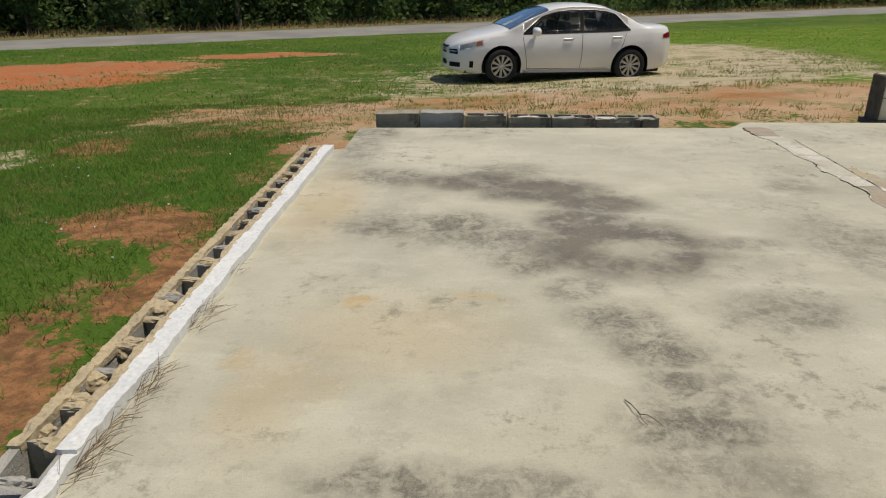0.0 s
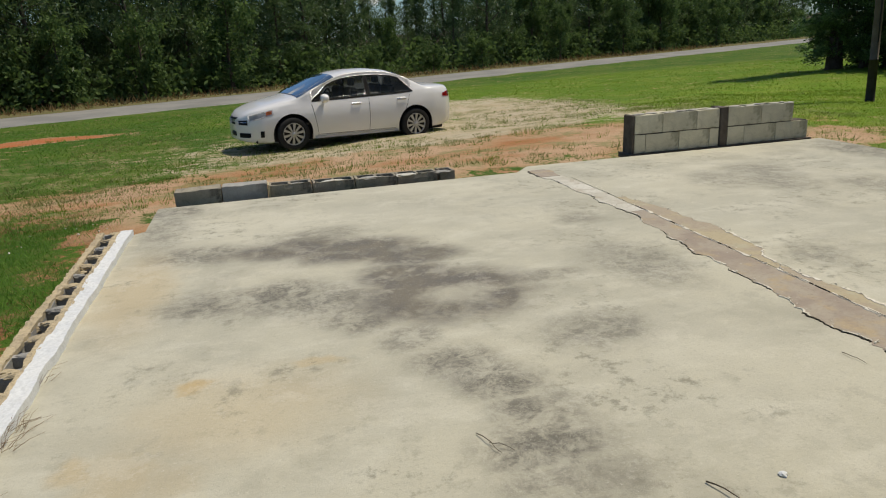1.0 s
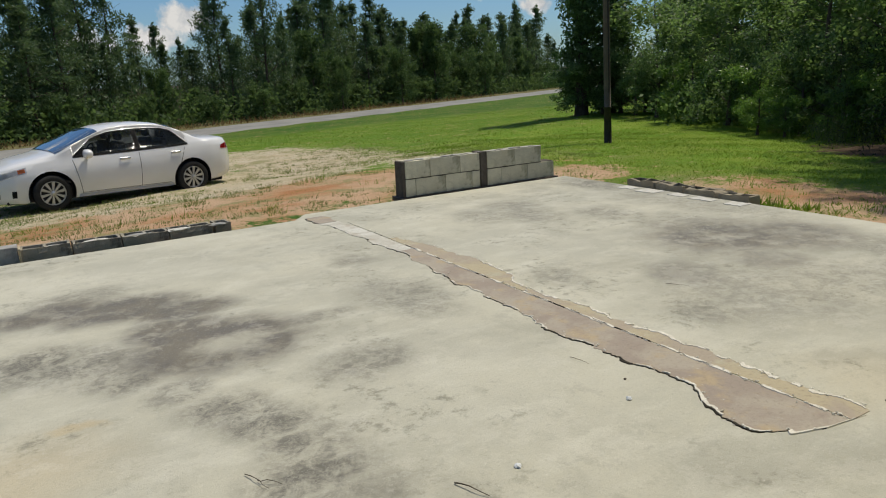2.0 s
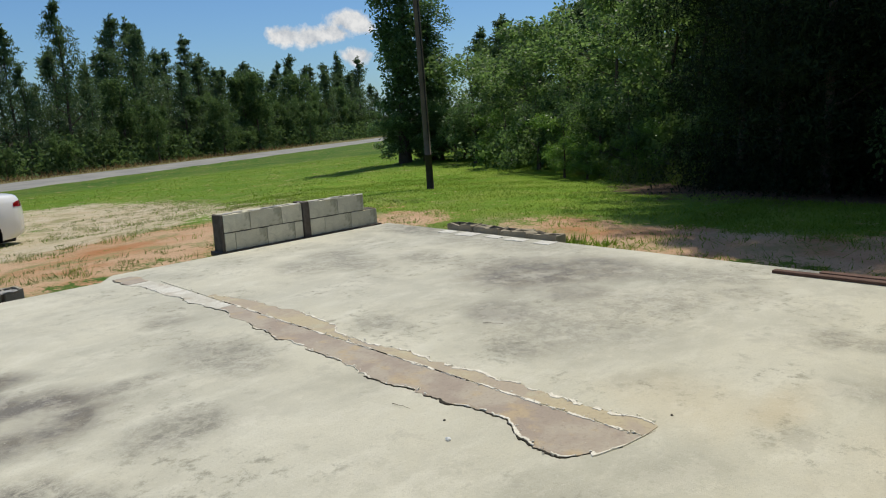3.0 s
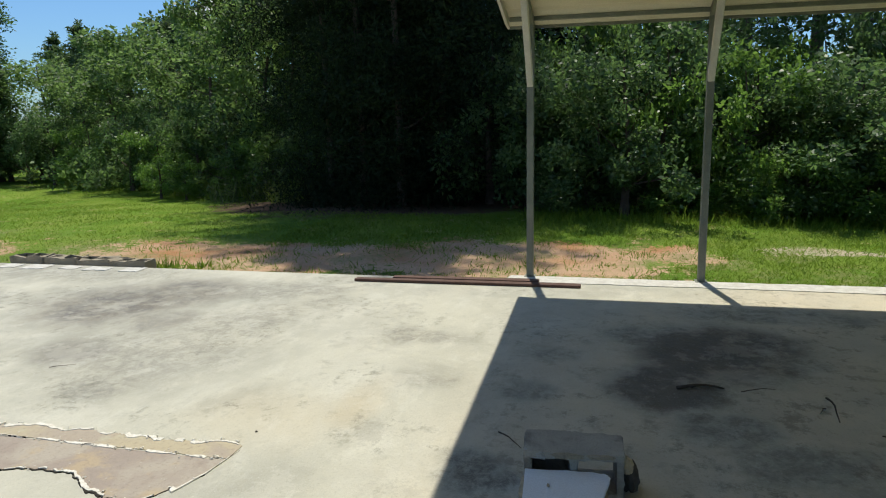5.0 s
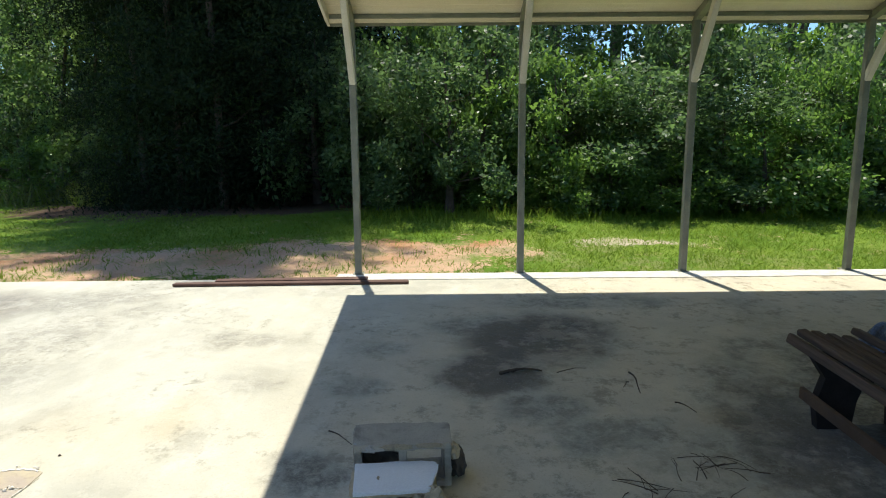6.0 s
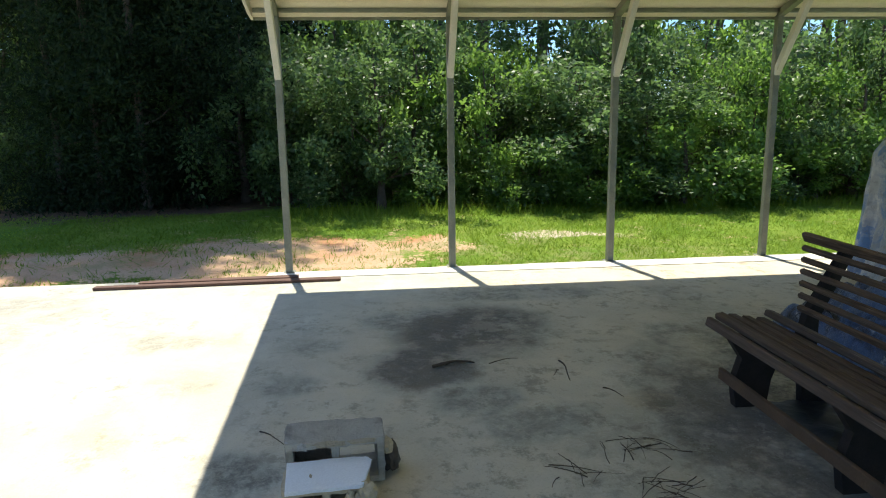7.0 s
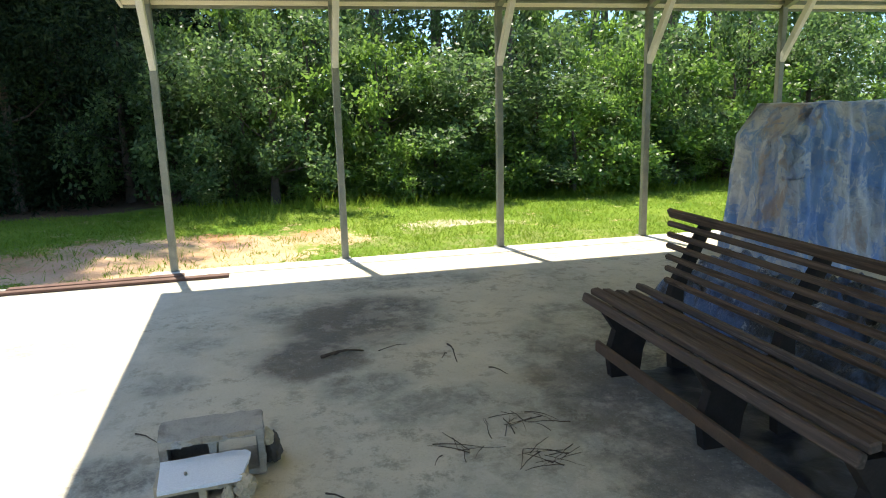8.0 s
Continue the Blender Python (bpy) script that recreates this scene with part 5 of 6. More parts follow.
def win_lo(u):
    return smoothed(u, BELT) + 0.025


def win_hi(u):
    t = smoothed(u, TOPZ)
    b = smoothed(u, BELT)
    return b + (t - b) * 0.80 - 0.012


def front_cut(u):
    return min(win_hi(u), win_lo(u) + max(0.0, (u - 1.36)) * 0.76)


def rear_cut(u):
    return min(win_hi(u), win_lo(u) + max(0.0, (3.50 - u)) * 1.15)


for sd in (-1, 1):
    glass_top = lambda u: min(front_cut(u), rear_cut(u))  # noqa: E731
    side_panel("roof_rail", lambda u: glass_top(u) - 0.002, lambda u: smoothed(u, BELT) + (smoothed(u, TOPZ) - smoothed(u, BELT)) * 0.90, 1.36, 3.52, CARPAINT, body, 0.003, 60, 4, side=sd)
    side_panel("belt_trim", lambda u: smoothed(u, BELT) - 0.012, win_lo, 1.36, 3.52, RUBBER, body, 0.004, 40, 2, side=sd)
    side_panel("window_pillar", win_lo, glass_top, 2.50, 2.585, RUBBER, body, 0.005, 4, 4, side=sd)
    side_panel("corner_trim", win_lo, glass_top, 1.37, 1.56, RUBBER, body, 0.005, 10, 3, side=sd)
    for q0, q1 in ((1.40, 2.52), (2.56, 3.50)):
        side_panel("window_seal", lambda u: glass_top(u) - 0.018, lambda u: glass_top(u) + 0.002, q0, q1, RUBBER, body, 0.006, 40, 2, side=sd)
    side_panel("front_side_window", win_lo, glass_top, 1.45, 2.50, PANE, car, 0.001, 30, 5, "tinted side window", side=sd)
    side_panel("rear_side_window", win_lo, glass_top, 2.585, 3.48, PANE, car, 0.001, 30, 5, "tinted side window", side=sd)
    for name, u0, z0, z1, tilt in (("door_seam", 1.40, 0.27, 0.86, -0.10), ("door_seam", 2.53, 0.27, 0.90, 0.02), ("door_seam", 3.36, 0.52, 0.92, 0.16)):
        g = tube([(u0 - CL / 2 + tilt * (k / 8 - 0.5) * (1 if name else 0), sd * (body_half(u0, z0 + (z1 - z0) * k / 8) + 0.0005), z0 + (z1 - z0) * k / 8) for k in range(9)], 0.004, 6)
        part(name, g, BLACKTRIM, body)
    g = tube([(u - CL / 2, sd * (body_half(u, 0.265) + 0.001), 0.265) for u in np.linspace(1.44, 3.1, 14)], 0.004, 6)
    part("door_seam", g, BLACKTRIM, body)
    for u0 in (2.26, 3.25):
        zc = smoothed(u0, BELT) - 0.125
        wv_ = body_half(u0, zc)
        g = box(u0 - CL / 2 - 0.10, u0 - CL / 2 + 0.09, sd * wv_ - 0.004, sd * wv_ + 0.004, zc - 0.035, zc + 0.03, 0.0)
        bmesh.ops.bevel(g, geom=[e for e in g.edges], offset=0.003, segments=1, affect="EDGES")
        part("handle_recess", g, RIM, body)
        part("door_handle", tube([(u0 - CL / 2 - 0.09, sd * (wv_ + 0.01), zc + 0.005), (u0 - CL / 2 - 0.07, sd * (wv_ + 0.03), zc + 0.01), (u0 - CL / 2 + 0.07, sd * (wv_ + 0.03), zc + 0.012), (u0 - CL / 2 + 0.09, sd * (wv_ + 0.01), zc + 0.01)], 0.014, 8), CHROME, body, "chrome door handle", True)
    # mirror
    mg = bmesh.new()
    bmesh.ops.create_uvsphere(mg, u_segments=18, v_segments=10, radius=1)
    for v in mg.verts:
        v.co = Vector((1.58 - CL / 2 + (abs(v.co.x) ** 0.7 * (1 if v.co.x > 0 else -1)) * 0.08, sd * (0.955 + v.co.y * 0.12), 0.955 + (abs(v.co.z) ** 0.75 * (1 if v.co.z > 0 else -1)) * 0.082 * (1 + 0.15 * v.co.y * sd)))
    part("door_mirror", mg, CARPAINT, car, "white door mirror", True)
    part("mirror_foot", tube([(1.60 - CL / 2, sd * 0.80, 0.90), (1.59 - CL / 2, sd * 0.93, 0.92)], 0.028, 8), BLACKTRIM, car)
    # lamps
    side_panel("headlamp", lambda u: 0.575 + 0.27 * (u - 0.10), lambda u: min(smoothed(u, BELT) - 0.012, 0.69 + 0.19 * u), 0.15, 0.60, LAMPLENS, car, 0.006, 14, 5, "clear headlamp", side=sd)
    side_panel("headlamp_marker", lambda u: 0.705 + 0.16 * (u - 0.5), lambda u: 0.768 + 0.14 * (u - 0.5), 0.46, 0.57, AMBER, car, 0.010, 8, 3, "amber turn signal", side=sd)
    side_panel("tail_lamp", lambda u: 0.82 + 0.06 * max(0, 4.4 - u), lambda u: 0.93 - 0.25 * max(0, 4.35 - u), 4.22, 4.47, REDLENS, car, 0.010, 12, 4, "red tail lamp", side=sd)
    side_panel("fog_recess", lambda u: 0.29, lambda u: 0.41, 0.33, 0.40, BLACKTRIM, car, 0.004, 4, 4, side=sd)
    side_panel("grille_wing", lambda u: 0.525, lambda u: 0.60 + 0.15 * u, 0.012, 0.13, BLACKTRIM, car, 0.008, 8, 3, "black grille opening", side=sd)
    side_panel("grille_trim", lambda u: 0.562 + 0.05 * u, lambda u: 0.578 + 0.05 * u, 0.012, 0.13, CHROME, car, 0.016, 8, 2, side=sd)
    side_panel("intake_wing", lambda u: 0.285, lambda u: 0.375, 0.012, 0.17, BLACKTRIM, car, 0.006, 8, 3, "black lower air intake", side=sd)
    side_panel("side_skirt", lambda u: smoothed(u, SILL) + 0.0, lambda u: smoothed(u, SILL) + 0.05, 1.38, 3.15, CARPAINT, car, 0.012, 20, 3, side=sd)


def cross_panel(name, u0, u1, frac, material, out, label="", nu=14, nv=14):
    """A pane over the windscreen or the rear slope."""
    g, rr = bmesh.new(), []
    for i in range(nu + 1):
        u = u0 + (u1 - u0) * i / nu
        sec = section(u)[8:]
        ws, zs = [p[0] for p in sec][::-1], [p[1] for p in sec][::-1]
        row = []
        for j in range(nv + 1):
            y = (2 * j / nv - 1) * ws[-4 if len(ws) > 4 else -1] * frac
            z = float(np.interp(abs(y), ws, zs))
            row.append(g.verts.new((u - CL / 2 - out * (0.6 if u < 2.5 else -0.6), y, z + out)))
        rr.append(row)
    for p, q in zip(rr, rr[1:]):
        for j in range(nv):
            g.faces.new((p[j], q[j], q[j + 1], p[j + 1]))
    bmesh.ops.recalc_face_normals(g, faces=g.faces)
    return part(name, g, material, car, label, True)


cross_panel("windscreen", 1.10, 1.90, 0.98, SCREEN, 0.010, "opaque windscreen with the sky's blue reflection in its colour")
cross_panel("rear_window", 3.16, 3.72, 0.93, GLASS, 0.010, "dark rear window")
# front: grille bars, lower intake
for z, h, w in ((0.635, 0.034, 0.42), (0.585, 0.020, 0.40), (0.535, 0.034, 0.36)):
    part("grille_bar", tube([(0.02 - CL / 2 - 0.03 + 0.24 * (k / 8 * 2 - 1) ** 2 * 0.6, (k / 8 * 2 - 1) * w, z) for k in range(9)], h * 0.7, 8), BLACKTRIM if h > 0.024 else CHROME, car, smooth=True)
part("lower_intake", tube([(0.005 - CL / 2 + 0.02 + 0.20 * (k / 8 * 2 - 1) ** 2, (k / 8 * 2 - 1) * 0.52, 0.335) for k in range(9)], 0.062, 8), BLACKTRIM, car, "black lower air intake", True)
part("bumper_lip", tube([(0.02 - CL / 2 + 0.04 + 0.2 * (k / 8 * 2 - 1) ** 2, (k / 8 * 2 - 1) * 0.62, 0.235) for k in range(9)], 0.035, 8), CARPAINT, car, smooth=True)
part("underbody", box(-2.0, 2.0, -0.70, 0.70, 0.17, 0.45, 0.02), BLACKTRIM, car)
# seats, dashboard and steering wheel behind the glass
for su, n_seats in ((2.30, (-0.36, 0.36)), (3.12, (-0.36, 0.36))):
    for sy in n_seats:
        part("seat_back", box(su - CL / 2 - 0.05, su - CL / 2 + 0.10, sy - 0.24, sy + 0.24, 0.50, 1.10, 0.04), SEATCLOTH, car)
        part("headrest", box(su - CL / 2 + 0.0, su - CL / 2 + 0.09, sy - 0.12, sy + 0.12, 1.12, 1.27, 0.03), SEATCLOTH, car)
part("dashboard", box(1.25 - CL / 2, 1.62 - CL / 2, -0.68, 0.68, 0.60, 0.93, 0.05), BLACKTRIM, car)
part("steering_wheel", tube([(1.78 - CL / 2 + 0.08 * math.cos(a), -0.36 + 0.18 * math.sin(a), 0.93 + 0.17 * math.cos(a)) for a in np.linspace(0, math.tau, 17)], 0.014, 6), BLACKTRIM, car)
part("cabin_floor", box(1.2 - CL / 2, 3.6 - CL / 2, -0.74, 0.74, 0.452, 0.50, 0.01), SEATCLOTH, car)

# wheels


def build_wheel(x, y, sd):
    turn = Matrix.Translation((x, y, WZ)) @ Matrix.Rotation(radians(90), 4, "X")
    ty = bmesh.new()
    prof3 = [(0.205, -0.085), (0.225, -0.098), (0.285, -0.100), (0.310, -0.080), (0.315, -0.03), (0.315, 0.03), (0.310, 0.080), (0.285, 0.100), (0.225, 0.098), (0.205, 0.085)]
    rings = [[ty.verts.new((r * math.cos(a), r * math.sin(a), h)) for r, h in prof3] for a in (math.tau * k / 36 for k in range(36))]
    for k in range(36):
        p, q = rings[k], rings[(k + 1) % 36]
        for i in range(len(prof3)):
            j = (i + 1) % len(prof3)
            ty.faces.new((p[i], q[i], q[j], p[j]))
    bmesh.ops.transform(ty, matrix=turn, verts=ty.verts)
    bmesh.ops.recalc_face_normals(ty, faces=ty.faces)
    wheel = part("wheel", ty, RUBBER, car, "black tyre on silver ten-spoke wheel", True)
    o = 1 if sd < 0 else -1
    rim = bmesh.new()
    pr = [(0.198, o * 0.088), (0.212, o * 0.092), (0.212, o * 0.060), (0.198, o * 0.055)]
    rg = [[rim.verts.new((r * math.cos(a), r * math.sin(a), h)) for r, h in pr] for a in (math.tau * k / 36 for k in range(36))]
    for k in range(36):
        for i in range(4):
            rim.faces.new((rg[k][i], rg[(k + 1) % 36][i], rg[(k + 1) % 36][(i + 1) % 4], rg[k][(i + 1) % 4]))
    bmesh.ops.transform(rim, matrix=turn, verts=rim.verts)
    bmesh.ops.recalc_face_normals(rim, faces=rim.faces)
    part("rim", rim, RIM, wheel, "silver alloy rim", True)
    disc = bmesh.new()
    bmesh.ops.create_cone(disc, cap_ends=True, segments=30, radius1=0.20, radius2=0.20, depth=0.02)
    bmesh.ops.transform(disc, matrix=turn @ Matrix.Translation((0, 0, o * 0.035)), verts=disc.verts)
    part("brake_disc", disc, BLACKTRIM, wheel)
    hub = bmesh.new()
    bmesh.ops.create_cone(hub, cap_ends=True, segments=20, radius1=0.045, radius2=0.04, depth=0.03)
    bmesh.ops.transform(hub, matrix=turn @ Matrix.Translation((0, 0, o * 0.080)), verts=hub.verts)
    part("hub_cap", hub, RIM, wheel, smooth=True)
    for k in range(10):
        sp = bmesh.new()
        vs = [sp.verts.new((r, w * s_, h)) for h in (o * 0.060, o * 0.082) for r, w, s_ in ((0.03, 0.011, -1), (0.205, 0.027, -1), (0.205, 0.027, 1), (0.03, 0.011, 1))]
        for fidx in ((0, 1, 2, 3), (7, 6, 5, 4), (0, 4, 5, 1), (1, 5, 6, 2), (2, 6, 7, 3), (3, 7, 4, 0)):
            sp.faces.new([vs[i] for i in fidx])
        bmesh.ops.recalc_face_normals(sp, faces=sp.faces)
        bmesh.ops.transform(sp, matrix=turn @ Matrix.Rotation(math.tau * k / 10 + 0.2, 4, "Z"), verts=sp.verts)
        part("spoke", sp, RIM, wheel)


for w in WHEELS:
    for sd in (-1, 1):
        build_wheel(w - CL / 2, sd * 0.775, sd)
        lin = bmesh.new()
        seg = [(ARCH * 1.0 * math.cos(a), ARCH * 1.0 * math.sin(a)) for a in np.linspace(-0.35, math.pi + 0.35, 22)]
        r0 = [lin.verts.new((w - CL / 2 + cx, sd * 0.84, WZ + cz)) for cx, cz in seg]
        r1 = [lin.verts.new((w - CL / 2 + cx, sd * 0.45, WZ + cz)) for cx, cz in seg]
        for i in range(len(seg) - 1):
            lin.faces.new((r0[i], r0[i + 1], r1[i + 1], r1[i]))
        lin.faces.new(r1)
        part("arch_liner", lin, BLACKTRIM, car)

# ---- plants ----
rng = np.random.default_rng(7)


def leaf_cloud(centres, spread, per_clump, size, aspect=0.55, droop=0.3, up=0.5):
    """Many small folded leaves round clump centres: vertices and faces."""
    c = np.repeat(np.asarray(centres, float), per_clump, axis=0)
    n_ = len(c)
    d = rng.normal(size=(n_, 3))
    d /= np.linalg.norm(d, axis=1, keepdims=True)
    sp_ = np.repeat(np.broadcast_to(np.asarray(spread, float).reshape(-1, 1), (len(centres), 1)), per_clump, axis=0)
    c = c + d * sp_ * (rng.random((n_, 1)) ** 0.5)
    t = rng.normal(size=(n_, 3)) + d * 0.8
    t[:, 2] -= droop
    t /= np.linalg.norm(t, axis=1, keepdims=True)
    nn = rng.normal(size=(n_, 3)) * 0.75
    nn[:, 2] += up
    b = np.cross(t, nn)
    b /= np.linalg.norm(b, axis=1, keepdims=True) + 1e-9
    s = size * (0.6 + 0.8 * rng.random((n_, 1)))
    tip, mid = c + t * s, c + t * s * 0.45
    v = np.stack([c, mid + b * s * aspect * 0.5, tip, mid - b * s * aspect * 0.5], 1).reshape(-1, 3)
    f_ = np.arange(n_ * 4).reshape(-1, 4)
    return v, f_


def mesh_np(name, v, f_, material):
    return strip_mesh(name, v.tolist(), f_.tolist(), material)


def crown_points(n_, rx, rz, zc, seed, lumps=7, hollow=0.35, lobe=(0.3, 0.58), wide=0.55):
    """Clump centres in a lumpy crown, most near its outside."""
    r = np.random.default_rng(seed)
    lobes = [(np.array([r.uniform(-wide, wide) * rx, r.uniform(-wide, wide) * rx, zc + r.uniform(-0.75, 0.8) * rz]), r.uniform(*lobe)) for _ in range(lumps)]
    out = []
    for k in range(n_):
        c, q = lobes[k % lumps]
        d = r.normal(size=3)
        d /= np.linalg.norm(d)
        out.append(c + d * np.array([rx, rx, rz * 0.8]) * q * (hollow + (1 - hollow) * r.random() ** 0.4))
    return np.array(out)


def trunk_mesh(h, r, seed, limbs, reach, low=0.25, bend=0.03):
    rr = random.Random(seed)
    pts = [(bend * h * math.sin(k * 0.7 + seed) * k / 8, bend * h * math.cos(k * 0.9 + seed) * k / 8, h * k / 8) for k in range(9)]
    out = tube(pts, [r * (1 - 0.86 * k / 8) * (1.35 if k == 0 else 1) for k in range(9)], 8)
    for k in range(limbs):
        q = low + (0.95 - low) * (k + rr.random()) / limbs
        a = rr.uniform(0, math.tau)
        p = Vector((np.interp(q * 8, range(9), [p[0] for p in pts]), np.interp(q * 8, range(9), [p[1] for p in pts]), h * q))
        ln = reach * (1.15 - q) * rr.uniform(0.7, 1.15)
        d = Vector((math.cos(a), math.sin(a), rr.uniform(0.15, 0.7)))
        tube([p, p + d * ln * 0.5, p + d * ln + Vector((0, 0, 0.12 * ln))], [r * 0.34 * (1.1 - q), r * 0.2 * (1.1 - q), r * 0.05], 5, out)
    return out


PROTO = {}


def proto(name, trunk, leaf_mesh, label, category, parts=("trunk", "crown")):
    e = new(name)
    tagged(e, label, category)
    t = link(parts[0], trunk, BARK, True)
    t.parent = e
    c = new(parts[1], leaf_mesh)
    c.parent = e
    return e


def build_pine(seed, h, r, dense, base_q, size, material=NEEDLE, steps=4, clump=0.2, taper=0.85, aspect=0.26, stout=1.0):
    """A pine: whorls of boughs of uneven reach that thin to a pointed leader, with gaps between them."""
    rr = np.random.default_rng(seed)
    cs, sp = [], []
    whorls = int(h * (1 - base_q) * 1.35) + 2
    for k in range(whorls):
        q = k / whorls
        reach = r * (1.0 - q) ** taper * (0.62 + 0.38 * min(1.0, q * 4)) + 0.12
        for j in range(rr.integers(4, 8)):
            a, own = rr.uniform(0, math.tau), rr.uniform(0.4, 1.35)
            lift = rr.uniform(-0.28, 0.12) + 0.35 * q
            for i in range(steps):
                s_ = (i + 0.7) / (steps - 0.3)
                side = rr.normal(0, 0.12) * reach * s_
                cs.append((math.cos(a) * reach * own * s_ - math.sin(a) * side, math.sin(a) * reach * own * s_ + math.cos(a) * side, h * (base_q + (1 - base_q) * q) + reach * own * s_ * lift))
                sp.append(clump * (0.38 + 0.85 * (1 - q)) * (1.15 - 0.4 * s_))
    for k in range(6):
        cs.append((0, 0, h * (1 - 0.02 * k)))
        sp.append(0.06 + 0.03 * k)
    v, f_ = leaf_cloud(cs, np.array(sp), dense, size, aspect, -0.15, 0.55)
    v[:, 2] = np.maximum(v[:, 2], 0.03)
    return trunk_mesh(h, (0.010 * h + 0.04) * stout, seed, 18, r * 0.8 * stout, max(base_q * 0.8, 0.08), 0.012), mesh_np("needles", v, f_, material)


def build_broad(seed, h, r, clumps, per_clump, size, material=LEAF, low=0.1, spread=0.55, lumps=9, lobe=(0.3, 0.58), wide=0.55):
    zc, rz = h * (0.5 + low / 2), h * (0.5 - low / 2)
    v, f_ = leaf_cloud(crown_points(clumps, r, rz, zc, seed, lumps, 0.35, lobe, wide), spread, per_clump, size)
    v[:, 2] = np.maximum(v[:, 2], 0.02)
    return trunk_mesh(h * 0.85, (0.007 if material is LEAF_SHADED else 0.016) * h + 0.03, seed, 14, r * 0.8, 0.15), mesh_np("leaves", v, f_, material)


tree_count = {}


def plant(kind, x, y, s=1.0, rz=0.0, sz=None, group=""):
    """One plant of a kind, standing on the ground."""
    z = float(level(x, y)) - 0.04
    m_ = Matrix.Translation((x, y, z)) @ Matrix.Rotation(rz, 4, "Z") @ Matrix.Diagonal((s, s, sz or s, 1))
    if kind not in tree_count:
        tree_count[kind] = 1
        PROTO[kind].matrix_basis = m_
        ob = PROTO[kind]
    else:
        keep = PROTO[kind].scale.copy()
        ob = copy_thing(PROTO[kind], m_ @ Matrix.Diagonal((1 / keep.x, 1 / keep.y, 1 / keep.z, 1)))
    if group:
        ob["group"] = group
    return ob


PROTO["pine_a"] = proto("pine_tree", *build_pine(1, 10.0, 3.4, 20, 0.04, 0.30, clump=0.46, taper=0.85), "tall dark green pine across the road", "tree")
PROTO["pine_b"] = proto("pine_tree", *build_pine(2, 10.5, 2.9, 20, 0.12, 0.28, clump=0.40, taper=0.75), "slender dark green pine across the road", "tree")
PROTO["pine_c"] = proto("pine_tree", *build_pine(3, 8.5, 3.3, 20, 0.02, 0.30, clump=0.46, taper=0.9), "bushy green young pine across the road", "tree")
PROTO["far_broad_a"] = proto("broadleaf_tree", *build_broad(4, 7.5, 2.7, 240, 26, 0.25, LEAF_FAR, 0.0, 0.42, 26, (0.14, 0.34), 0.72), "leafy green roadside tree in full leaf", "tree")
PROTO["far_broad_b"] = proto("broadleaf_tree", *build_broad(5, 6.0, 2.3, 200, 26, 0.24, LEAF_FAR, 0.0, 0.38, 22, (0.14, 0.34), 0.72), "fresh green roadside tree in full leaf", "tree")
PROTO["wood_broad"] = proto("broadleaf_tree", *build_broad(6, 8.0, 2.9, 300, 24, 0.19, LEAF_WOOD, 0.02, 0.38, 26, (0.14, 0.34), 0.8), "green broadleaf tree at the wood edge", "tree")
PROTO["wood_dark"] = proto("evergreen_tree", *build_pine(7, 13.0, 2.8, 100, 0.02, 0.085, LEAF_SHADED, 6, 0.42, 0.45, 0.26, 0.45), "dense dark evergreen tree casting deep shade", "tree")
PROTO["tall_pine"] = proto("forest_pine", *build_pine(8, 17.0, 2.3, 8, 0.62, 0.30, clump=0.34, taper=0.5), "tall forest pine with bare straight trunk", "tree")
PROTO["shrub_a"] = proto("shrub", *build_broad(9, 3.6, 1.6, 180, 37, 0.098, LEAF, 0.0, 0.22, 22, (0.12, 0.3), 0.85), "glossy green leafy shrub at the wood edge", "shrub", ("stem", "foliage"))
PROTO["shrub_b"] = proto("shrub", *build_broad(10, 2.8, 1.3, 140, 37, 0.095, LEAF_LIGHT, 0.0, 0.20, 18, (0.12, 0.3), 0.85), "bright green leafy shrub at the wood edge", "shrub", ("stem", "foliage"))
PROTO["bush"] = proto("shrub", *build_broad(12, 1.5, 1.0, 120, 34, 0.075, LEAF_LIGHT, 0.0, 0.16, 20, (0.14, 0.34), 0.8), "low bright green bush at the wood edge", "shrub", ("stem", "foliage"))
PROTO["bush_dark"] = proto("shrub", *build_broad(13, 1.7, 1.1, 120, 34, 0.08, LEAF, 0.0, 0.17, 20, (0.14, 0.34), 0.8), "low glossy green bush at the wood edge", "shrub", ("stem", "foliage"))
PROTO["ivy_tree"] = proto("ivy_covered_tree", *build_broad(11, 13.0, 1.0, 520, 34, 0.15, LEAF, 0.0, 0.36, 26), "tall narrow dark tree clad in leaves", "tree")

pr_ = random.Random(11)
# woods across the road, several rows deep
for row, (w0, gap, kinds, s0, s1) in enumerate(((40.8, 4.0, ("far_broad_a", "far_broad_b", "pine_c", "far_broad_b"), 0.45, 0.85), (43.2, 2.7, ("pine_a", "far_broad_a", "pine_c", "pine_b"), 0.5, 1.0), (47.0, 1.9, ("pine_a", "pine_b", "pine_c", "pine_a"), 0.65, 1.15), (52.0, 1.7, ("pine_a", "pine_b"), 0.75, 1.2))):
    u = -36.0
    while u < 88 + 6 * row:
        p = RD * u + RN * (w0 + pr_.uniform(-1.2, 1.2))
        s = pr_.uniform(s0, s1)
        near = u / w0
        s *= 1.12 if near < 0.38 else (0.98 if near < 0.62 else (0.56 if near < 0.80 else (0.88 if near < 0.92 else 0.98)))
        plant(pr_.choice(kinds), p.x, p.y, s, pr_.uniform(0, 6.28), s * pr_.uniform(0.8, 1.3), "woods across the road")
        u += gap * pr_.uniform(0.75, 1.3) * (1.0 if u < 70 else 1.5)
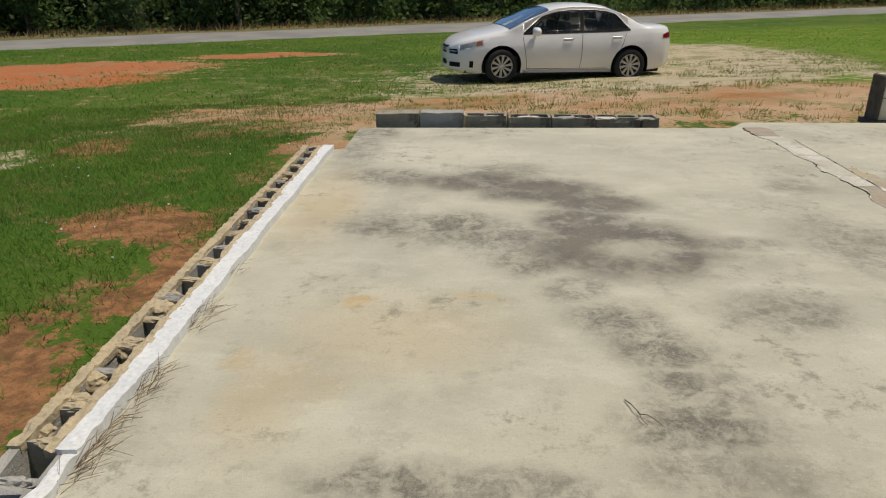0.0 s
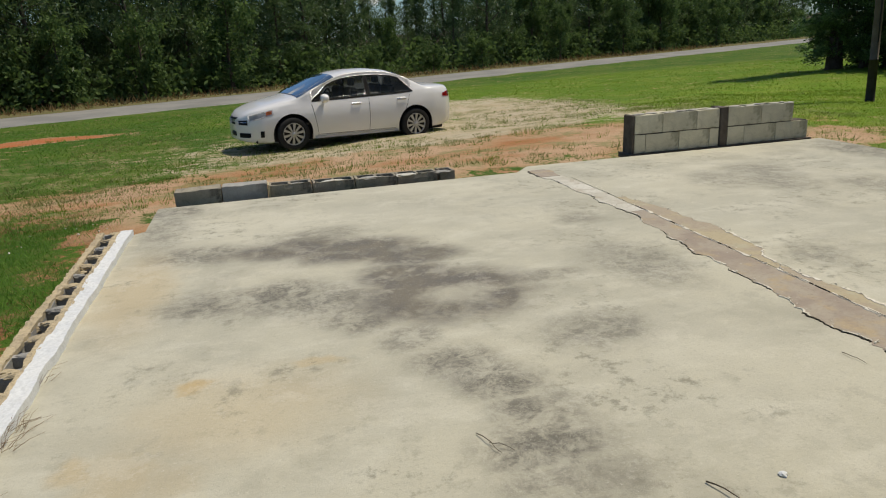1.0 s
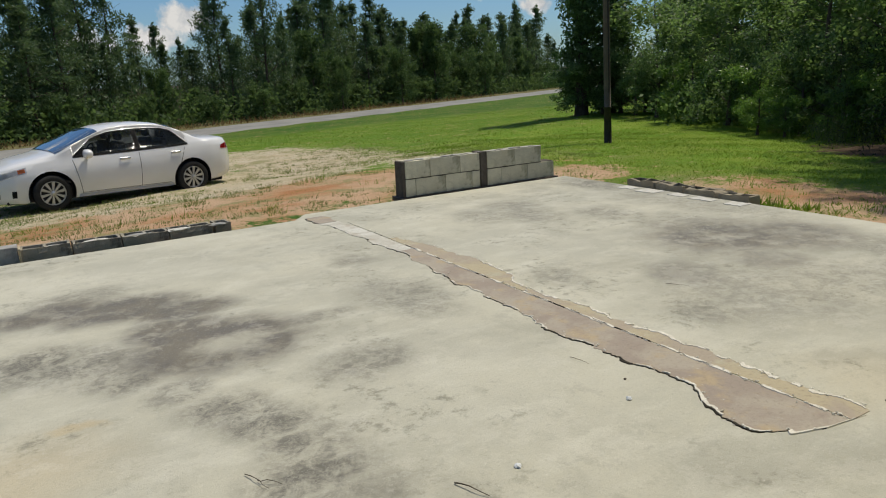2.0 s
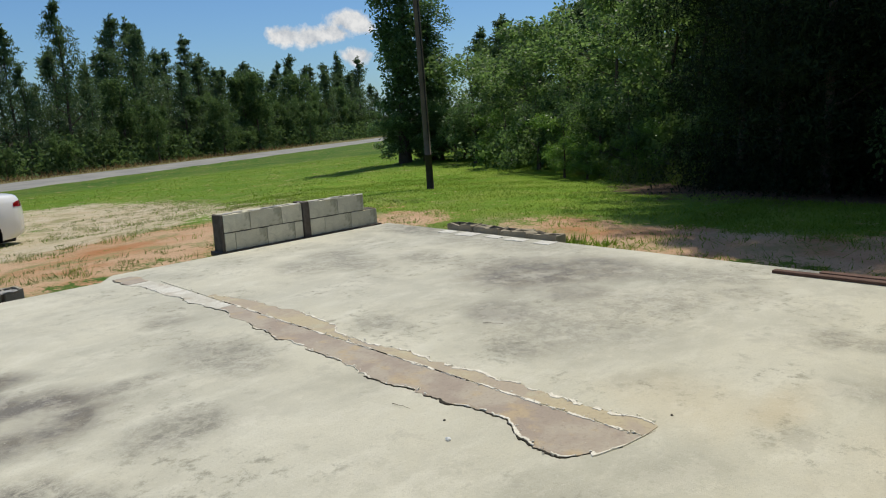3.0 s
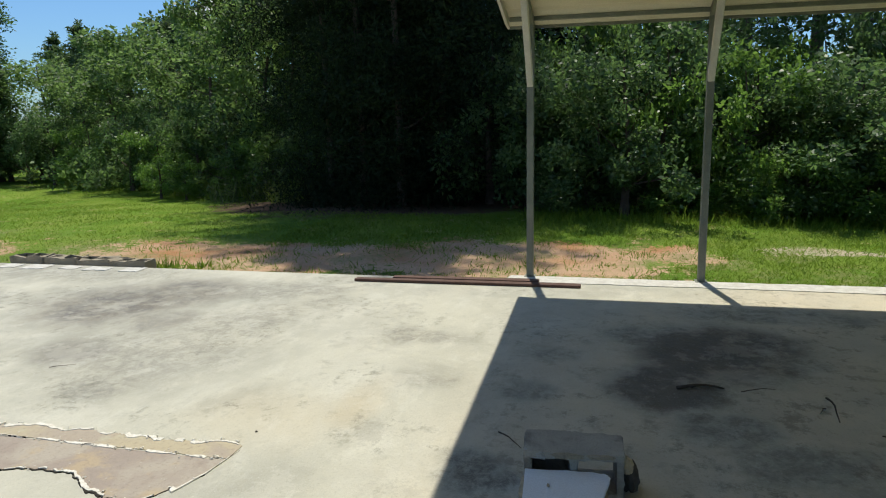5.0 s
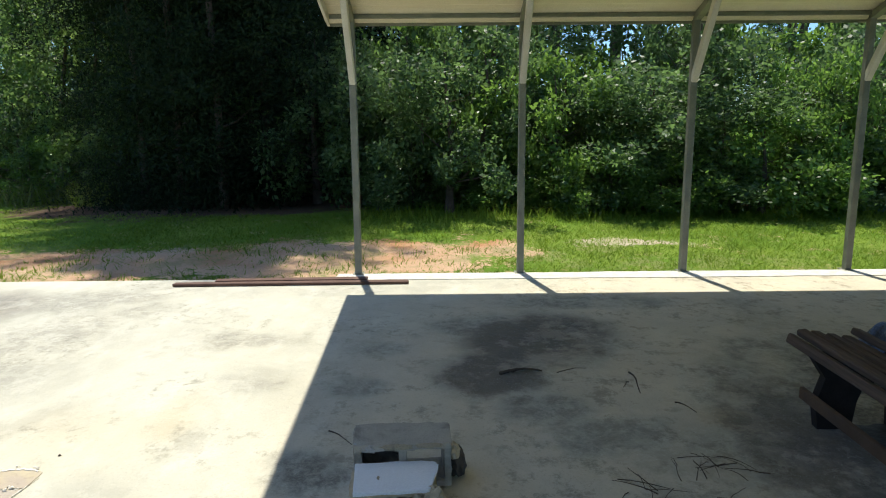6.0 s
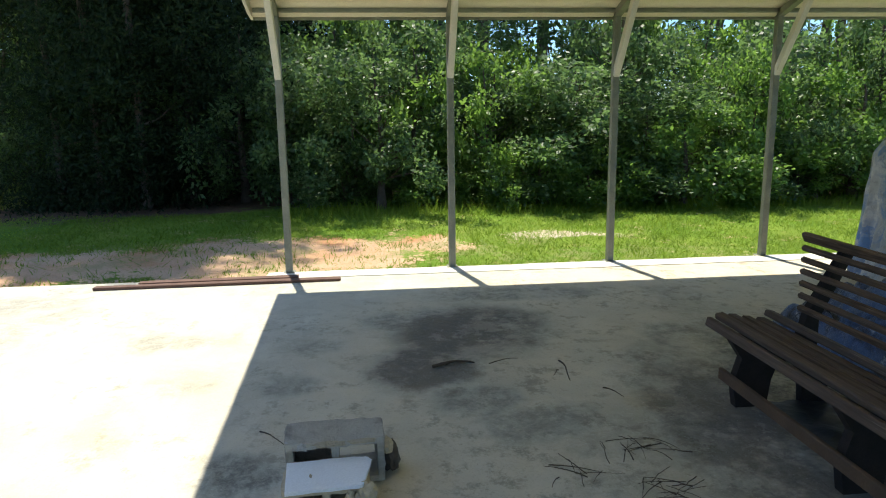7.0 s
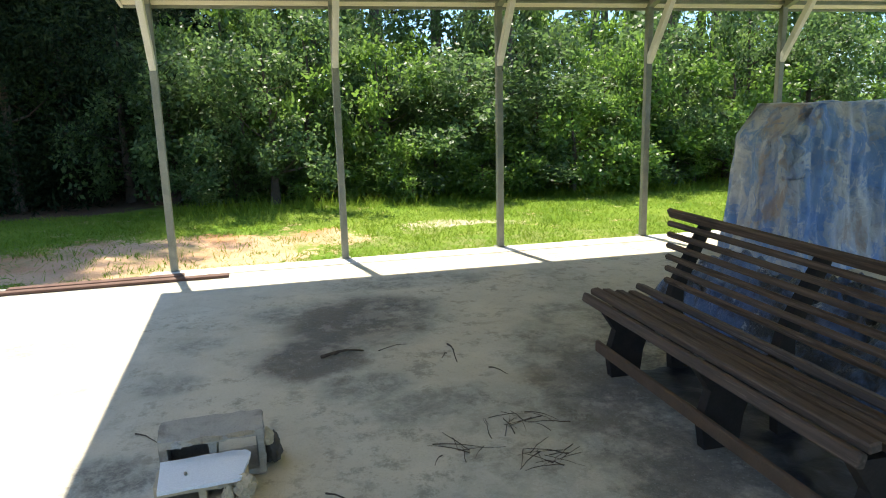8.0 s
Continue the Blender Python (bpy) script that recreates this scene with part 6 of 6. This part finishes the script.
# trees at the far side of the lawn
plant("ivy_tree", 20.2, 22.4, 1.0, 0.4, 1.0)
plant("ivy_tree", 21.4, 22.0, 0.9, 2.0, 0.55)
for x, y, k in ((20.1, 22.2, 0.6), (20.7, 21.7, 0.7), (21.5, 21.5, 0.65), (22.3, 20.9, 0.6)):
    plant("shrub_a", x, y, 0.95, x, k)
LAWN_TREES = [(23.5, 21.5, 0.85, 0.62), (22.6, 19.2, 0.8, 0.6), (25.5, 17.5, 1.0, 0.72), (21.6, 17.0, 0.7, 0.5), (23, 14.8, 0.95, 0.72), (20.3, 14.2, 0.75, 0.52), (24.0, 12.0, 1.0, 0.85), (19.6, 11.9, 0.8, 0.62), (18.2, 9.4, 0.75, 0.66), (21.0, 9.6, 1.0, 0.9), (16.8, 8.0, 0.6, 0.62), (19.2, 8.0, 0.8, 0.8), (17.4, 6.9, 0.55, 0.6), (22.5, 8.2, 1.0, 1.0)]
LAWN_PINES = [(27, 22.5, 'pine_b', 0.7, 0.58), (30, 20, 'pine_a', 0.8, 0.7), (28.5, 16, 'pine_a', 0.8, 0.66), (24.5, 9.0, 'pine_a', 0.9, 0.9), (32, 26, 'pine_a', 0.9, 0.62), (36, 24, 'pine_a', 1.0, 0.8), (34, 30, 'pine_b', 0.9, 0.7), (26.5, 20, 'pine_c', 0.7, 0.62), (29, 24, 'far_broad_a', 0.9, 0.75), (33, 21, 'far_broad_a', 1.1, 1.0), (31, 17, 'pine_b', 0.8, 0.75), (27.5, 12.5, 'pine_a', 0.9, 0.8), (38, 29, 'far_broad_a', 1.2, 1.0)]
for x, y, k, s, q in [(x, y, "wood_broad", a, b) for x, y, a, b in LAWN_TREES] + LAWN_PINES:
    plant(k, x, y, s, pr_.uniform(0, 6.28), q * pr_.uniform(0.95, 1.08), "trees beyond the lawn")
for x, y, k, s in ((17.8, 12.6, "shrub_b", 0.75), (17.2, 11.0, "shrub_a", 0.7), (18.6, 14.2, "shrub_a", 0.8), (16.6, 9.8, "shrub_a", 0.75), (15.9, 10.6, "shrub_b", 0.42), (16.3, 11.6, "shrub_b", 0.5), (15.9, 9.2, "shrub_b", 0.45), (15.6, 8.0, "shrub_b", 0.6), (15.2, 6.9, "shrub_a", 0.55), (19.4, 16.3, "shrub_b", 0.8), (20.4, 18.6, "shrub_a", 0.8), (21.2, 20.4, "shrub_a", 0.75)):
    plant(k, x, y, s, pr_.uniform(0, 6.28), None, "shrubs beyond the lawn")
# evergreens beside the slab, near-black because shade is put into their leaf colour
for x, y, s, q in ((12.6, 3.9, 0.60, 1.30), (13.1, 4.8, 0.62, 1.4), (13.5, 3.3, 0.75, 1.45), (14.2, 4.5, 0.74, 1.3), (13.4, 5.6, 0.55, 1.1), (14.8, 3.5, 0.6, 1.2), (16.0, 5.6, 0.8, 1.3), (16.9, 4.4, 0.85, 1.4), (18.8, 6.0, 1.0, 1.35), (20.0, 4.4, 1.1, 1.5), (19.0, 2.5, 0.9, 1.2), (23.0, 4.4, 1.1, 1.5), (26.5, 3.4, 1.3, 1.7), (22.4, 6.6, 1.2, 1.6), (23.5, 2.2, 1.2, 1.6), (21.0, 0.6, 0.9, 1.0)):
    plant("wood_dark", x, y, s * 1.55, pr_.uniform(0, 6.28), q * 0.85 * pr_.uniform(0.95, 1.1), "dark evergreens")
# wood edge beside the carport
for k in range(17):
    y = 1.0 - 0.88 * k + pr_.uniform(-0.35, 0.35)
    x = 11.9 - 0.07 * k + pr_.uniform(-0.5, 1.0)
    plant("shrub_a" if pr_.random() < 0.55 else "shrub_b", x, y, pr_.uniform(0.6, 1.1), pr_.uniform(0, 6.28), pr_.uniform(0.5, 1.1), "wood edge shrubs")
for k in range(9):
    y = 0.4 - 1.7 * k + pr_.uniform(-0.4, 0.4)
    plant("shrub_a" if k % 2 else "shrub_b", 13.8 + pr_.uniform(-0.4, 0.7), y, pr_.uniform(0.9, 1.3), pr_.uniform(0, 6.28), pr_.uniform(1.0, 1.6), "wood edge shrubs")
for k in range(9):
    y = -0.4 - 1.8 * k + pr_.uniform(-0.5, 0.5)
    plant("wood_broad", 16.8 + pr_.uniform(-0.8, 1.2), y, pr_.uniform(0.55, 0.85), pr_.uniform(0, 6.28), pr_.uniform(0.42, 0.68), "wood edge trees")
for k in range(22):
    y = 3.0 - 0.95 * k + pr_.uniform(-0.5, 0.5)
    plant("tall_pine", 21.0 + pr_.uniform(-2.0, 5.0), y, pr_.uniform(0.8, 1.0), pr_.uniform(0, 6.28), None, "forest pines")
# low bushes close the foot of the wood
for k in range(24):
    y = 1.6 - 0.55 * k + pr_.uniform(-0.2, 0.2)
    plant("bush" if pr_.random() < 0.5 else "bush_dark", 11.6 - 0.04 * k + pr_.uniform(-0.2, 0.6), y, pr_.uniform(0.5, 0.95), pr_.uniform(0, 6.28), pr_.uniform(0.4, 0.85), "wood edge bushes")
for x, y, k, s, q in ((12.2, 1.5, "shrub_a", 0.8, 0.75), (12.9, 2.3, "shrub_a", 0.9, 0.95), (11.9, 0.35, "shrub_a", 0.8, 0.66), (12.2, -0.5, "shrub_b", 0.7, 0.62), (10.8, -4.8, "bush", 1.15, 1.05), (11.1, -3.9, "bush", 0.9, 0.8), (11.3, -2.6, "bush", 0.8, 0.85), (11.8, -3.4, "shrub_a", 0.9, 0.75), (12.0, -1.9, "shrub_a", 0.85, 0.7), (11.6, -6.4, "shrub_b", 0.95, 0.9)):
    plant(k, x, y, s, pr_.uniform(0, 6.28), q, "wood edge shrubs")
# bare pine trunks standing among the shrubs
for x, y in ((19.0, 0.0), (19.4, -1.8), (18.8, -2.9), (20.0, 0.9), (19.4, -5.6), (20.2, -7.9)):
    plant("tall_pine", x, y, 0.85, pr_.uniform(0, 6.28), None, "forest pines")
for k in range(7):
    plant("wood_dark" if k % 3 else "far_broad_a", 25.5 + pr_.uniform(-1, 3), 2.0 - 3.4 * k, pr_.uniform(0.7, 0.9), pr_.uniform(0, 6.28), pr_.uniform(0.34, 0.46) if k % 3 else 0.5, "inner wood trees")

# ---- grass and weeds, uncountable ----


def bare(x, y):
    v = np.zeros_like(x)
    for cx, cy, rx, ry, s in CLAY + SAND:
        d = np.hypot((x - cx) / rx, (y - cy) / ry) + 0.35 * np.sin(4.1 * x + 2 * np.sin(3.3 * y)) * np.cos(3.7 * y + np.sin(5 * x))
        v = np.maximum(v, s * (1 - sstep(d, 0.75, 1.25)))
    return v


def on_slab(x, y):
    return (x > -1.36) & (x < 6.5) & (y < 7.55) & (y > -9.5)


def tufts(name, x0, x1, y0, y1, count, h, width, material, label, keep_bare=0.05, thin=0.0, only=None, lean=1.0):
    x, y = rng.uniform(x0, x1, count), rng.uniform(y0, y1, count)
    clump = 0.5 + 0.5 * np.sin(2.1 * x + 1.7 * np.sin(1.9 * y)) * np.cos(2.6 * y + 0.8 * x)
    p = np.clip(1 - bare(x, y), keep_bare, 1) * (1 - thin * clump)
    ok = (rng.random(count) < p) & ~on_slab(x, y)
    if only is not None:
        ok &= only(x, y)
    x, y = x[ok], y[ok]
    n_ = len(x)
    z = level(x, y) - 0.01
    a = rng.uniform(0, math.tau, n_)
    hh = h * (0.45 + 0.9 * rng.random(n_)) * (0.6 + 0.6 * clump[ok])
    w = width * (0.6 + 0.8 * rng.random(n_))
    lx, ly = rng.normal(0, lean, n_) * hh, rng.normal(0, lean, n_) * hh
    v = np.stack([np.stack([x - np.cos(a) * w, y - np.sin(a) * w, z], -1), np.stack([x + np.cos(a) * w, y + np.sin(a) * w, z], -1), np.stack([x + lx, y + ly, z + hh], -1)], 1).reshape(-1, 3)
    ob = new(name, strip_mesh(name, v.tolist(), np.arange(n_ * 3).reshape(-1, 3).tolist(), material))
    return tagged(ob, label, "grass", kind="stuff")


tufts("lawn_grass", -7.0, -1.32, 1.0, 12.0, 200000, 0.055, 0.0036, BLADE_LAWN, "short green lawn grass beside the slab", 0.05, 0.7, lean=0.6)
tufts("dead_grass", -7.0, -1.32, 1.0, 12.0, 60000, 0.04, 0.0035, BLADE_DEAD, "brown dead grass among the lawn", 0.45, 0.0, lambda x, y: np.sin(1.3 * x + 2.1 * np.sin(1.1 * y)) * np.cos(1.7 * y - 0.9 * x) + 0.35 * np.sin(7 * x) * np.cos(6 * y) > 0.1, lean=0.9)
tufts("meadow_grass", -24.0, 0.0, 11.0, 31.0, 65000, 0.06, 0.012, BLADE_LAWN, "green meadow grass before the road", 0.02, 0.4)
tufts("field_grass", 0.0, 40.0, 14.0, 32.0, 60000, 0.05, 0.014, BLADE, "green mown field grass towards the road", 0.03, 0.4, lambda x, y: -0.42 * x + 0.907 * y < 31)
tufts("mown_grass", 6.6, 20.0, 4.0, 16.0, 95000, 0.04, 0.008, BLADE, "bright green mown lawn by the pole", 0.03, 0.3, lambda x, y: (x < 11.6) | (y > 7.5))
tufts("side_grass", 6.6, 11.2, -9.0, 4.5, 90000, 0.06, 0.006, BLADE, "sunlit green grass strip beside the carport", 0.10, 0.4)
tufts("wood_edge_grass", 10.2, 11.4, -10.0, 1.5, 6000, 0.18, 0.007, BLADE, "tall grass along the wood edge", 0.3, 0.5, lean=0.4)
for wname, wmat, wn_ in (("tall_weeds", BLADE_DRY, 15000), ("tall_grass", BLADE, 9000)):
    tufts(wname, 13.5, 21.5, 6.5, 17.5, wn_, 0.48, 0.011, wmat, "tall grey-green weeds before the wood", 0.3, 0.3, lambda x, y: np.abs((x - 14.4) * 0.771 - (y - 8.2) * 0.637 - 0.9 + 0.4 * np.sin(2.2 * y)) < 0.75, lean=0.35)
tufts("roadside_scrub", -40.0, 60.0, 30.0, 62.0, 60000, 0.36, 0.03, BLADE_DEAD, "brownish scrub along the far road verge", 1.0, 0.2, lambda x, y: (np.abs(-0.42 * x + 0.907 * y - 38.4) < 0.9), lean=0.4)
uu, ww = rng.uniform(-40, 100, 4200), rng.uniform(39.4, 45.5, 4200)
ux, uy = RD.x * uu + RN.x * ww, RD.y * uu + RN.y * ww
uc = np.stack([ux, uy, level(ux, uy) + 0.1 + 1.7 * rng.random(4200) ** 2], -1)
uv_, uf_ = leaf_cloud(uc, 0.7, 11, 0.30)
uv_[:, 2] = np.maximum(uv_[:, 2], level(uv_[:, 0], uv_[:, 1]))
tagged(new("undergrowth", mesh_np("undergrowth", uv_, uf_, LEAF_FAR)), "dense green undergrowth below the far woods", "undergrowth", kind="stuff")
# leafy undergrowth on the floor of the near wood
for uname, x0, x1, y0, y1, cnt, rise, lsize, umat in (("wood_undergrowth", 11.4, 17.5, -15.0, 1.6, 2600, 0.7, 0.10, LEAF), ("sapling_thicket", 15.5, 24.0, 7.0, 21.0, 2600, 0.9, 0.14, LEAF_WOOD)):
    ux, uy = rng.uniform(x0, x1, cnt), rng.uniform(y0, y1, cnt)
    keep = ((ux + 0.35 * uy > 23.4) & (uy < 16.5)) if uname == "sapling_thicket" else (ux > 11.3)
    ux, uy = ux[keep], uy[keep]
    uv_, uf_ = leaf_cloud(np.stack([ux, uy, level(ux, uy) + 0.05 + rise * rng.random(len(ux)) ** 1.5], -1), 0.28, 12, lsize)
    uv_[:, 2] = np.maximum(uv_[:, 2], level(uv_[:, 0], uv_[:, 1]))
    tagged(new(uname, mesh_np(uname, uv_, uf_, umat)), "leafy green undergrowth on the wood floor", "undergrowth", kind="stuff")


def weed_clumps(name, x0, x1, y0, y1, count, blades, h, width, material, label, only):
    """Weeds that grow in tufts of many blades."""
    x, y = rng.uniform(x0, x1, count), rng.uniform(y0, y1, count)
    ok = only(x, y) & ~on_slab(x, y)
    x, y = x[ok], y[ok]
    big = np.repeat(0.5 + rng.random(len(x)) ** 1.5, blades)
    x, y = np.repeat(x, blades), np.repeat(y, blades)
    n_ = len(x)
    a, rad = rng.uniform(0, math.tau, n_), 0.09 * big * np.sqrt(rng.random(n_))
    x, y = x + np.cos(a) * rad * 1.5, y + np.sin(a) * rad
    z = level(x, y) - 0.005
    hh, w, b = h * big * (0.4 + 0.8 * rng.random(n_)), width * (0.6 + 0.8 * rng.random(n_)), rng.uniform(0, math.tau, n_)
    lx, ly = np.cos(a) * hh * 0.45 + rng.normal(0, 0.25, n_) * hh, np.sin(a) * hh * 0.45 + rng.normal(0, 0.25, n_) * hh
    v = np.stack([np.stack([x - np.cos(b) * w, y - np.sin(b) * w, z], -1), np.stack([x + np.cos(b) * w, y + np.sin(b) * w, z], -1), np.stack([x + lx, y + ly, z + hh], -1)], 1).reshape(-1, 3)
    tagged(new(name, strip_mesh(name, v.tolist(), np.arange(n_ * 3).reshape(-1, 3).tolist(), material)), label, "weeds", kind="stuff")


weed_clumps("sand_weeds", -4.0, 9.0, 7.7, 20.0, 1900, 20, 0.062, 0.0045, BLADE_DRY, "tufts of dry weeds on the sandy yard", lambda x, y: np.sin(1.1 * x + 1.3 * np.sin(0.9 * y)) + np.cos(1.9 * y + 0.7 * x) > -0.5)
weed_clumps("green_weeds", -3.0, 8.0, 8.2, 15.0, 260, 18, 0.075, 0.0045, BLADE, "tufts of green weeds on the clay yard", lambda x, y: np.sin(1.6 * x + 2 * np.sin(1.3 * y)) > 0.1)
weed_clumps("clay_weeds", 6.55, 9.5, -3.0, 6.0, 260, 16, 0.07, 0.005, BLADE, "small green weeds on the bare clay beside the slab", lambda x, y: np.sin(2.6 * x + 2 * np.sin(1.7 * y)) > 0.0)
weed_clumps("corner_weeds", 6.5, 6.8, 4.3, 4.9, 9, 12, 0.15, 0.010, BLADE, "leafy weeds at the slab corner", lambda x, y: x > 0)
tufts("row_weeds", 6.0, 6.5, 4.0, 6.4, 900, 0.2, 0.01, BLADE, "small green weeds growing over the blocks", 1.0, lean=0.4)

# ---- twigs and straw on the slab ----


def twig(points, r, label, name="twig"):
    b = tube([(x, y, 0.006 + z) for x, y, z in points], [r * (1 - 0.6 * k / (len(points) - 1)) for k in range(len(points))], 5)
    tagged(link(name, b, TWIG), label, "twig", "twigs on the slab")


def stick(x0, y0, x1, y1, seed, r=0.004, lift=0.01, label="dry brown twig lying on the concrete"):
    rr = random.Random(seed)
    pts = []
    for k in range(6):
        q = k / 5
        pts.append((x0 + (x1 - x0) * q + rr.uniform(-1, 1) * 0.004, y0 + (y1 - y0) * q + rr.uniform(-1, 1) * 0.004, lift * math.sin(math.pi * q)))
    twig(pts, r, label)


stick(0.61, 2.74, 0.65, 2.60, 1, 0.002)
stick(0.63, 2.67, 0.70, 2.60, 2, 0.0018)
stick(1.21, 2.245, 1.26, 2.11, 3, 0.003)
stick(2.27, 2.84, 2.28, 2.72, 4, 0.0018, 0.003)
stick(3.55, 3.36, 3.62, 3.24, 5, 0.002, 0.003)
stick(3.89, -0.23, 3.93, -0.47, 6, 0.011, 0.02, "thick dark twig on the shaded concrete")
stick(3.92, -0.30, 3.96, -0.42, 7, 0.008)
stick(3.90, -0.55, 3.96, -0.72, 8, 0.003)
stick(3.89, -0.94, 3.60, -0.92, 9, 0.006, 0.03)
stick(3.75, -0.90, 3.68, -0.86, 10, 0.004)
stick(3.48, -1.06, 3.36, -1.12, 11, 0.004)
rr_ = random.Random(5)
for k in range(38):
    cx, cy = (2.84, -0.98) if k < 16 else ((2.70, -0.70) if k < 24 else (2.52, -0.98))
    a, ln = rr_.uniform(0, 6.28), rr_.uniform(0.03, 0.10)
    x, y = cx + rr_.gauss(0, 0.04), cy + rr_.gauss(0, 0.055)
    stick(x - math.cos(a) * ln, y - math.sin(a) * ln, x + math.cos(a) * ln, y + math.sin(a) * ln, 100 + k, rr_.uniform(0.0014, 0.0028), rr_.uniform(0.0, 0.012))
for x, y in ((2.55, 0.62), (2.62, 0.55), (2.45, 0.0), (2.5, -0.15), (2.3, -0.5), (3.2, 0.6)):
    stick(x, y, x - 0.14, y - 0.12, int(x * 100), 0.004)
# dead straw along the painted wall
sv, sf = [], []
for k in range(130):
    cy = rr_.choice((2.25, 2.32, 2.42, 2.55, 2.62, 2.72, 2.8, 3.2, 3.32, 3.75))
    y = cy + rr_.gauss(0, 0.035)
    x = -1.082 + rr_.random() ** 2 * 0.07
    a, ln = rr_.gauss(1.0, 0.5), rr_.uniform(0.03, 0.13)
    z0, z1 = rr_.uniform(0.004, 0.02), rr_.uniform(0.006, 0.075)
    bow = rr_.uniform(-0.2, 0.2)
    pts = [(x + math.cos(a + bow * q) * ln * q, y + math.sin(a + bow * q) * ln * q, z0 + (z1 - z0) * math.sin(2.2 * q)) for q in (0.0, 0.5, 1.0)]
    i = len(sv)
    for j, p in enumerate(pts):
        w = 0.0010 * (1 - 0.3 * j)
        sv += [(p[0] - math.sin(a) * w, p[1] + math.cos(a) * w, p[2]), (p[0] + math.sin(a) * w, p[1] - math.cos(a) * w, p[2]), (p[0], p[1], p[2] + 2 * w)]
    for j in (0, 3):
        sf += [(i + j, i + j + 1, i + j + 4, i + j + 3), (i + j + 1, i + j + 2, i + j + 5, i + j + 4), (i + j + 2, i + j, i + j + 3, i + j + 5)]
tagged(new("dead_straw", strip_mesh("dead_straw", sv, sf, STRAW)), "dead grass straw caught along the white wall", "straw", kind="stuff")
# loose stones and flakes on the ground by the wall
pv = bmesh.new()
for k in range(70):
    x, y = rr_.uniform(-4.5, -1.4), rr_.uniform(2.2, 9.5)
    r = rr_.uniform(0.004, 0.013)
    g = bmesh.ops.create_icosphere(pv, subdivisions=1, radius=r, matrix=Matrix.Translation((x, y, float(level(x, y)) + r * 0.3)))
    for v in g["verts"]:
        v.co += Vector((rr_.uniform(-1, 1), rr_.uniform(-1, 1), rr_.uniform(-1, 0.2))) * r * 0.4
tagged(link("pebbles", pv, STRIP_WHITE), "scattered pale pebbles and concrete crumbs", "stones", kind="stuff")
for x, y, r in ((2.998, 1.708, 0.007), (2.167, 2.346, 0.014), (2.30, 2.50, 0.007), (1.456, 2.203, 0.0135)):
    g = bmesh.new()
    bmesh.ops.create_icosphere(g, subdivisions=2, radius=r, matrix=Matrix.Translation((x, y, r * 0.4)))
    for v in g.verts:
        v.co += Vector((rr_.uniform(-1, 1), rr_.uniform(-1, 1), 0)) * r * 0.25
        v.co.z = max(v.co.z * 0.7, 0.001)
    tagged(link("pebble", g, PAINT_WHITE if r > 0.013 else MORTAR_DARK), "small loose stone chip on the slab", "stone", "stone chips")
